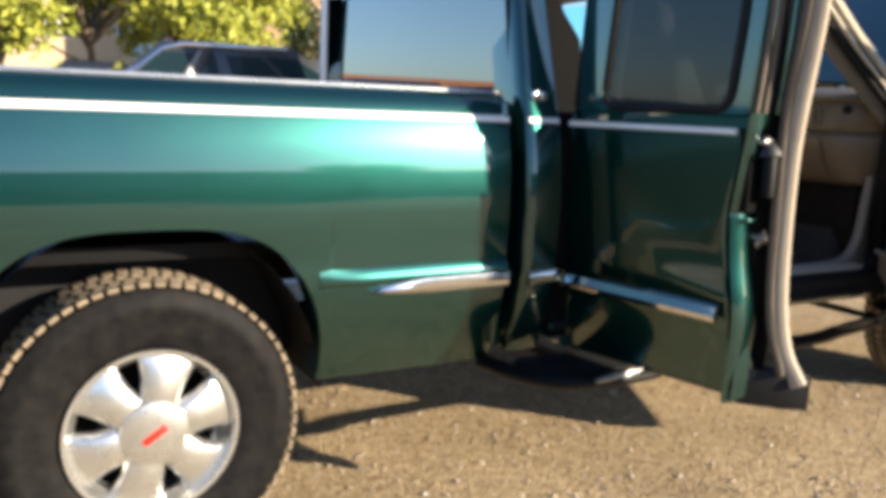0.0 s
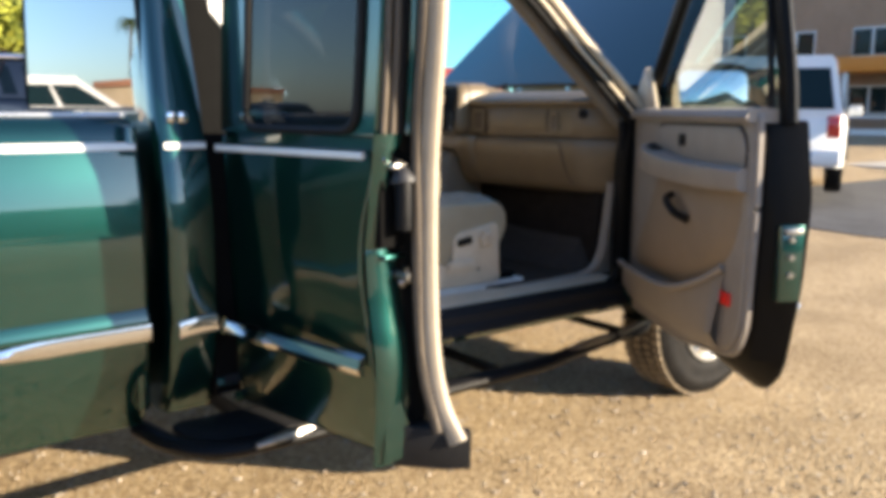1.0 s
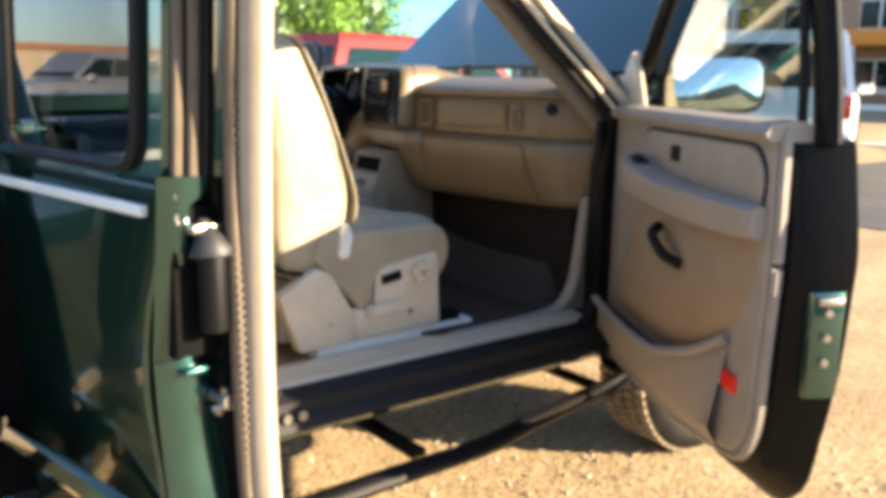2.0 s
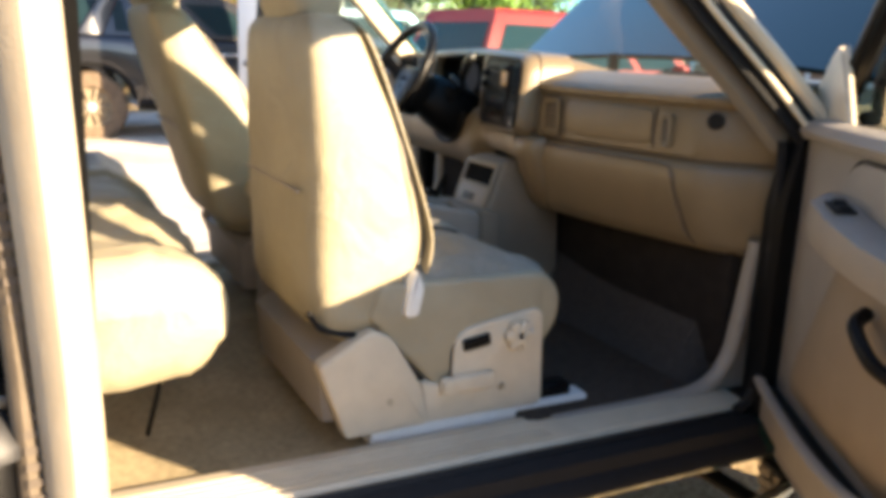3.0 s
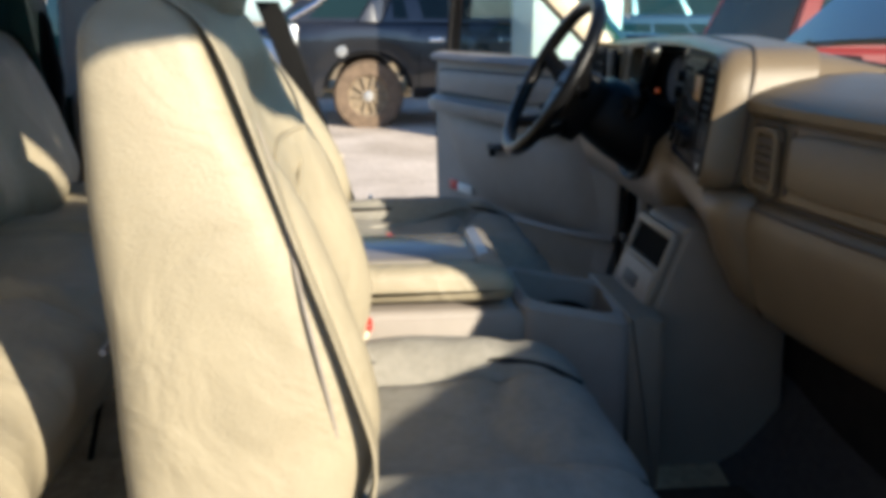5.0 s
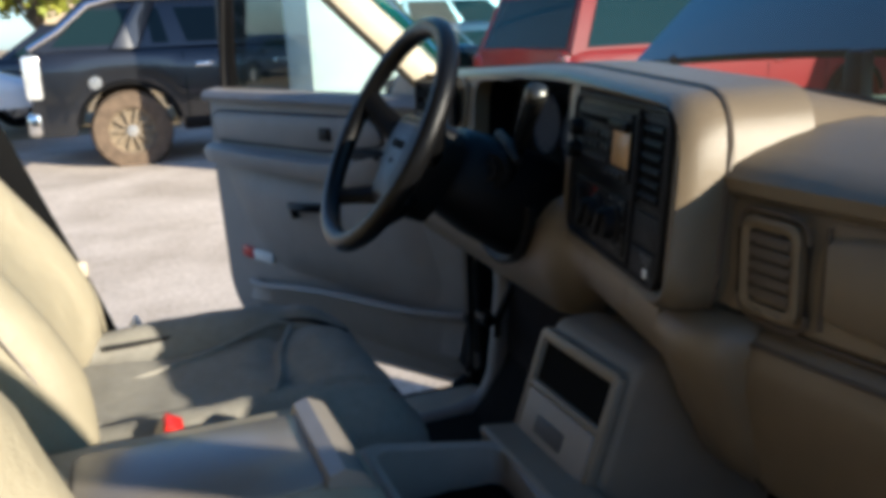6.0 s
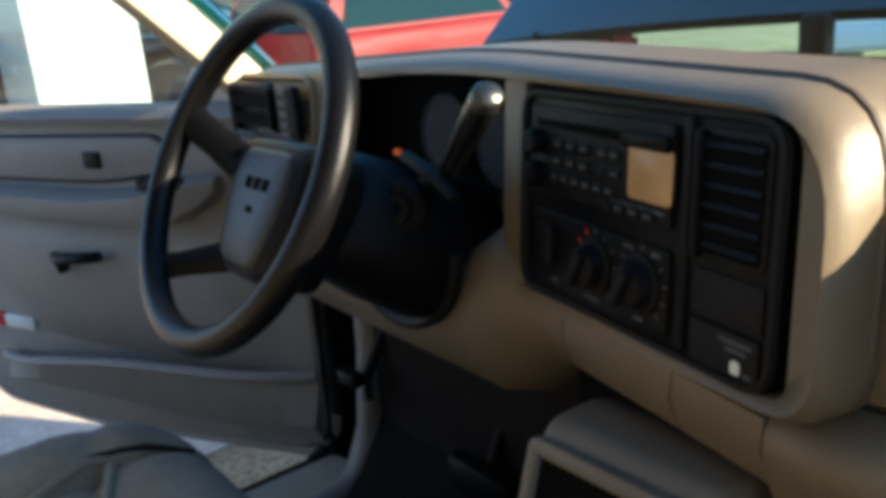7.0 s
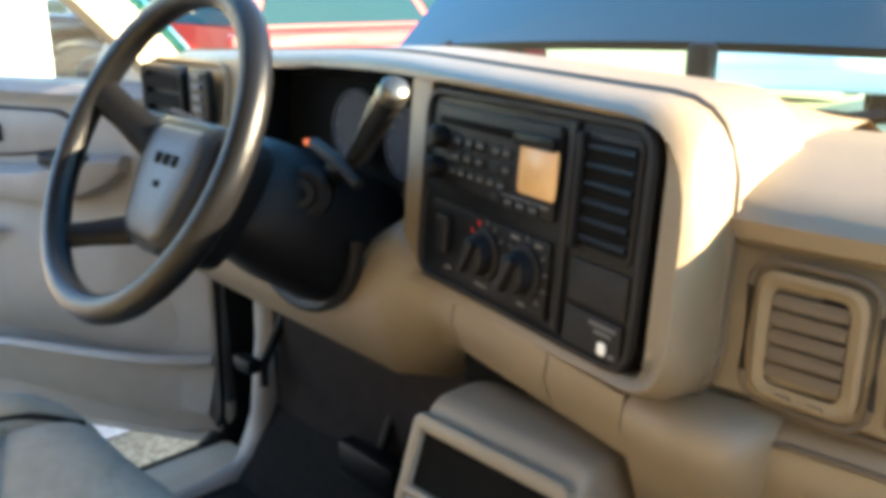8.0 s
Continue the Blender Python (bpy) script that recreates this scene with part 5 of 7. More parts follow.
for y in (0.5, WIDE - 0.5):
    bm = bmesh.new()
    loops = []
    for z, h, w in ((1.43, 0.03, 0.11), (1.45, 0.045, 0.13), (1.52, 0.05, 0.135), (1.57, 0.04, 0.125), (1.59, 0.015, 0.09)):
        loops.append([(1.265 + h * se(k * math.tau / 24, 3)[0], y + w * se(k * math.tau / 24, 3)[1], z) for k in range(24)])
    loft(bm, loops)
    part("headrest", bm, CLOTH, bench, "grey-beige headrest", smooth=70)
for y in (0.5, MID, WIDE - 0.5):
    bm = bmesh.new()
    box(bm, (1.69, y - 0.006, 0.6), (1.70, y + 0.006, 0.8), 0.004, m=Matrix.Translation((1.69, y, 0.7)) @ Matrix.Rotation(0.25, 4, "Y") @ Matrix.Translation((-1.69, -y, -0.7)))
    part("leg", bm, JET, bench, "black folding bench leg")
bm = bmesh.new()
box(bm, (1.24, 0.3, 0.6), (1.34, WIDE - 0.3, 0.97), 0.02)
part("under_box", bm, CARPET, bench, "carpeted box under the bench")

# ---- centre console ----
con = thing("centre_console", (2.5, 1.0, 0.6), "taupe centre console with padded arm rest", "console")
bm = bmesh.new()
prism(bm, rounded([(2.06, 0.62), (2.06, 0.985), (2.46, 0.985), (2.485, 0.97), (2.485, 0.62)], 0.02), "y", 0.875, 1.105, 0.015, 3)
part("bin", bm, TAUPE, con, "taupe console bin")
bm = bmesh.new()
prism(bm, rounded([(2.03, 1.0), (2.03, 1.045), (2.1, 1.062), (2.4, 1.062), (2.45, 1.05), (2.465, 1.02), (2.45, 1.0)], [0.01, 0.03, 0.03, 0.03, 0.03, 0.02, 0.01]), "y", 0.862, 1.118, 0.022, 3)
lid = part("arm_rest_lid", bm, HIDE, con, "padded beige arm-rest lid")
bm = bmesh.new()
prism(bm, rounded([(2.16, 0.905), (2.405, 0.905), (2.405, 1.08), (2.16, 1.08)], 0.02), "z", 1.055, 1.066, 0.004)
part("lid_tray", bm, material("smooth_taupe_tray", (0.2, 0.18, 0.16), 0.24, vary=0.08, scale=20), lid, "smooth glossy tray in the lid")
bm = bmesh.new()
loft(bm, [[(2.398, y, 1.062), (2.402, y, 1.074), (2.418, y, 1.079), (2.436, y, 1.07), (2.448, y, 1.05), (2.43, y, 1.045)] for y in (0.9, 0.905, 0.94, 1.0, 1.05, 1.08, 1.085)])
part("lid_lip", bm, material("smooth_taupe_lip", (0.24, 0.22, 0.2), 0.26, vary=0.08, scale=20), lid, "raised glossy front lip of the lid")
bm = bmesh.new()
rimo, rimi = rounded([(2.47, 0.872), (2.67, 0.872), (2.70, 1.11), (2.47, 1.11)], 0.03, 5), rounded([(2.492, 0.897), (2.645, 0.897), (2.665, 1.085), (2.492, 1.085)], 0.03, 5)
zz = lambda x: 1.0 - 0.2 * max(0, x - 2.47)
loft(bm, [[(x, y, 0.62) for x, y in rimo], [(x, y, zz(x) - 0.012) for x, y in rimo], [(x, y, zz(x)) for x, y in [((a0 + c0) / 2, (b0 + d0) / 2) for (a0, b0), (c0, d0) in zip(rimo, rimi)]], [(x, y, zz(x) - 0.004) for x, y in rimi], [(x, y, 0.9) for x, y in rimi]], caps=False)
part("cup_tray", bm, TAUPE, con, "cup-holder tray")
bm = bmesh.new()
box(bm, (2.485, 0.885, 0.9), (2.66, 1.095, 0.91))
lathe(bm, [(0.05, 0), (0.05, 0.03), (0.044, 0.034), (0.044, 0.002)], Matrix.Translation((2.575, 0.99, 0.91)), 20)
part("cup_well", bm, DARK, con, "dark cup-holder well")
bm = bmesh.new()
tower = rounded([(2.735, 0.62), (2.722, 0.90), (2.722, 0.93), (2.775, 1.085), (2.79, 1.1), (2.86, 1.1), (2.93, 1.05), (2.992, 0.94), (3.0, 0.76), (3.02, 0.62)], [0, 0, 0.01, 0.02, 0.01, 0.03, 0.05, 0.04, 0.02, 0])
prism(bm, tower, "y", 0.948, 1.15, 0.014, 3)
part("tower", bm, CONSOLE, con, "taupe console tower")
bm = bmesh.new()
prism(bm, rounded([(2.68, 0.62), (2.66, 0.965), (2.73, 0.955), (2.74, 0.62)], 0.01), "y", 0.88, 1.15, 0.01, 2)
part("tower_foot", bm, CONSOLE, con)
SL = Matrix.Translation((2.716, 1.049, 0.925)) @ Matrix.Rotation(-math.atan2(0.16, 0.056), 4, "Y")
bm = bmesh.new()
for lo, hi in (((0.0, -0.099, -0.006), (0.17, -0.084, 0.012)), ((0.0, 0.084, -0.006), (0.17, 0.099, 0.012)), ((0.155, -0.095, -0.006), (0.173, 0.095, 0.012)), ((0.088, -0.095, -0.006), (0.1, 0.095, 0.012)), ((0.0, -0.095, -0.006), (0.014, 0.095, 0.012))):
    box(bm, lo, hi, 0.006, m=SL)
part("tower_frame", bm, CONSOLE, con, "pale frame of the tower")
bm = bmesh.new()
box(bm, (0.098, -0.086, 0.0), (0.157, 0.086, 0.004), m=SL)
part("tower_slot", bm, DARK, con, "dark storage slot")
bm = bmesh.new()
box(bm, (0.013, -0.085, 0.0), (0.09, 0.085, 0.014), 0.008, m=SL)
drawer = part("drawer", bm, TAUPE, con, "pale drawer front")
bm = bmesh.new()
box(bm, (0.04, -0.03, 0.012), (0.065, 0.04, 0.017), 0.003, m=SL)
part("drawer_label", bm, PRINT, drawer)

# ---- dashboard ----
dash = thing("dashboard", (2.95, MID, 1.02), "tan dashboard with black radio panel", "dashboard")


PLAN = [(0.085, 0.27), (0.12, 0.245), (0.16, 0.21), (0.2, 0.165), (0.235, 0.12), (0.265, 0.088), (0.29, 0.07), (0.33, 0.056), (0.4, 0.04), (0.5, 0.02), (0.62, 0.0), (0.75, -0.014), (0.86, -0.022), (0.93, -0.025)]
FACE = [(3.13, 1.362), (3.04, 1.378), (2.98, 1.374), (2.93, 1.364), (2.895, 1.354), (2.868, 1.344), (2.853, 1.332), (2.855, 1.318), (2.872, 1.308), (2.866, 1.301), (2.862, 1.25), (2.86, 1.192), (2.87, 1.184), (2.87, 1.178), (2.852, 1.17), (2.846, 1.155), (2.85, 1.11), (2.868, 1.05), (2.893, 0.985), (2.912, 0.962), (2.95, 0.955), (3.1, 0.98)]


def set_back(y):
    """How far the dashboard's face lies behind its middle, as it bends round to the hinge post."""
    return interp(PLAN, y)


def dash_point(x, y, z, off=0.0):
    f = min(1.0, max(0.0, (3.12 - x) / 0.22))
    return (x + set_back(y) * f + off, y, z)


def face_at(z):
    return interp([(c, a) for a, c in reversed(FACE[9:20])], z)


bm = bmesh.new()
ys = [0.085, 0.088] + [0.1 + 0.02 * k for k in range(12)] + [0.36, 0.42, 0.5, 0.58, 0.66, 0.74, 0.8, 0.86, 0.93]
loft(bm, [[dash_point(x + (0.02 if y < 0.086 else 0.0), y, z) for x, z in FACE] for y in ys], closed=False)
part("passenger_side", bm, TAN, dash, "tan passenger side of the dashboard", smooth=50)
bm = bmesh.new()
loft(bm, [[dash_point(x + 0.02, 0.086, 1.2 + (z - 1.2) * s) for x, z in FACE] for s in (1.0, 0.0)], closed=False)
part("end_cap", bm, TAN, dash)
# top pad to the windscreen
bm = bmesh.new()
loft(bm, [[(x, y, z) for x, z in ((3.02, 1.375), (3.07, 1.373), (3.14, 1.358), (3.24, 1.325))] for y in (0.12, 0.3, 0.9, 1.1, 1.5, 1.9, 2.0)], closed=False)
part("top_pad", bm, TAN, dash, "smooth tan top pad")
# padded cover above the glove box, bent like the face
bm = bmesh.new()
cover = [(0.43 + 0.305 * k / 10) for k in range(11)]
loft(bm, [[dash_point(2.862, y, 1.202 + e, 0.004), dash_point(2.862, y, 1.206 + e, -0.004), dash_point(2.862, y, 1.212 + e, -0.007), dash_point(2.862, y, 1.292 - e, -0.006), dash_point(2.864, y, 1.298 - e, -0.003), dash_point(2.866, y, 1.301 - e, 0.004)] for y, e in zip(cover, [0.008, 0.002] + [0.0] * 7 + [0.002, 0.008])], closed=False)
part("airbag_cover", bm, TAN, dash, "tan panel above the glove box", smooth=50)
for y in (0.424, 0.741):
    bm = bmesh.new()
    tube(bm, [dash_point(face_at(z), y, z, -0.001) for z in (1.2, 1.25, 1.3)], 0.0028, 6)
    part("panel_groove", bm, VENT, dash)
# glove-box door, its groove bending round to the lower corner
bm = bmesh.new()
rows = []
for k in range(13):
    z = 0.975 + 0.188 * k / 12
    y0 = 0.315 + 0.035 * min(1.0, (z - 0.975) / 0.17) ** 0.6 + 0.014 * max(0, (z - 1.145) / 0.018) ** 2
    y1 = 0.836 - 0.014 * max(0, (z - 1.145) / 0.018) ** 2
    yy = [y0, y0 + 0.004, y0 + 0.012] + [y0 + (y1 - y0) * j / 8 for j in range(1, 8)] + [y1 - 0.012, y1 - 0.004, y1]
    rim_x = 0.004 if k in (0, 12) else 0.0
    rows.append([dash_point(face_at(z), y, z, (0.004 if j in (0, 12) else -0.0035) + rim_x) for j, y in enumerate(yy)])
loft(bm, rows, closed=False)
part("glove_box_door", bm, TAN, dash, "tan glove-box door", smooth=50)
bm = bmesh.new()
zs = [0.972 + 0.19 * k / 12 for k in range(13)]
edge = [dash_point(face_at(z), 0.311 + 0.035 * min(1.0, max(0, z - 0.975) / 0.17) ** 0.6 + 0.014 * max(0, (z - 1.145) / 0.018) ** 2, z, -0.0018) for z in zs]
edge += [dash_point(face_at(1.166), y, 1.166, -0.001) for y in (0.4, 0.5, 0.6, 0.7, 0.8)]
edge += [dash_point(face_at(z), 0.84 - 0.014 * max(0, (z - 1.145) / 0.018) ** 2, z, -0.0018) for z in reversed(zs)]
tube(bm, edge, 0.003, 6)
part("panel_groove", bm, VENT, dash)
bm = bmesh.new()
tube(bm, [dash_point(2.868, y, 1.182, -0.002) for y in (0.16, 0.2, 0.24, 0.28, 0.34, 0.42, 0.5, 0.6, 0.7, 0.8, 0.86)], 0.003, 6)
part("panel_groove", bm, VENT, dash)


def louvre(y0, y1, z0, z1, x, slats, mat, frame_mat, name, label, tilt=0.35):
    bm = bmesh.new()
    o, i = rounded([(y0, z0), (y1, z0), (y1, z1), (y0, z1)], 0.018), rounded([(y0 + 0.012, z0 + 0.012), (y1 - 0.012, z0 + 0.012), (y1 - 0.012, z1 - 0.012), (y0 + 0.012, z1 - 0.012)], 0.01)
    loft(bm, [[(x + 0.012, a, b) for a, b in o], [(x - 0.004, a, b) for a, b in o], [(x - 0.006, a + (0.004 if a < (y0 + y1) / 2 else -0.004), b + (0.004 if b < (z0 + z1) / 2 else -0.004)) for a, b in o], [(x - 0.003, a, b) for a, b in i], [(x + 0.02, a, b) for a, b in i]], caps=False)
    ob = part(name, bm, frame_mat, dash, label)
    bm = bmesh.new()
    box(bm, (x + 0.008, y0 + 0.008, z0 + 0.008), (x + 0.011, y1 - 0.008, z1 - 0.008))
    part("vent_back", bm, CHAR, ob)
    for k in range(slats):
        z = z0 + 0.016 + (z1 - z0 - 0.032) * (k + 0.5) / slats
        h = (z1 - z0 - 0.032) / slats * 0.44
        bm = bmesh.new()
        loft(bm, [[(x + 0.002 - 0.006, y, z - h * 0.6), (x - 0.004, y, z), (x - 0.001, y, z + h), (x + 0.007, y, z + h * 0.8), (x + 0.006, y, z - h * 0.4)] for y in (y0 + 0.013, y1 - 0.013)])
        part("slat", bm, mat, ob)
    return ob


pv = louvre(0.76, 0.842, 1.196, 1.298, 2.839, 5, VENT, TAN, "passenger_vent", "tan air vent with horizontal slats")
bm = bmesh.new()
for y in (0.788, 0.812):
    box(bm, (2.831, y - 0.006, 1.199), (2.842, y + 0.006, 1.204), 0.0015)
part("vent_tab", bm, TAN, pv)
bm = bmesh.new()
tube(bm, [(2.8405, a, b) for a, b in rounded([(0.753, 1.19), (0.849, 1.19), (0.849, 1.304), (0.753, 1.304)], 0.022)], 0.003, 6, True)
part("vent_groove", bm, VENT, pv)
louvre(0.365, 0.41, 1.204, 1.29, 2.9, 6, VENT, TAN, "corner_vent", "small tan air vent")
bm = bmesh.new()
lathe(bm, [(0.02, 0.0), (0.02, 0.008), (0.015, 0.01), (0.001, 0.006)], about((2.946, 0.268, 1.280), (-1, -0.84, 0)), 20)
part("lock_button", bm, CHAR, dash, "round dark lock")

# driver's binnacle: a rounded hood round radio panel and gauges
BZ0 = Vector((2.783, 0.896, 1.2))
BZU = Vector((0.078, 0.358, 0)).normalized()
BZV = Vector((0.02, 0, 0.2)).normalized()
BZN = BZV.cross(BZU).normalized()
if BZN.x > 0:
    BZN = -BZN
BZ0 = BZ0 + BZU * 0.007 - BZN * 0.009
BZS = BZU * 0.955
BEZ = Matrix(((BZS.x, BZV.x, BZN.x, BZ0.x), (BZS.y, BZV.y, BZN.y, BZ0.y), (BZS.z, BZV.z, BZN.z, BZ0.z), (0, 0, 0, 1)))


def face_x(y, z):
    return interp([(0.85, 2.768), (0.9, 2.783), (1.25, 2.86), (1.45, 2.885), (1.7, 2.88), (1.95, 2.865)], y) + (z - 1.2) * 0.1


outer = rounded([(0.862, 1.178), (1.28, 1.165), (1.72, 1.215), (1.95, 1.235), (1.965, 1.40), (1.4, 1.428), (0.868, 1.415)], [0.05, 0.05, 0.08, 0.05, 0.07, 0.1, 0.075], 6)
cen = (1.3, 1.3)
bm = bmesh.new()
def ring(pts, dx, k):
    return [(face_x(y, z) + dx, y + (cen[0] - y) / abs(cen[0] - y + 1e-6) * k if abs(y - cen[0]) > 0.3 else y, z + (k if z < cen[1] else -k)) for y, z in pts]


opening = rounded([(0.901, 1.199), (1.28, 1.19), (1.6, 1.235), (1.672, 1.25), (1.68, 1.392), (1.4, 1.408), (0.904, 1.398)], [0.02, 0.05, 0.05, 0.03, 0.04, 0.1, 0.03], 6)
loft(bm, [ring(outer, 0.16, 0.0), ring(outer, 0.045, 0.0), ring(outer, 0.018, 0.003), ring(outer, 0.004, 0.008), ring(outer, -0.003, 0.013), [(face_x(y, z) - 0.002, y, z) for y, z in opening], [(face_x(y, z) + 0.004, y, z) for y, z in opening], [(face_x(y, z) + 0.03, y, z) for y, z in opening]], caps=False)
part("instrument_hood", bm, TAN, dash, "tan hood round the gauges and radio", smooth=60)
bm = bmesh.new()
tube(bm, [(face_x(y, z) + 0.05, y, z) for y, z in outer], 0.0038, 6, True)
part("hood_seam", bm, VENT, dash)
bm = bmesh.new()
top = [(y, z) for y, z in outer if z > 1.38]
loft(bm, [[(face_x(y, z) + 0.045, y, z - 0.002) for y, z in top], [(3.0, y, z - 0.012) for y, z in top], [(3.1, y, 1.379) for y, z in top], [(3.2, y, 1.34) for y, z in top]], closed=False)
part("hood_top", bm, TAN, dash, "tan pad above the gauges", smooth=60)


def on_bezel(u0, u1, v0, v1, h0, h1, r=0.0, seg=2):
    bm = bmesh.new()
    prism(bm, rounded([(u0, v0), (u1, v0), (u1, v1), (u0, v1)], r) if r else [(u0, v0), (u1, v0), (u1, v1), (u0, v1)], "z", h0, h1, min(0.003, (h1 - h0) * 0.4), 2)
    return bm


part("radio_bezel", on_bezel(0.012, 0.372, -0.006, 0.2, -0.02, 0.010, 0.028), JET, dash, "black radio and heater panel", m=BEZ)
bm = bmesh.new()
tube(bm, [(u, v, 0.010) for u, v in rounded([(0.016, -0.002), (0.368, -0.002), (0.368, 0.196), (0.016, 0.196)], 0.026)], 0.005, 6, True)
part("bezel_rim", bm, CHAR, dash, m=BEZ)
radio = part("radio", on_bezel(0.128, 0.345, 0.1, 0.184, 0.008, 0.016, 0.004), CHAR, dash, "black car radio", m=BEZ)
part("disc_slot", on_bezel(0.19, 0.335, 0.164, 0.172, 0.0155, 0.0175), DARK, radio, m=BEZ)
part("display", on_bezel(0.125, 0.183, 0.118, 0.163, 0.0155, 0.0185, 0.006), AMBER, radio, "amber-tinted radio display", m=BEZ)
part("display_visor", on_bezel(0.128, 0.19, 0.161, 0.174, 0.015, 0.024, 0.003), JET, radio, m=BEZ)
for u, v in ((0.328, 0.15), (0.33, 0.118)):
    bm = bmesh.new()
    lathe(bm, [(0.0125, 0), (0.012, 0.014), (0.009, 0.017), (0.001, 0.017)], BEZ @ Matrix.Translation((u, v, 0.015)), 18)
    part("radio_knob", bm, JET, radio, "small black knob")
for r, (v, us) in enumerate(((0.15, (0.295, 0.273, 0.251, 0.222, 0.204)), (0.134, (0.295, 0.273, 0.251, 0.222, 0.204)), (0.118, (0.3, 0.282, 0.264, 0.246, 0.228, 0.21)), (0.106, (0.215, 0.195, 0.175, 0.155)))):
    for u in us:
        part("radio_button", on_bezel(u - 0.008, u + 0.008, v - 0.0055, v + 0.0055, 0.0155, 0.0185, 0.002), CHAR, radio, m=BEZ)
        if (r, round(u * 1000)) not in ((1, 222), (3, 215)):
            part("button_print", on_bezel(u - 0.005, u + 0.005, v - 0.0015, v + 0.0015, 0.018, 0.0189), PRINT, radio, m=BEZ)
part("print_bar", on_bezel(0.135, 0.21, 0.1095, 0.1125, 0.0155, 0.0168), PRINT, radio, m=BEZ)
heater = part("heater_panel", on_bezel(0.128, 0.345, 0.008, 0.082, 0.008, 0.014, 0.004), JET, dash, "black heater control panel", m=BEZ)
for u in (0.232, 0.163):
    bm = bmesh.new()
    lathe(bm, [(0.027, 0), (0.0265, 0.004), (0.021, 0.006), (0.019, 0.018), (0.016, 0.02), (0.001, 0.02)], BEZ @ Matrix.Translation((u, 0.046, 0.013)), 24)
    box(bm, (-0.005, -0.019, 0.016), (0.005, 0.019, 0.028), 0.003, m=BEZ @ Matrix.Translation((u, 0.046, 0.013)) @ Matrix.Rotation(0.5, 4, "Z"))
    part("heater_knob", bm, CHAR, heater, "round heater knob")
    for k in range(11):
        a = math.pi * (-0.25 + 1.5 * k / 10)
        bm = bmesh.new()
        box(bm, (-0.001, -0.003, 0), (0.001, 0.003, 0.0012), m=BEZ @ Matrix.Translation((u + 0.032 * math.cos(a), 0.046 + 0.032 * math.sin(a), 0.0135)) @ Matrix.Rotation(a - math.pi / 2, 4, "Z"))
        part("dial_mark", bm, RED if (u > 0.2 and k < 5) else PRINT, heater)
part("fan_slider", on_bezel(0.30, 0.325, 0.03, 0.07, 0.0135, 0.02, 0.004), CHAR, heater, "fan switch", m=BEZ)
for u, v, w in ((0.235, 0.014, 0.022), (0.165, 0.015, 0.012), (0.3, 0.016, 0.012), (0.145, 0.075, 0.01), (0.185, 0.075, 0.01)):
    part("print_bar", on_bezel(u - w / 2, u + w / 2, v - 0.0018, v + 0.0018, 0.0135, 0.0147), PRINT, heater, m=BEZ)
# bezel air vent
cv = part("centre_vent", on_bezel(0.026, 0.1, 0.084, 0.186, 0.008, 0.012, 0.01), CHAR, dash, "black centre air vent", m=BEZ)
part("vent_back", on_bezel(0.031, 0.094, 0.09, 0.18, 0.0115, 0.0128, 0.006), DARK, cv, m=BEZ)
for k in range(6):
    v = 0.097 + k * 0.0152
    bm = bmesh.new()
    loft(bm, [[(u, v - 0.003, 0.0138), (u, v - 0.001, 0.0162), (u, v + 0.003, 0.0146), (u, v + 0.004, 0.0118), (u, v, 0.0118)] for u in (0.032, 0.093)])
    part("slat", bm, JET, cv, m=BEZ)
part("vent_side", on_bezel(0.094, 0.1, 0.086, 0.184, 0.011, 0.021), CHAR, cv, m=BEZ)
part("divider", on_bezel(0.108, 0.118, 0.004, 0.192, 0.008, 0.015), CHAR, dash, m=BEZ)
part("switch_blank", on_bezel(0.024, 0.1, 0.04, 0.078, 0.008, 0.013, 0.004), CHAR, dash, "blank switch panel", m=BEZ)
outlet = part("power_outlet", on_bezel(0.024, 0.1, 0.002, 0.037, 0.008, 0.014, 0.004), CHAR, dash, "power outlet cover", m=BEZ)
for u, v, w in ((0.048, 0.03, 0.034), (0.047, 0.024, 0.022)):
    part("print_bar", on_bezel(u - w / 2, u + w / 2, v - 0.0018, v + 0.0018, 0.0135, 0.0148), PRINT, outlet, m=BEZ)
part("outlet_mark", on_bezel(0.041, 0.051, 0.006, 0.017, 0.0135, 0.0152, 0.004), WHITE, outlet, "white pictogram", m=BEZ)
part("print_bar", on_bezel(0.03, 0.037, 0.006, 0.010, 0.0135, 0.0148), PRINT, outlet, m=BEZ)
part("panel_strip", on_bezel(0.373, 0.42, -0.008, 0.206, -0.02, 0.008), TAN, dash, "tan strip between radio and gauges", m=BEZ)
# gauge opening
bm = bmesh.new()
prism(bm, [(y, z) for y, z in opening], "x", 2.9, 2.905)
for v in list(bm.verts):
    v.co.x = face_x(v.co.y, v.co.z) + 0.085 + (v.co.x - 2.9)
gauge = part("gauge_panel", bm, DARK, dash, "dark instrument panel")
bm = bmesh.new()
loft(bm, [[(face_x(y, z) + dx, y, z) for y, z in opening] for dx in (0.03, 0.095)], caps=False)
part("gauge_surround", bm, JET, dash, "black surround of the gauges")
bm = bmesh.new()
loft(bm, [[(face_x(1.28, z) + x0, 1.28, z), (face_x(1.66, z) + x0, 1.66, z)] for x0, z in ((0.0, 1.405), (0.03, 1.395), (0.05, 1.385))], closed=False)
part("gauge_visor", bm, JET, dash)
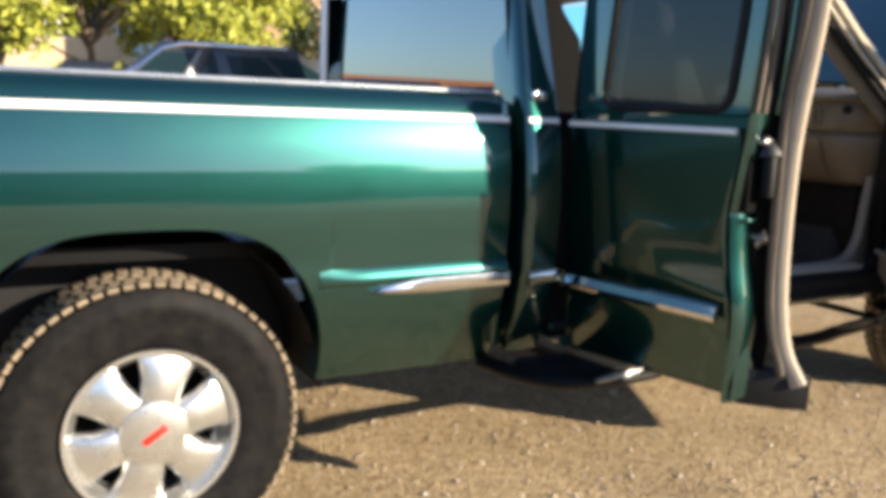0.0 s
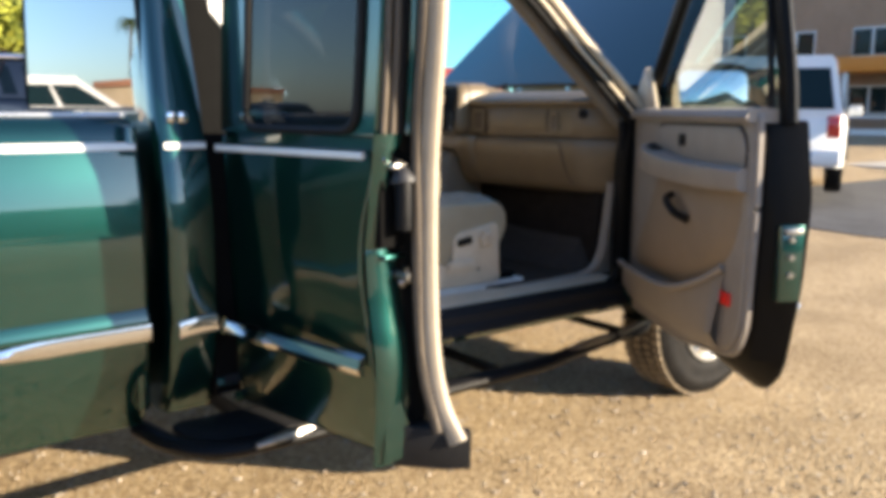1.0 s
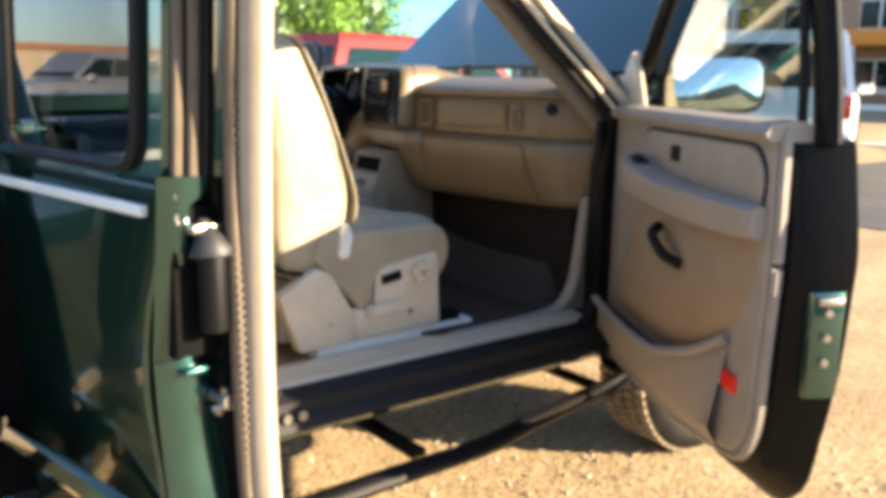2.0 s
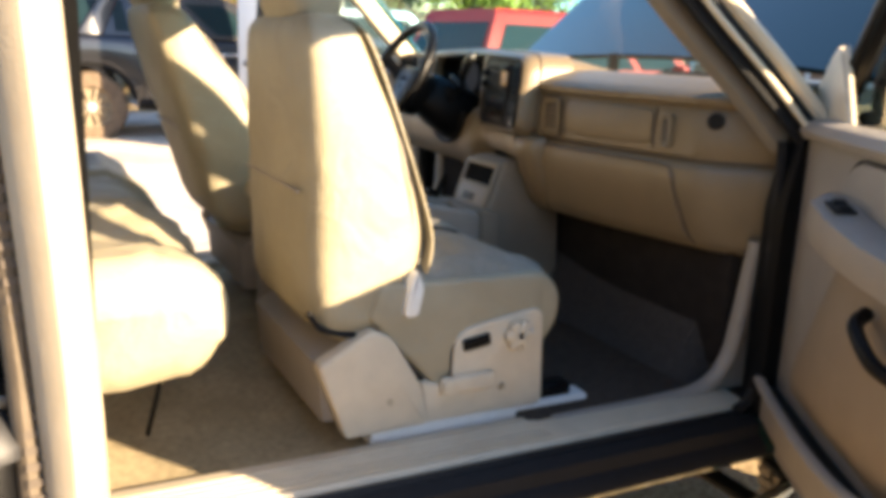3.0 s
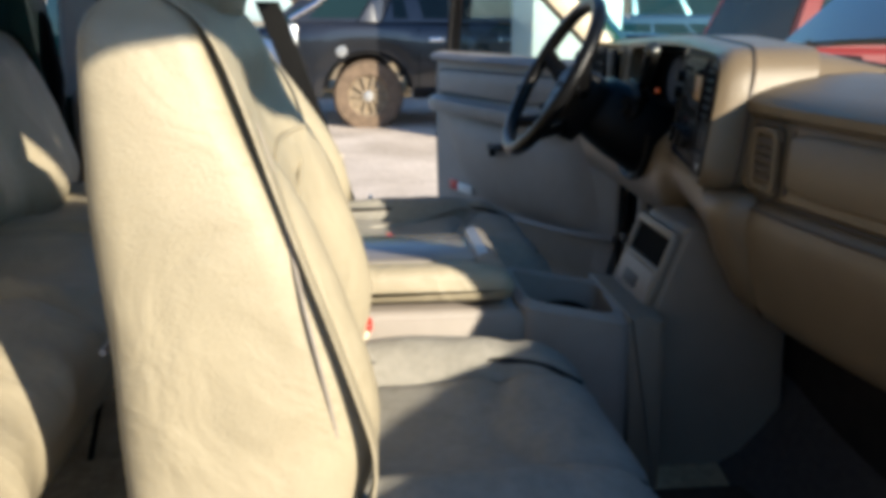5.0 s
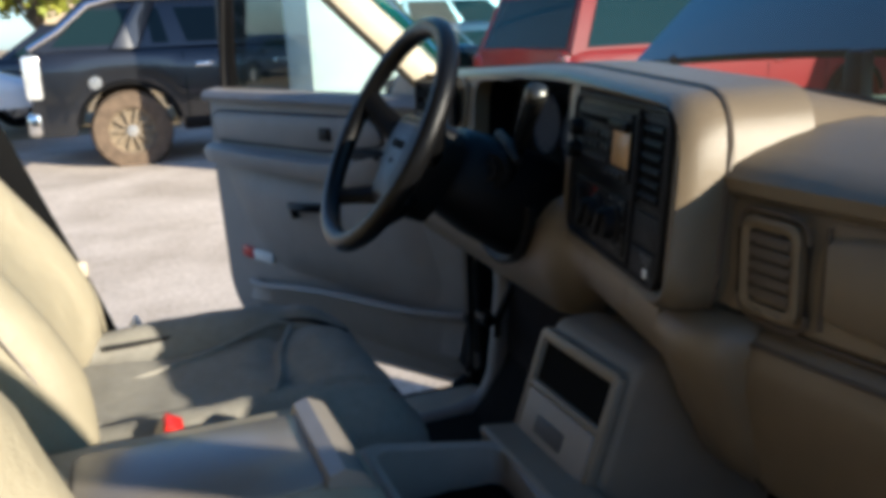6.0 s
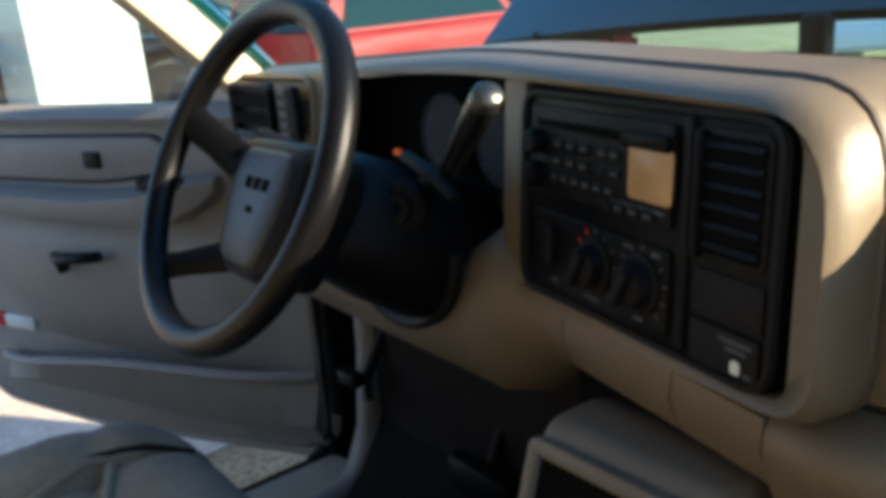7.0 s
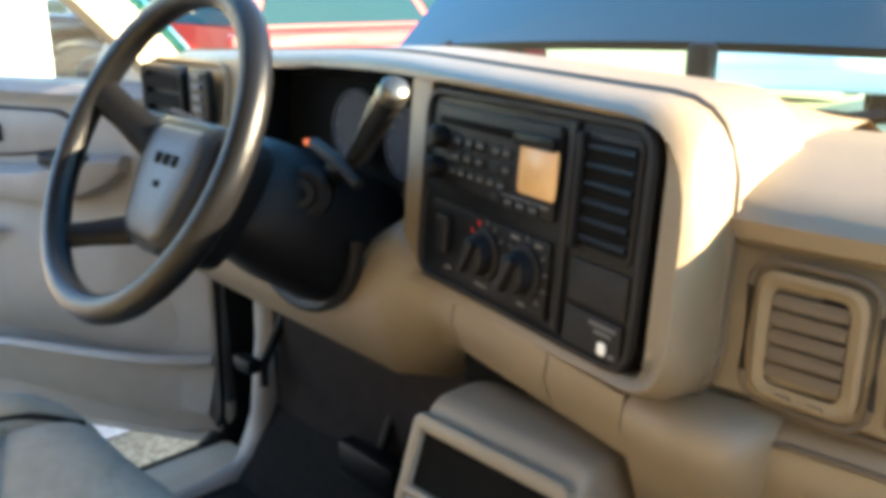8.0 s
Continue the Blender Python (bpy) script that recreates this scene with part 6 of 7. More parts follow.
for y, z, r in ((1.335, 1.318, 0.046), (1.315, 1.258, 0.022), (1.46, 1.325, 0.05)):
    bm = bmesh.new()
    lathe(bm, [(r, 0.0), (r, 0.003), (r * 0.94, 0.004), (r * 0.93, 0.002), (0.001, 0.002)], about((face_x(y, z) + 0.04, y, z), (-1, 0, 0.1)), 28)
    part("gauge", bm, DIAL, gauge, "grey-blue dial")
    for k in range(9):
        a = math.pi * (-0.2 + 1.4 * k / 8)
        bm = bmesh.new()
        box(bm, (-0.0008, -0.003, 0.002), (0.0008, 0.003, 0.0032), m=about((face_x(y, z) + 0.04, y, z), (-1, 0, 0.1)) @ Matrix.Rotation(a, 4, "Z") @ Matrix.Translation((0, r * 0.8, 0)))
        part("gauge_tick", bm, PRINT, gauge)
bm = bmesh.new()
box(bm, (2.928, 1.56, 1.288), (2.936, 1.571, 1.297), 0.002)
lamp = material("orange_lamp", (0.6, 0.1, 0.015), 0.4, vary=0)
lamp.node_tree.nodes["Principled BSDF"].inputs["Emission Color"].default_value = (0.9, 0.16, 0.02, 1)
lamp.node_tree.nodes["Principled BSDF"].inputs["Emission Strength"].default_value = 0.06
part("warning_lamp", bm, lamp, gauge, "small orange warning lamp")
# left outer vent and light switches
louvre(1.785, 1.925, 1.3, 1.388, 2.862, 2, DARK, JET, "outer_vent", "black outer air vent")
bm = bmesh.new()
box(bm, (2.864, 1.718, 1.302), (2.878, 1.782, 1.386), 0.012, 3)
lp = part("light_panel", bm, JET, dash, "black light-switch panel")
for z in (1.312, 1.328, 1.344, 1.36, 1.376):
    bm = bmesh.new()
    box(bm, (2.860, 1.735, z - 0.005), (2.868, 1.762, z + 0.005), 0.002)
    part("light_switch", bm, PRINT, lp)
bm = bmesh.new()
tube(bm, [(face_x(a, b) - 0.004, a, b) for a, b in rounded([(1.708, 1.294), (1.932, 1.294), (1.936, 1.394), (1.708, 1.394)], 0.025)], 0.006, 8, True)
part("vent_surround", bm, TAN, dash, "tan rounded surround of vent and switches")
# lower panels on the driver's side, split by seams
bm = bmesh.new()
rows = []
for k in range(13):
    y = 0.812 + (0.9235 - 0.812) * k / 12
    f = min(1.0, (y - 0.812) / 0.085)
    back = 0.062 * (1 - math.sqrt(max(0.0, 1 - (1 - f) ** 2)))
    rows.append([(x + 0.23 * (y - 0.9) + back, y, z) for x, z in ((2.84, 1.186), (2.80, 1.18), (2.788, 1.168), (2.785, 1.15), (2.79, 1.13), (2.80, 1.11), (2.82, 1.06), (2.855, 0.995), (2.9, 0.97))])
loft(bm, rows, closed=False)
part("lower_bin", bm, TAN, dash, "rounded tan corner below the radio", smooth=50)
for y0, y1 in ((0.9255, 1.0245), (1.0265, 1.1865)):
    bm = bmesh.new()
    loft(bm, [[(2.83 + 0.23 * (y - 0.9), y, 1.185), (2.79 + 0.23 * (y - 0.9), y, 1.175), (2.785 + 0.23 * (y - 0.9), y, 1.15), (2.80 + 0.23 * (y - 0.9), y, 1.115), (2.85 + 0.23 * (y - 0.9), y, 1.095), (2.95, y, 1.07), (2.95, y, 1.19)] for y in (y0, y0 + 0.0015, y1 - 0.0015, y1)])
    part("lower_bin", bm, TAN, dash, "tan ashtray and bin fronts")
bm = bmesh.new()
loops = []
for y in [1.1885 + 0.02 * k for k in range(39)]:
    sag = 0.05 * math.exp(-((y - 1.446) / 0.11) ** 4)
    drop = 0.03 - 0.012 * min(1, max(0, (y - 1.2) / 0.6))
    knee = [(2.92, 1.25 - sag), (2.875, 1.235 - sag), (2.855, 1.215 - sag), (2.845, 1.17 - sag * 0.8), (2.85, 1.12 - drop * 0.5), (2.875, 1.07 - drop), (2.95, 1.04 - drop)]
    sx = 0.23 * (min(y, 1.25) - 0.9)
    bins = [(2.9, 1.19), (2.83 + sx, 1.185), (2.79 + sx, 1.175), (2.785 + sx, 1.15), (2.80 + sx, 1.115), (2.85 + sx, 1.095), (2.95, 1.09)]
    f = min(1, (y - 1.1885) / 0.12)
    f = f * f * (3 - 2 * f)
    loops.append([(a0 + (c0 - a0) * f, y, b0 + (d0 - b0) * f) for (a0, b0), (c0, d0) in zip(bins, knee)])
loft(bm, loops, closed=False)
part("knee_panel", bm, TAN, dash, "tan panel below the steering column", smooth=50)
bm = bmesh.new()
tube(bm, [(2.838, 1.46 + 0.125 * math.cos(a), 1.215 + 0.112 * math.sin(a)) for a in (math.pi + math.pi * k / 16 for k in range(17))], 0.009, 6)
part("column_collar", bm, CHAR, dash, "curved collar under the column")
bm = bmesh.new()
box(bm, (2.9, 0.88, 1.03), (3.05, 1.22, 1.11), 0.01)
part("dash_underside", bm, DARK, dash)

# mat added on the driver's side, its near-black colour giving the foot-well shade
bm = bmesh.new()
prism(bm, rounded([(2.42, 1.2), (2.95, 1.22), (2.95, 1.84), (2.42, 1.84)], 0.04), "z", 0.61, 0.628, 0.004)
solo("floor_mat", bm, material("shade_toned_mat", (0.012, 0.011, 0.01), 0.95, spec=0.1, vary=0.3, scale=60, bump=0.8, bump_scale=500), "added mat in the driver's foot well, near black for the shade there", "mat", base=(2.7, 1.5, 0.6))
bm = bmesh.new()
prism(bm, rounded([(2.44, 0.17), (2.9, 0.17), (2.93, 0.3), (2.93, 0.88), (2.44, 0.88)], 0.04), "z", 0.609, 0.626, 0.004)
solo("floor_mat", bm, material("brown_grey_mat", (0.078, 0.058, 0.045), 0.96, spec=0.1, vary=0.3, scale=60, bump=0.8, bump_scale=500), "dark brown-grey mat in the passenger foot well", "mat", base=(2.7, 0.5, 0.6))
# pedals and hand-brake release
bm = bmesh.new()
tube(bm, [(3.08, 1.5, 1.02), (3.04, 1.5, 0.88), (2.995, 1.5, 0.79)], 0.009, 8)
box(bm, (2.965, 1.43, 0.75), (3.0, 1.57, 0.81), 0.01)
solo("brake_pedal", bm, JET, "black rubber brake pedal under the dashboard", "pedal", base=(2.98, 1.5, 0.75))
bm = bmesh.new()
box(bm, (2.955, 1.815, 0.835), (2.985, 1.875, 0.865), 0.01)
tube(bm, [(3.05, 1.79, 1.0), (2.99, 1.82, 0.85), (2.985, 1.815, 0.81)], 0.009, 8)
solo("parking_brake", bm, JET, "black parking-brake pedal by the foot-well trim", "pedal", base=(2.98, 1.83, 0.8))

# ---- steering wheel and column ----
SWC = Vector((2.642, 1.446, 1.335))
TILT = radians(29)
SW = Matrix(((0, math.sin(TILT), -math.cos(TILT), SWC.x), (-1, 0, 0, SWC.y), (0, math.cos(TILT), math.sin(TILT), SWC.z), (0, 0, 0, 1)))
wheel_t = thing("steering_wheel", tuple(SWC), "black leather steering wheel with four spokes", "steering wheel")
bm = bmesh.new()
tube(bm, [SW @ Vector((0.182 * math.cos(a), 0.182 * math.sin(a), 0)) for a in (k * math.tau / 48 for k in range(48))], 0.0165, 12, True, up=tuple(SW.to_3x3() @ Vector((0, 0, 1))))
part("rim", bm, material("black_leather", (0.0045, 0.0045, 0.005), 0.33, spec=0.2, vary=0.2, scale=40, bump=0.3, bump_scale=500), wheel_t, "black leather rim", smooth=80)
bm = bmesh.new()
pad = [(-0.085, 0.075), (0.085, 0.075), (0.092, 0.02), (0.062, -0.085), (-0.062, -0.085), (-0.092, 0.02)]
pr = rounded(pad, [0.03, 0.03, 0.04, 0.035, 0.035, 0.04], 5)
loft(bm, [[SW @ Vector((x * s, y * s - 0.0235, h - 0.058)) for x, y in pr] for s, h in ((0.96, -0.045), (1.0, -0.02), (1.0, 0.0), (0.95, 0.016), (0.85, 0.023), (0.5, 0.028))])
part("hub_pad", bm, JET, wheel_t, "black horn pad", smooth=60)
bm = bmesh.new()
pr2 = rounded([(x * 0.66, y * 0.82 - 0.002) for x, y in pad], 0.02, 5)
loft(bm, [[SW @ Vector((x * s, y * s - 0.0235, h - 0.058)) for x, y in pr2] for s, h in ((1.0, 0.018), (0.98, 0.027), (0.9, 0.030), (0.4, 0.031))])
part("hub_insert", bm, material("grey_pad", (0.03, 0.031, 0.033), 0.42, vary=0.12, scale=30, bump=0.3, bump_scale=700), wheel_t, "grey centre of the horn pad", smooth=60)
for x0, x1, y0, y1 in ((-0.026, -0.012, 0.012, 0.026), (-0.007, 0.008, 0.012, 0.026), (0.013, 0.026, 0.012, 0.026), (-0.008, 0.006, -0.014, -0.006)):
    bm = bmesh.new()
    box(bm, (x0, y0, 0.029), (x1, y1, 0.0325), 0.002, m=SW @ Matrix.Translation((0, -0.0235, -0.058)))
    part("hub_emblem", bm, DARK, wheel_t)
for a, w in ((2.85, 0.03), (0.29, 0.03), (3.9, 0.026), (5.52, 0.026)):
    bm = bmesh.new()
    secs = []
    for r, h, s in ((0.06, -0.068, 1.0), (0.1, -0.052, 0.85), (0.14, -0.026, 0.7), (0.178, 0.0, 0.75)):
        c = Vector((r * math.cos(a), r * math.sin(a) - (0.01 if a > 3.2 else 0) - 0.0235 * (0.178 - r) / 0.118, h))
        t = Vector((-math.sin(a), math.cos(a), 0)) * w * s
        n = Vector((0, 0, 0.012))
        secs.append([SW @ (c + t), SW @ (c + t * 0.6 + n), SW @ (c - t * 0.6 + n), SW @ (c - t), SW @ (c - t * 0.6 - n), SW @ (c + t * 0.6 - n)])
    loft(bm, secs)
    part("spoke", bm, JET, wheel_t, smooth=60)
col = thing("steering_column", (2.85, 1.446, 1.22), "black steering column with key switch and levers", "steering column")
bm = bmesh.new()
loops = []
for d, rx, ry, off in ((-0.095, 0.05, 0.05, -0.02), (-0.105, 0.062, 0.062, -0.015), (-0.125, 0.078, 0.074, -0.008), (-0.19, 0.09, 0.085, -0.01), (-0.26, 0.098, 0.09, -0.01), (-0.33, 0.09, 0.085, -0.005)):
    loops.append([SW @ Vector((rx * se(k * math.tau / 28, 2.6)[0], off + ry * se(k * math.tau / 28, 2.6)[1], d)) for k in range(28)])
loft(bm, loops)
part("shroud", bm, JET, col, "black column shroud", smooth=60)
bm = bmesh.new()
kc = about((2.79, 1.372, 1.272), (-0.75, -0.62, 0.2))
lathe(bm, [(0.034, -0.03), (0.033, 0.0), (0.026, 0.006), (0.018, 0.004), (0.016, 0.012), (0.009, 0.013), (0.007, 0.006), (0.001, 0.006)], kc, 24)
part("key_switch", bm, CHAR, col, "round key switch")
bm = bmesh.new()
tube(bm, [(2.80, 1.285, 1.325), (2.797, 1.265, 1.344), (2.793, 1.24, 1.368), (2.789, 1.212, 1.395), (2.787, 1.203, 1.403)], [0.0105, 0.0125, 0.0145, 0.0155, 0.0145], 14)
part("gear_lever", bm, material("dark_chrome", (0.07, 0.07, 0.068), 0.26, 0.9, vary=0.3, scale=60), col, "column gear lever with a worn bright grip", smooth=60)
bm = bmesh.new()
tube(bm, [(2.84, 1.385, 1.29), (2.815, 1.33, 1.30), (2.80, 1.285, 1.325)], [0.012, 0.010, 0.011], 10)
part("lever_stem", bm, JET, col)
bm = bmesh.new()
tube(bm, [(2.7885, 1.209, 1.397), (2.786, 1.2, 1.405), (2.785, 1.197, 1.408)], [0.0156, 0.015, 0.012], 14)
part("lever_tip", bm, material("worn_grey_metal", (0.12, 0.12, 0.11), 0.34, 0.9, vary=0.2, scale=60), col, "bright lever tip", smooth=60)
bm = bmesh.new()
tube(bm, [(2.80, 1.36, 1.33), (2.79, 1.3, 1.318), (2.785, 1.26, 1.30)], [0.008, 0.009, 0.006], 8)
part("stalk", bm, CHAR, col, "thin stalk")
bm = bmesh.new()
tube(bm, [(2.78, 1.52, 1.32), (2.76, 1.62, 1.34)], [0.009, 0.011], 8)
part("stalk", bm, CHAR, col)


# ---- ground ----
def ground_material(name, cols, scale, bump):
    m = bpy.data.materials.new(name)
    m.use_nodes = True
    nt = m.node_tree
    n, link = nt.nodes, nt.links.new
    b = n["Principled BSDF"]
    b.inputs["Roughness"].default_value = 0.95
    co = n.new("ShaderNodeTexCoord")
    vo = n.new("ShaderNodeTexVoronoi")
    vo.inputs["Scale"].default_value = scale
    vo.inputs["Randomness"].default_value = 1
    link(co.outputs["Object"], vo.inputs["Vector"])
    ramp = n.new("ShaderNodeValToRGB")
    e = ramp.color_ramp.elements
    e[0].color, e[1].color = (*cols[0], 1), (*cols[1], 1)
    x = e.new(0.5)
    x.color = (*cols[2], 1)
    sep = n.new("ShaderNodeSeparateColor")
    link(vo.outputs["Color"], sep.inputs[0])
    link(sep.outputs[0], ramp.inputs["Fac"])
    big = n.new("ShaderNodeTexNoise")
    big.inputs["Scale"].default_value = 1.4
    big.inputs["Detail"].default_value = 8
    link(co.outputs["Object"], big.inputs["Vector"])
    r2 = n.new("ShaderNodeValToRGB")
    r2.color_ramp.elements[0].position, r2.color_ramp.elements[1].position = 0.35, 0.65
    r2.color_ramp.elements[0].color, r2.color_ramp.elements[1].color = (0.72, 0.70, 0.67, 1), (1.0, 1.0, 1.0, 1)
    link(big.outputs["Fac"], r2.inputs["Fac"])
    mix = n.new("ShaderNodeMix")
    mix.data_type, mix.blend_type = "RGBA", "MULTIPLY"
    mix.inputs[0].default_value = 1
    link(ramp.outputs["Color"], mix.inputs[6])
    link(r2.outputs["Color"], mix.inputs[7])
    link(mix.outputs[2], b.inputs["Base Color"])
    fn = n.new("ShaderNodeTexNoise")
    fn.inputs["Scale"].default_value = scale * 1.7
    fn.inputs["Detail"].default_value = 6
    link(co.outputs["Object"], fn.inputs["Vector"])
    add = n.new("ShaderNodeMath")
    add.operation = "SUBTRACT"
    link(fn.outputs["Fac"], add.inputs[0])
    link(vo.outputs["Distance"], add.inputs[1])
    bp = n.new("ShaderNodeBump")
    bp.inputs["Strength"].default_value = bump
    bp.inputs["Distance"].default_value = 0.012
    link(add.outputs[0], bp.inputs["Height"])
    link(bp.outputs["Normal"], b.inputs["Normal"])
    return m


GRAVEL = ground_material("tan_gravel", ((0.23, 0.15, 0.07), (0.56, 0.43, 0.26), (0.40, 0.295, 0.165)), 85, 0.75)
ASPHALT = ground_material("grey_asphalt", ((0.05, 0.05, 0.052), (0.11, 0.11, 0.11), (0.075, 0.075, 0.078)), 90, 0.4)
CONCRETE = ground_material("pale_concrete", ((0.42, 0.38, 0.32), (0.5, 0.46, 0.4), (0.46, 0.42, 0.36)), 30, 0.2)


def rise(x, y):
    """The lot climbs a little towards the far row of cars."""
    return 0.16 * min(1, max(0, (y - 5.0) / 4.0)) ** 1.5


bm = bmesh.new()
gx = [-400, -120, -40, -15, -8] + [-5 + 0.25 * i for i in range(61)] + [12, 16, 24, 40, 80, 160, 400]
gy = [-400, -120, -40, -15, -8] + [-5 + 0.25 * i for i in range(61)] + [12, 16, 24, 40, 80, 160, 400]
loft(bm, [[(x, y, rise(x, y) + (0.012 * noise.noise((x * 1.1, y * 1.1, 3)) + 0.006 * noise.noise((x * 4, y * 4, 7)) if -5 < x < 10 and -5 < y < 10 else 0)) for y in gy] for x in gx], closed=False)
solo("ground", bm, GRAVEL, "tan gravel of a parking lot", kind="structure")
# loose pebbles, uncountable
rng = np.random.default_rng(4)
verts, faces = [], []
octa = np.array([(1, 0, 0), (-1, 0, 0), (0, 1, 0), (0, -1, 0), (0, 0, 1), (0, 0, -1)], float)
of = [(0, 2, 4), (2, 1, 4), (1, 3, 4), (3, 0, 4), (2, 0, 5), (1, 2, 5), (3, 1, 5), (0, 3, 5)]
for i in range(9000):
    x, y = rng.uniform(-0.6, 4.2), rng.uniform(-2.0, 1.6)
    s = 0.003 + 0.011 * rng.random() ** 3.5
    o = octa * rng.uniform(0.7, 1.25, (6, 1)) * s * np.array([1, rng.uniform(0.6, 1), rng.uniform(0.45, 0.8)])
    a = rng.uniform(0, 6.28)
    ca, sa = math.cos(a), math.sin(a)
    z = 0.012 * noise.noise((x * 1.1, y * 1.1, 3)) + 0.006 * noise.noise((x * 4, y * 4, 7))
    k = len(verts)
    verts += [(x + ca * p[0] - sa * p[1], y + sa * p[0] + ca * p[1], z + s * 0.25 + p[2]) for p in o]
    faces += [(a1 + k, b1 + k, c1 + k) for a1, b1, c1 in of]
me = bpy.data.meshes.new("pebbles")
me.from_pydata(verts, [], faces)
PEBBLE = material("pebble_stone", (0.42, 0.35, 0.27), 0.9, vary=0.4, scale=9)
rnd = PEBBLE.node_tree
geo = rnd.nodes.new("ShaderNodeNewGeometry")
pr_ = rnd.nodes.new("ShaderNodeValToRGB")
pr_.color_ramp.elements[0].color, pr_.color_ramp.elements[1].color = (0.2, 0.15, 0.10, 1), (0.5, 0.44, 0.36, 1)
rnd.links.new(geo.outputs["Random Per Island"], pr_.inputs["Fac"])
rnd.links.new(pr_.outputs["Color"], rnd.nodes["Principled BSDF"].inputs["Base Color"])
me.materials.append(PEBBLE)
tagged(new("pebbles", me), "loose tan pebbles on the gravel", kind="stuff")

bm = bmesh.new()
loft(bm, [[(x, y, rise(x, y) + 0.008) for y in (3.3, 3.8, 4.5, 5.0, 5.5, 6.0, 6.5, 7.0, 7.5, 8.0, 8.5, 9.0, 9.5, 14.0)] for x in (-30, -10, 0, 4, 9.3)], closed=False)
solo("pavement", bm, ground_material("pale_packed_gravel", ((0.5, 0.42, 0.34), (0.68, 0.59, 0.5), (0.6, 0.51, 0.42)), 60, 0.35), "pale packed gravel of the far lane", kind="structure")
bm = bmesh.new()
prism(bm, [(9.6, -60), (19.5, -60), (19.5, 7.0), (30, 60), (21, 60), (10.5, 7.5), (9.3, 2.2)], "z", -0.05, 0.012)
solo("road", bm, ASPHALT, "grey asphalt drive across the lot", kind="structure")
bm = bmesh.new()
prism(bm, [(19.7, -60), (36, -60), (36, 60), (30.3, 60), (19.7, 7.0)], "z", -0.05, 0.1)
solo("pavement", bm, CONCRETE, "pale concrete apron before the building", kind="structure")
bm = bmesh.new()
prism(bm, [(36.2, -60), (44, -60), (44, 60), (36.2, 60)], "z", -0.05, 0.02)
solo("road", bm, ASPHALT, "grey street in front of the building", kind="structure")

# ---- parked vehicles ----
PAINTS = {"black": material("black_car_paint", (0.010, 0.011, 0.014), 0.3, 0.2, 1.0, vary=0.1), "white": material("white_car_paint", (0.78, 0.78, 0.76), 0.3, 0.0, 0.8, vary=0.04), "red": material("red_car_paint", (0.36, 0.012, 0.012), 0.5, 0.0, 0.15, vary=0.1, spec=0.2), "silver": material("silver_car_paint", (0.45, 0.47, 0.5), 0.3, 0.6, 1.0, vary=0.08), "blue": material("dark_blue_car_paint", (0.03, 0.05, 0.09), 0.3, 0.3, 1.0, vary=0.1)}
CARGLASS = material("dark_car_glass", (0.008, 0.02, 0.024), 0.0, vary=0.0, spec=0.14)
LAMP_RED = material("red_tail_lamp", (0.5, 0.01, 0.01), 0.15, vary=0.1, coat=1)
LAMP_CLEAR = material("clear_lamp", (0.75, 0.76, 0.75), 0.12, 0.5, vary=0.1, coat=1)
MUDDY = material("muddy_tyre", (0.15, 0.105, 0.07), 0.95, vary=0.4, scale=12, bump=0.5, bump_scale=60)


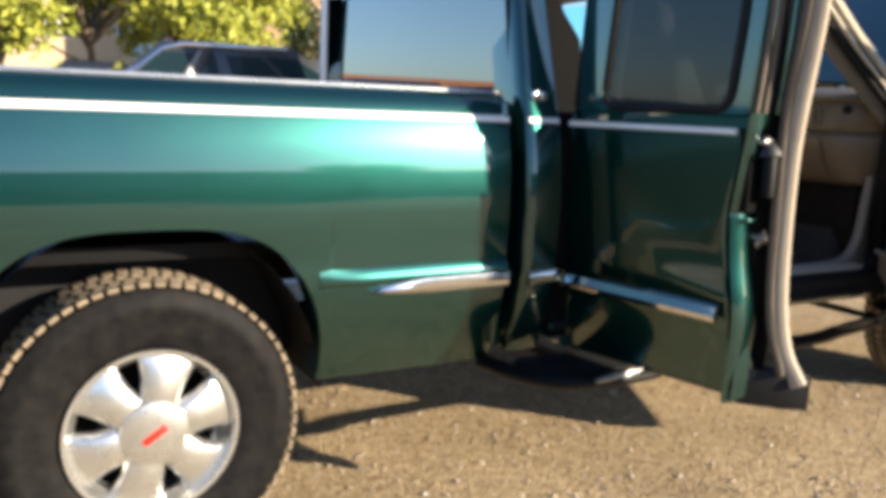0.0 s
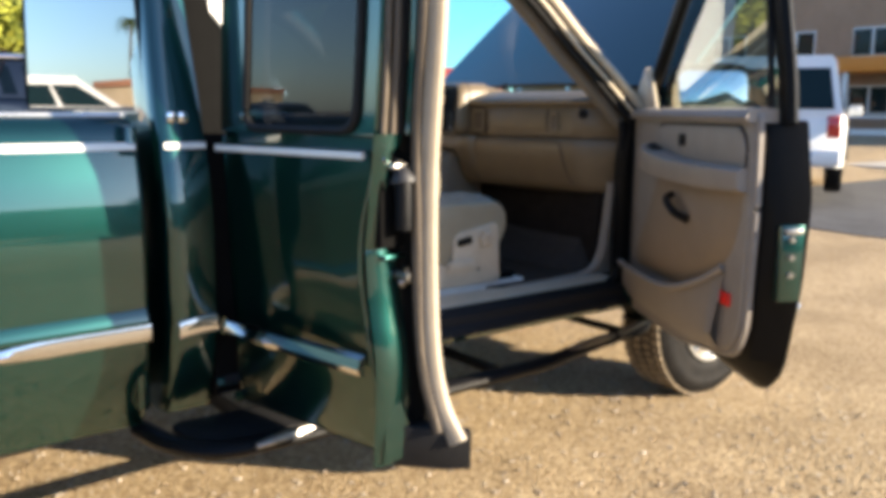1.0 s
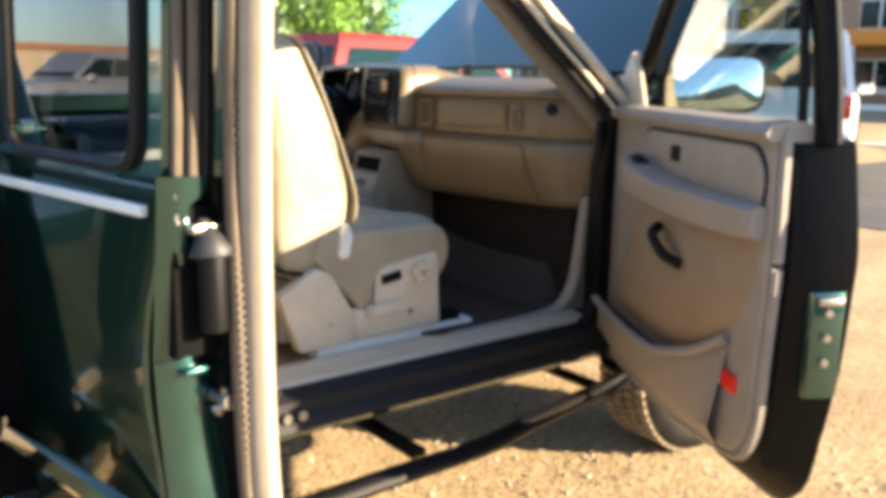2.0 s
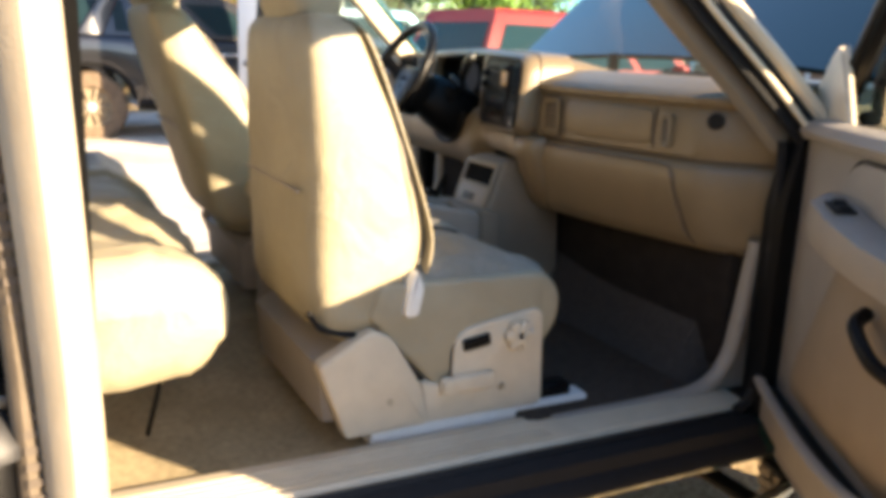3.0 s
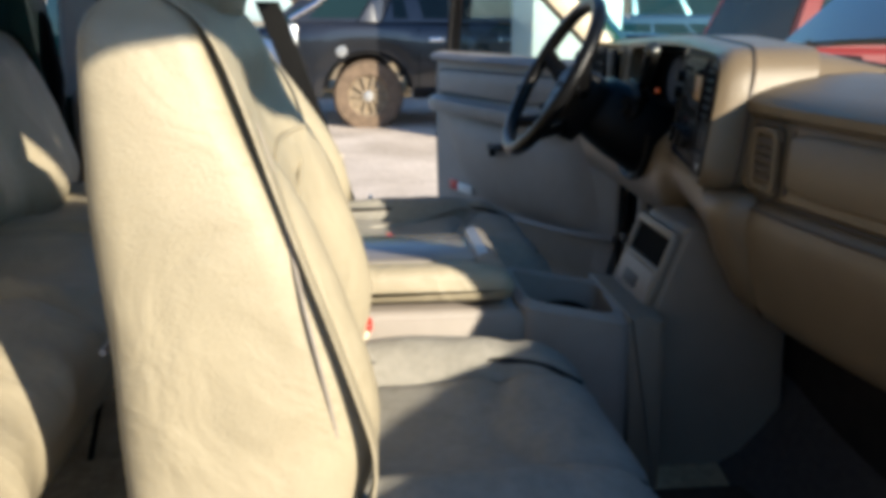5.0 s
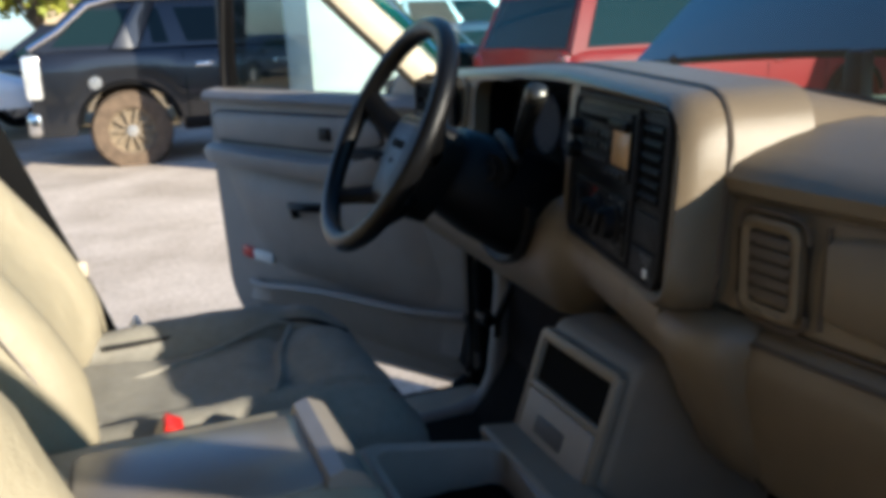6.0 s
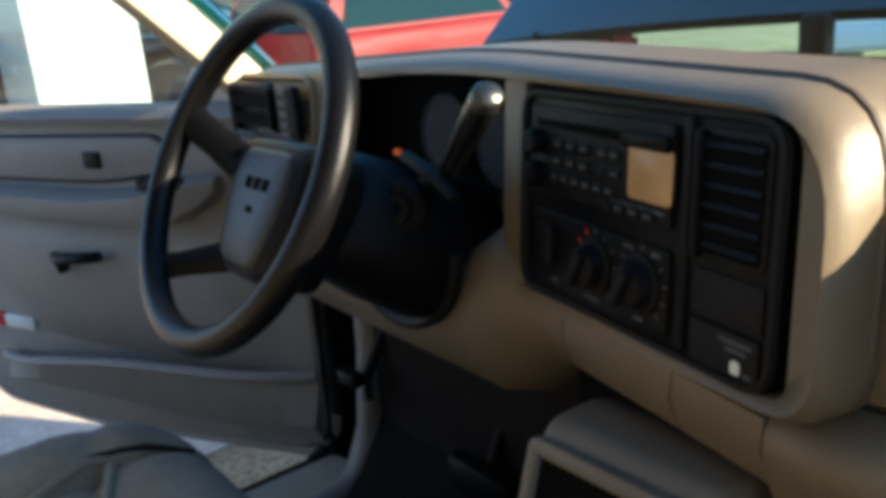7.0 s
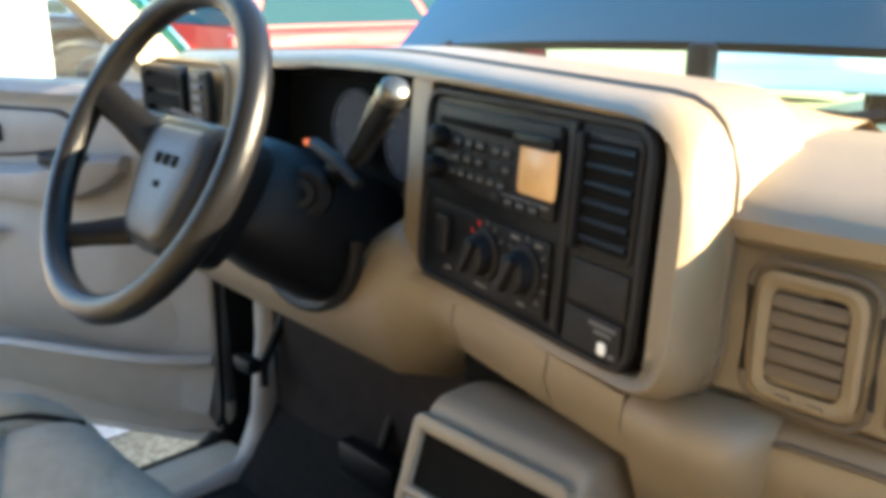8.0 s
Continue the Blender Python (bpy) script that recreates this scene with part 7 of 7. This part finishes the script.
def vehicle(name, label, at, heading, length, width, paint, low, belt, cabin, roof, wheels, r=0.38, tyre_mat=TYRE, base_z=0.0, cuts=None):
    """A parked vehicle: at is its middle, +x its front in its own frame.
    low: outline of the body side (x, z) from tail to nose; cabin: (x rear low, x rear top, x front top, x front low)."""
    m = Matrix.Translation((at[0], at[1], base_z)) @ Matrix.Rotation(radians(heading), 4, "Z")
    car = thing(name, (at[0], at[1], base_z), label, "car" if name == "car" else name.split("_")[-1], "parked vehicles")
    mat = PAINTS[paint]
    h = width / 2
    # body with wheel arches cut into its sides
    def under(x):
        z = 0.42
        for wx in wheels:
            d = abs(x - wx) / (r * 1.22)
            if d < 1:
                z = max(z, 0.42 + (r * 2 + 0.06 - 0.42) * (1 - d ** 2.6) ** 0.45)
        return z
    n = 72
    loops = []
    for i in range(n + 1):
        x = -length / 2 + length * i / n
        zt = interp(low, x)
        zb = min(under(x), zt - 0.05)
        e = min(1, max(0.0, min(i, n - i) / 5))
        w = h * (0.9 + 0.1 * math.sqrt(max(0, 1 - (1 - e) ** 2)))
        loops.append([(x, -w + 0.12, zb), (x, -w + 0.015, zb), (x, -w, zb + (zt - zb) * 0.35), (x, -w, zb + (zt - zb) * 0.75), (x, -w + 0.02, zt - 0.04), (x, -w + 0.07, zt), (x, 0, zt + 0.03), (x, w - 0.07, zt), (x, w - 0.02, zt - 0.04), (x, w, zb + (zt - zb) * 0.75), (x, w, zb + (zt - zb) * 0.35), (x, w - 0.015, zb), (x, w - 0.12, zb)])
    bm = bmesh.new()
    loft(bm, loops)
    part("body", bm, mat, car, m=m, smooth=50)
    a, b, c, d = cabin
    bm = bmesh.new()
    loft(bm, [[(a, y, belt) for y in (-h + 0.06, h - 0.06)] + [(d, h - 0.06, belt), (d, -h + 0.06, belt)], [(b - (b - a) * 0.1, -h + 0.2, roof - 0.07), (b - (b - a) * 0.1, h - 0.2, roof - 0.07), (c + (d - c) * 0.1, h - 0.2, roof - 0.07), (c + (d - c) * 0.1, -h + 0.2, roof - 0.07)], [(b, -h + 0.26, roof), (b, h - 0.26, roof), (c, h - 0.26, roof), (c, -h + 0.26, roof)], [(b + 0.3, -h + 0.5, roof + 0.02), (b + 0.3, h - 0.5, roof + 0.02), (c - 0.3, h - 0.5, roof + 0.02), (c - 0.3, -h + 0.5, roof + 0.02)]])
    part("cabin", bm, mat, car, m=m, smooth=30)
    # panes, each set a little proud of the cabin
    def side_x(t, back):
        return (a + (b - a) * t if back else d + (c - d) * t)
    k0, k1 = 0.1, 0.84
    for s in (-1, 1):
        span0, span1 = side_x(k0, True) + 0.1, side_x(k0, False) - 0.12
        tops0, tops1 = side_x(k1, True) + 0.1, side_x(k1, False) - 0.12
        n_cut = 3 if (d - a) > 2.6 else 2
        spans = cuts or [(j / n_cut + 0.015, (j + 1) / n_cut - 0.015, j / n_cut + 0.015, (j + 1) / n_cut - 0.015) for j in range(n_cut)]
        y0, y1 = (h - 0.06 - 0.14 * k0) + 0.006, (h - 0.06 - 0.14 * k1) + 0.006
        z0, z1 = belt + (roof - 0.07 - belt) * k0, belt + (roof - 0.07 - belt) * k1
        for f0, f1, g0, g1 in spans:
            q = [(span0 + (span1 - span0) * f0, s * y0, z0), (span0 + (span1 - span0) * f1, s * y0, z0), (tops0 + (tops1 - tops0) * g1, s * y1, z1), (tops0 + (tops1 - tops0) * g0, s * y1, z1)]
            bm = bmesh.new()
            loft(bm, [q, [(x, y + s * 0.004, z) for x, y, z in q]])
            part("side_window", bm, CARGLASS, car, m=m)
        # door seams and handles below the panes
        marks = [span0 + (span1 - span0) * f for f in sorted({x for sp in spans[-2:] for x in sp[:2]})]
        for x in (marks[0] - 0.06, (marks[1] + marks[2]) / 2, marks[3] + 0.08):
            bm = bmesh.new()
            tube(bm, [(x, s * (h - 0.012), 0.52), (x, s * (h + 0.001), 0.66), (x, s * (h + 0.001), 0.86), (x, s * (h - 0.018), belt - 0.06)], 0.006, 6)
            part("door_seam", bm, DARK, car, m=m)
        for x in (marks[0] + 0.06, (marks[1] + marks[2]) / 2 + 0.1):
            bm = bmesh.new()
            box(bm, (x, s * (h - 0.005) - 0.018, belt - 0.22), (x + 0.2, s * (h - 0.005) + 0.018, belt - 0.18), 0.01)
            part("door_handle", bm, CHROME if paint == "black" else mat, car, m=m)
        for wx in wheels:
            bm = bmesh.new()
            tube(bm, [(wx + r * 1.23 * math.cos(t), s * (h + 0.004), 0.36 + (r * 2 - 0.27) * max(0.0, math.sin(t)) ** 0.8) for t in (math.pi * (0.07 + 0.86 * k / 18) for k in range(19))], 0.03, 6, up=(0, 1, 0))
            part("arch_lip", bm, JET, car, m=m)
    for back, nm in ((True, "rear_window"), (False, "windscreen")):
        sx = -0.008 if back else 0.008
        q = []
        for t, sg in ((0.1, -1), (0.1, 1), (0.86, 1), (0.86, -1)):
            q.append((side_x(t, back) + sx + (0.02 * (-1 if back else 1)) * t, sg * (h - 0.16 - 0.12 * t), belt + (roof - 0.07 - belt) * t))
        bm = bmesh.new()
        loft(bm, [q, [(x + sx, y, z) for x, y, z in q]])
        part(nm, bm, CARGLASS, car, m=m)
    for wx in wheels:
        for s in (-1, 1):
            f = m @ about((wx, s * (h - 0.02), r), (0, s, 0))
            bm = bmesh.new()
            lathe(bm, [(r * 0.55, -0.24), (r * 0.93, -0.24), (r, -0.2), (r, -0.04), (r * 0.93, 0.0), (r * 0.62, 0.004), (r * 0.55, -0.02)], f, 28)
            ty = part("wheel", bm, tyre_mat, car)
            bm = bmesh.new()
            lathe(bm, [(r * 0.57, -0.01), (r * 0.53, -0.03), (r * 0.5, -0.06), (0.001, -0.06)], f, 24)
            spokes = 10 if tyre_mat is MUDDY else 6
            for k in range(spokes):
                box(bm, (0.03, -0.18 / spokes, -0.055), (r * 0.55, 0.18 / spokes, -0.012), 0.008, m=f @ Matrix.Rotation(k * math.tau / spokes, 4, "Z"))
            part("rim", bm, DUSTY if tyre_mat is MUDDY else ALLOY, ty)
            bm = bmesh.new()
            lathe(bm, [(0.06, -0.03), (0.06, 0.0), (0.001, 0.004)], f, 16)
            part("hub_cap", bm, ALLOY, ty)
    for s in (-1, 1):
        bm = bmesh.new()
        box(bm, (-length / 2 - 0.012, s * h * 0.84 - 0.09, 0.82), (-length / 2 + 0.05, s * h * 0.84 + 0.09, 1.12), 0.02, m=m)
        part("tail_lamp", bm, LAMP_RED, car, "red tail lamp")
        bm = bmesh.new()
        box(bm, (length / 2 - 0.06, s * h * 0.72 - 0.14, 0.72), (length / 2 + 0.012, s * h * 0.72 + 0.14, 0.88), 0.03, m=m)
        part("head_lamp", bm, LAMP_CLEAR, car)
        bm = bmesh.new()
        box(bm, (d - 0.5, s * (h + 0.1) - 0.11, belt - 0.02), (d - 0.38, s * (h + 0.1) + 0.11, belt + 0.14), 0.03, m=m)
        part("door_mirror", bm, mat, car)
    for x, nm in ((-length / 2 - 0.06, "rear_bumper"), (length / 2 - 0.06, "front_bumper")):
        bm = bmesh.new()
        box(bm, (x, -h + 0.04, 0.44), (x + 0.14, h - 0.04, 0.68), 0.04, 3, m=m)
        part(nm, bm, CHROME if paint == "black" else mat, car)
    return car


TRUCK_LOW = [(-2.85, 1.12), (-2.8, 1.2), (-0.75, 1.22), (0.9, 1.2), (1.0, 1.17), (2.3, 1.1), (2.75, 1.02), (2.85, 0.8)]
SUV_LOW = [(-2.5, 1.02), (-2.45, 1.16), (1.0, 1.15), (1.1, 1.12), (2.2, 1.05), (2.45, 0.95), (2.5, 0.75)]
CAR_LOW = [(-2.35, 0.78), (-2.25, 0.98), (-1.5, 1.0), (1.0, 0.96), (1.9, 0.85), (2.3, 0.72), (2.35, 0.6)]

BLACK_AT = (4.25, 11.05)
black = vehicle("pickup_truck", "black crew-cab pickup with mud-caked wheels", BLACK_AT, 0, 5.7, 2.05, "black", [(-2.85, 1.2), (-2.8, 1.32), (-1.9, 1.31), (0.5, 1.25), (0.6, 1.2), (2.3, 1.12), (2.75, 1.02), (2.85, 0.8)], 1.3, (-2.84, -2.2, -0.3, 0.65), 1.86, (-1.89, 1.6), 0.43, MUDDY, 0.12, ((0.03, 0.3, 0.0, 0.24), (0.355, 0.41, 0.31, 0.375), (0.47, 0.71, 0.46, 0.72), (0.75, 0.99, 0.76, 0.99)))
m_black = Matrix.Translation((*BLACK_AT, 0.12))
for s_ in (-1, 1):
    bm = bmesh.new()
    loft(bm, [[(-2.02, s_ * 0.985, 1.3), (-1.72, s_ * 0.985, 1.3), (-1.5, s_ * 0.86, 1.77), (-1.72, s_ * 0.86, 1.77)], [(-2.0, s_ * 1.003, 1.305), (-1.74, s_ * 1.003, 1.305), (-1.53, s_ * 0.878, 1.77), (-1.7, s_ * 0.878, 1.77)]])
    part("sail_panel", bm, PAINTS["black"], black, "glossy black sail panel behind the cab", m=m_black)
    bm = bmesh.new()
    tube(bm, [(-2.8, s_ * 0.98, 1.33), (-2.5, s_ * 0.95, 1.5), (-2.18, s_ * 0.88, 1.76), (-1.9, s_ * 0.85, 1.83), (-0.4, s_ * 0.85, 1.84)], 0.03, 8, up=(0, 1, 0))
    part("roof_bar", bm, CHROME, black, "bright bar from the tail to the roof", m=m_black)
    bm = bmesh.new()
    box(bm, (-2.88, s_ * 0.97 - 0.07, 0.82), (-2.72, s_ * 0.97 + 0.07, 1.27), 0.03)
    part("corner_lamp", bm, LAMP_CLEAR, black, "bright lamp at the tail corner", m=m_black)
    bm = bmesh.new()
    lathe(bm, [(0.07, 0.0), (0.065, 0.012), (0.001, 0.014)], about((-2.2, s_ * 1.02, 0.96), (0, s_, 0)), 20)
    part("fuel_cap", bm, ALLOY, black, "pale round fuel cap", m=m_black)
    bm = bmesh.new()
    box(bm, (-1.35, s_ * 0.98 - 0.04, 0.4), (1.05, s_ * 0.98 + 0.04, 0.56), 0.03)
    part("side_cladding", bm, JET, black, "black plastic sill cladding", m=m_black)
bm = bmesh.new()
box(bm, (-1.98, -0.2, 1.87), (-1.9, 0.2, 1.93), 0.015)
part("brake_lamp", bm, LAMP_RED, black, "red lamp on the roof edge", m=m_black)

vehicle("car", "white saloon with teal-tinted glass", (-1.1, 13.2), 5, 4.7, 1.85, "white", CAR_LOW, 0.98, (-1.6, -0.9, 0.3, 1.2), 1.5, (-1.4, 1.4), 0.33, base_z=0.3)
vehicle("car", "dark saloon behind the black pickup", (2.2, 15.5), 0, 4.8, 1.85, "black", CAR_LOW, 0.98, (-1.6, -0.9, 0.3, 1.2), 1.5, (-1.4, 1.4), 0.33, base_z=0.3)
vehicle("suv", "silver blue off-road car parked behind the pickup", (8.5, 16.0), 0, 4.9, 1.95, "silver", SUV_LOW, 1.14, (-2.4, -2.1, 0.4, 1.15), 1.88, (-1.5, 1.5), 0.38, base_z=0.25)
vehicle("suv", "red off-road car with dark windows", (8.6, 8.6), 6, 4.9, 1.95, "red", SUV_LOW, 1.12, (-2.4, -2.1, 0.4, 1.15), 1.85, (-1.5, 1.5), 0.38, base_z=0.05, cuts=((0.02, 0.72, 0.02, 0.7), (0.76, 0.99, 0.75, 0.985)))
vehicle("suv", "white off-road car seen from behind", (13.6, 5.75), 27, 5.1, 2.02, "white", [(-2.55, 1.02), (-2.5, 1.16), (1.0, 1.15), (1.1, 1.12), (2.2, 1.05), (2.5, 0.95), (2.55, 0.75)], 1.14, (-2.52, -2.3, 0.4, 1.15), 1.95, (-1.5, 1.5), 0.38, base_z=0.12)
vehicle("car", "dark blue hatchback with pale wheels", (8.2, 15.0), 0, 4.1, 1.75, "blue", CAR_LOW, 0.98, (-1.9, -1.5, 0.3, 1.2), 1.55, (-1.25, 1.25), 0.33, base_z=0.0)
# out of view behind the pickup, added to darken what its paint mirrors
vehicle("suv", "unseen black off-road car, added to darken the green paint's reflections", (-8.5, -1.6), 0, 4.9, 1.95, "black", SUV_LOW, 1.14, (-2.4, -2.1, 0.4, 1.15), 1.85, (-1.5, 1.5), 0.38)
# the row behind the camera's side of the lot, seen in the reflections
vehicle("suv", "dark blue off-road car across the lot", (-6.5, 19), 0, 4.9, 1.95, "blue", SUV_LOW, 1.14, (-2.4, -2.1, 0.4, 1.15), 1.85, (-1.5, 1.5), 0.38)
vehicle("pickup_truck", "silver pickup across the lot", (-12.5, 18.5), 0, 5.4, 1.95, "silver", TRUCK_LOW, 1.18, (-0.95, -0.55, 0.6, 1.4), 1.85, (-1.55, 1.75), 0.38)
vehicle("car", "dark saloon across the lot", (-18, 18), 0, 4.7, 1.85, "blue", CAR_LOW, 0.98, (-1.6, -0.9, 0.3, 1.2), 1.5, (-1.4, 1.4), 0.33)

# ---- white column ----
bm = bmesh.new()
box(bm, (3.93, 7.95, 0.0), (4.82, 9.1, 3.9), 0.015)
solo("column", bm, material("white_render", (0.8, 0.79, 0.77), 0.8, vary=0.06, scale=6, bump=0.3, bump_scale=60), "white rendered column beside the parked truck", "column", base=(4.37, 8.5, 0))

# ---- buildings ----
BROWN = material("brown_stucco", (0.40, 0.25, 0.16), 0.9, vary=0.1, scale=3, bump=0.4, bump_scale=40, stain=0.1)
SAND = material("sand_stucco", (0.55, 0.44, 0.3), 0.9, vary=0.1, scale=3, bump=0.4, bump_scale=40, stain=0.1)
ORANGE = material("orange_fascia", (0.8, 0.26, 0.03), 0.6, vary=0.1)
ROOF = material("clay_roof", (0.42, 0.2, 0.12), 0.9, vary=0.25, scale=5)


def building(at, turn, w, d, h, mat, label, cols, rows, win=(1.6, 1.4), awning=False, first=1.0, canopy=0.0):
    """A block with its front on its own -y side."""
    m = Matrix.Translation((at[0], at[1], 0)) @ Matrix.Rotation(radians(turn), 4, "Z")
    b = thing("building", (at[0], at[1], 0), label, "building")
    bm = bmesh.new()
    box(bm, (-w / 2, 0, 0), (w / 2, d, h), 0.03)
    part("wall", bm, mat, b, m=m)
    bm = bmesh.new()
    box(bm, (-w / 2 - 0.15, -0.15, h - 0.35), (w / 2 + 0.15, d + 0.15, h + 0.15), 0.04)
    part("parapet", bm, SAND if mat is BROWN else ROOF, b, m=m)
    for i in range(cols):
        for j in range(rows):
            x, z = -w / 2 + w * (i + 0.5) / cols, first + j * 3.0
            bm = bmesh.new()
            box(bm, (x - win[0] / 2, -0.06, z), (x + win[0] / 2, 0.05, z + win[1]), 0.02)
            wd = part("window", bm, WHITE, b, "pale window frame", m=m)
            for s in (-1, 1):
                bm = bmesh.new()
                box(bm, (x + s * win[0] / 4 - win[0] / 4 + 0.06, -0.075, z + 0.08), (x + s * win[0] / 4 + win[0] / 4 - 0.06, -0.055, z + win[1] - 0.08))
                part("pane", bm, CARGLASS, wd, m=m)
    if awning:
        bm = bmesh.new()
        box(bm, (-w / 2 + 2, -2.2, 3.3), (w / 2 - 2, 0.0, 4.1), 0.05)
        part("awning", bm, ORANGE, b, "orange canopy fascia", m=m)
        for i in range(12):
            x = -w / 2 + 3 + (w - 6) * i / 11
            bm = bmesh.new()
            box(bm, (x - 0.12, -2.1, 0), (x + 0.12, -1.86, 3.35), 0.02)
            part("post", bm, WHITE, b, m=m)
        bm = bmesh.new()
        box(bm, (-w / 2 + 3, -2.05, 1.0), (w / 2 - 3, -1.95, 1.12))
        box(bm, (-w / 2 + 3, -2.05, 0.0), (w / 2 - 3, -1.9, 0.45))
        part("railing", bm, WHITE, b, m=m)
    return b


building((46, 18), -90, 60, 14, 13.5, BROWN, "long brown stucco building with an orange canopy", 14, 2, (2.2, 1.5), True, 1.2)
building((16, 46), 0, 34, 12, 7.0, SAND, "sand-coloured building with small windows", 10, 2, (1.3, 1.0), first=0.9)
building((12.5, 40), 0, 8, 8, 8.5, BROWN, "brown stucco block behind the trees", 2, 2)
building((-40, 58), 0, 44, 10, 3.2, SAND, "low pale building with clay roof across the lot", 10, 1, first=1.0)
# never in view: added so the bed side has a skyline to reflect
building((4, -38), 180, 60, 10, 5.0, SAND, "unseen low pale building, added for the bed side's reflections", 12, 1, first=1.0)

# ---- trees ----
BARK = material("bark", (0.12, 0.09, 0.06), 0.95, vary=0.4, scale=14, bump=0.8, bump_scale=50)
LEAF = material("yellow_green_leaves", (0.36, 0.36, 0.04), 0.7, color2=(0.16, 0.2, 0.03), scale=2.2)
LEAFD = material("dark_green_leaves", (0.06, 0.09, 0.025), 0.7, color2=(0.03, 0.05, 0.015), scale=2.2)


def leaves(bm_v, bm_f, centre, rad, count, size, g):
    for i in range(count):
        d = g.normal(size=3)
        d /= np.linalg.norm(d) + 1e-9
        p = centre + d * rad * g.random() ** 0.45
        a, b = g.normal(size=3), g.normal(size=3)
        a /= np.linalg.norm(a)
        b = np.cross(a, b)
        b /= np.linalg.norm(b) + 1e-9
        s = size * g.uniform(0.6, 1.3)
        k = len(bm_v)
        bm_v += [tuple(p - a * s), tuple(p + b * s * 0.45), tuple(p + a * s), tuple(p - b * s * 0.45)]
        bm_f.append((k, k + 1, k + 2, k + 3))


def tree(at, h, spread, leaf, seed, base_z=0.0):
    g = np.random.default_rng(seed)
    t = thing("tree", (at[0], at[1], base_z), "broad tree with yellow-green foliage" if leaf is LEAF else "tree with dense dark green foliage", "tree", "trees")
    o = np.array([at[0], at[1], base_z])
    bm = bmesh.new()
    tube(bm, [o + np.array([0.05 * math.sin(i), 0.05 * math.cos(i * 2), h * 0.5 * i / 5]) for i in range(6)], [0.2 - 0.025 * i for i in range(6)], 8)
    vs, fs = [], []
    for k in range(16):
        a, e = g.uniform(0, math.tau), g.uniform(0.1, 1.0)
        tip = o + np.array([math.cos(a) * spread * g.uniform(0.3, 1), math.sin(a) * spread * g.uniform(0.3, 1), h * (0.42 + 0.55 * e)])
        st = o + np.array([0, 0, h * g.uniform(0.3, 0.5)])
        tube(bm, [st, (st + tip) / 2 + np.array([0, 0, -0.1]), tip], [0.08, 0.05, 0.02], 6)
        leaves(vs, fs, tip, spread * g.uniform(0.3, 0.5), 260, 0.16, g)
    part("trunk", bm, BARK, t)
    me2 = bpy.data.meshes.new("crown")
    me2.from_pydata([tuple(np.array(v) - np.array(t.location)) for v in vs], [], fs)
    me2.materials.append(leaf)
    ob = new("crown", me2)
    ob.parent = t


for i, (x, y, h, s, lf) in enumerate(((0.6, 25, 6.0, 2.2, LEAF), (3.2, 26.5, 6.5, 2.4, LEAF), (5.4, 25, 6.0, 2.2, LEAF), (7.2, 27, 6, 2.4, LEAF), (14.5, 34, 6, 2.6, LEAFD), (20, 33, 7, 3, LEAF), (26, 38, 7, 3, LEAF), (-60, 20, 5, 2.6, LEAFD), (-20, -26, 6, 3, LEAFD), (14, -30, 6, 3, LEAFD))):
    tree((x, y), h, s, lf, i + 1)


def palm(at, h, seed):
    g = np.random.default_rng(seed)
    t = thing("palm_tree", (*at, 0), "tall thin palm with a small crown", "tree", "palms")
    bm = bmesh.new()
    tube(bm, [(at[0] + 0.15 * math.sin(k * 0.7), at[1], h * k / 6) for k in range(7)], [0.22 - 0.015 * k for k in range(7)], 8)
    part("trunk", bm, BARK, t)
    bm = bmesh.new()
    for k in range(22):
        a, e = k * 2.4, g.uniform(-0.5, 0.9)
        d = Vector((math.cos(a), math.sin(a), 0))
        pts = [Vector((at[0], at[1], h)) + d * (1.6 * s) + Vector((0, 0, e * s * 1.4 - 1.3 * s * s)) for s in (0, 0.33, 0.66, 1.0)]
        w = d.cross(Vector((0, 0, 1))) * 0.16
        loft(bm, [[p - w * q, p + Vector((0, 0, 0.06)), p + w * q] for p, q in zip(pts, (0.4, 1, 0.9, 0.1))], closed=False)
    part("crown", bm, LEAFD, t)


palm((-30, 96), 11, 1)
palm((-35, 97), 10, 2)
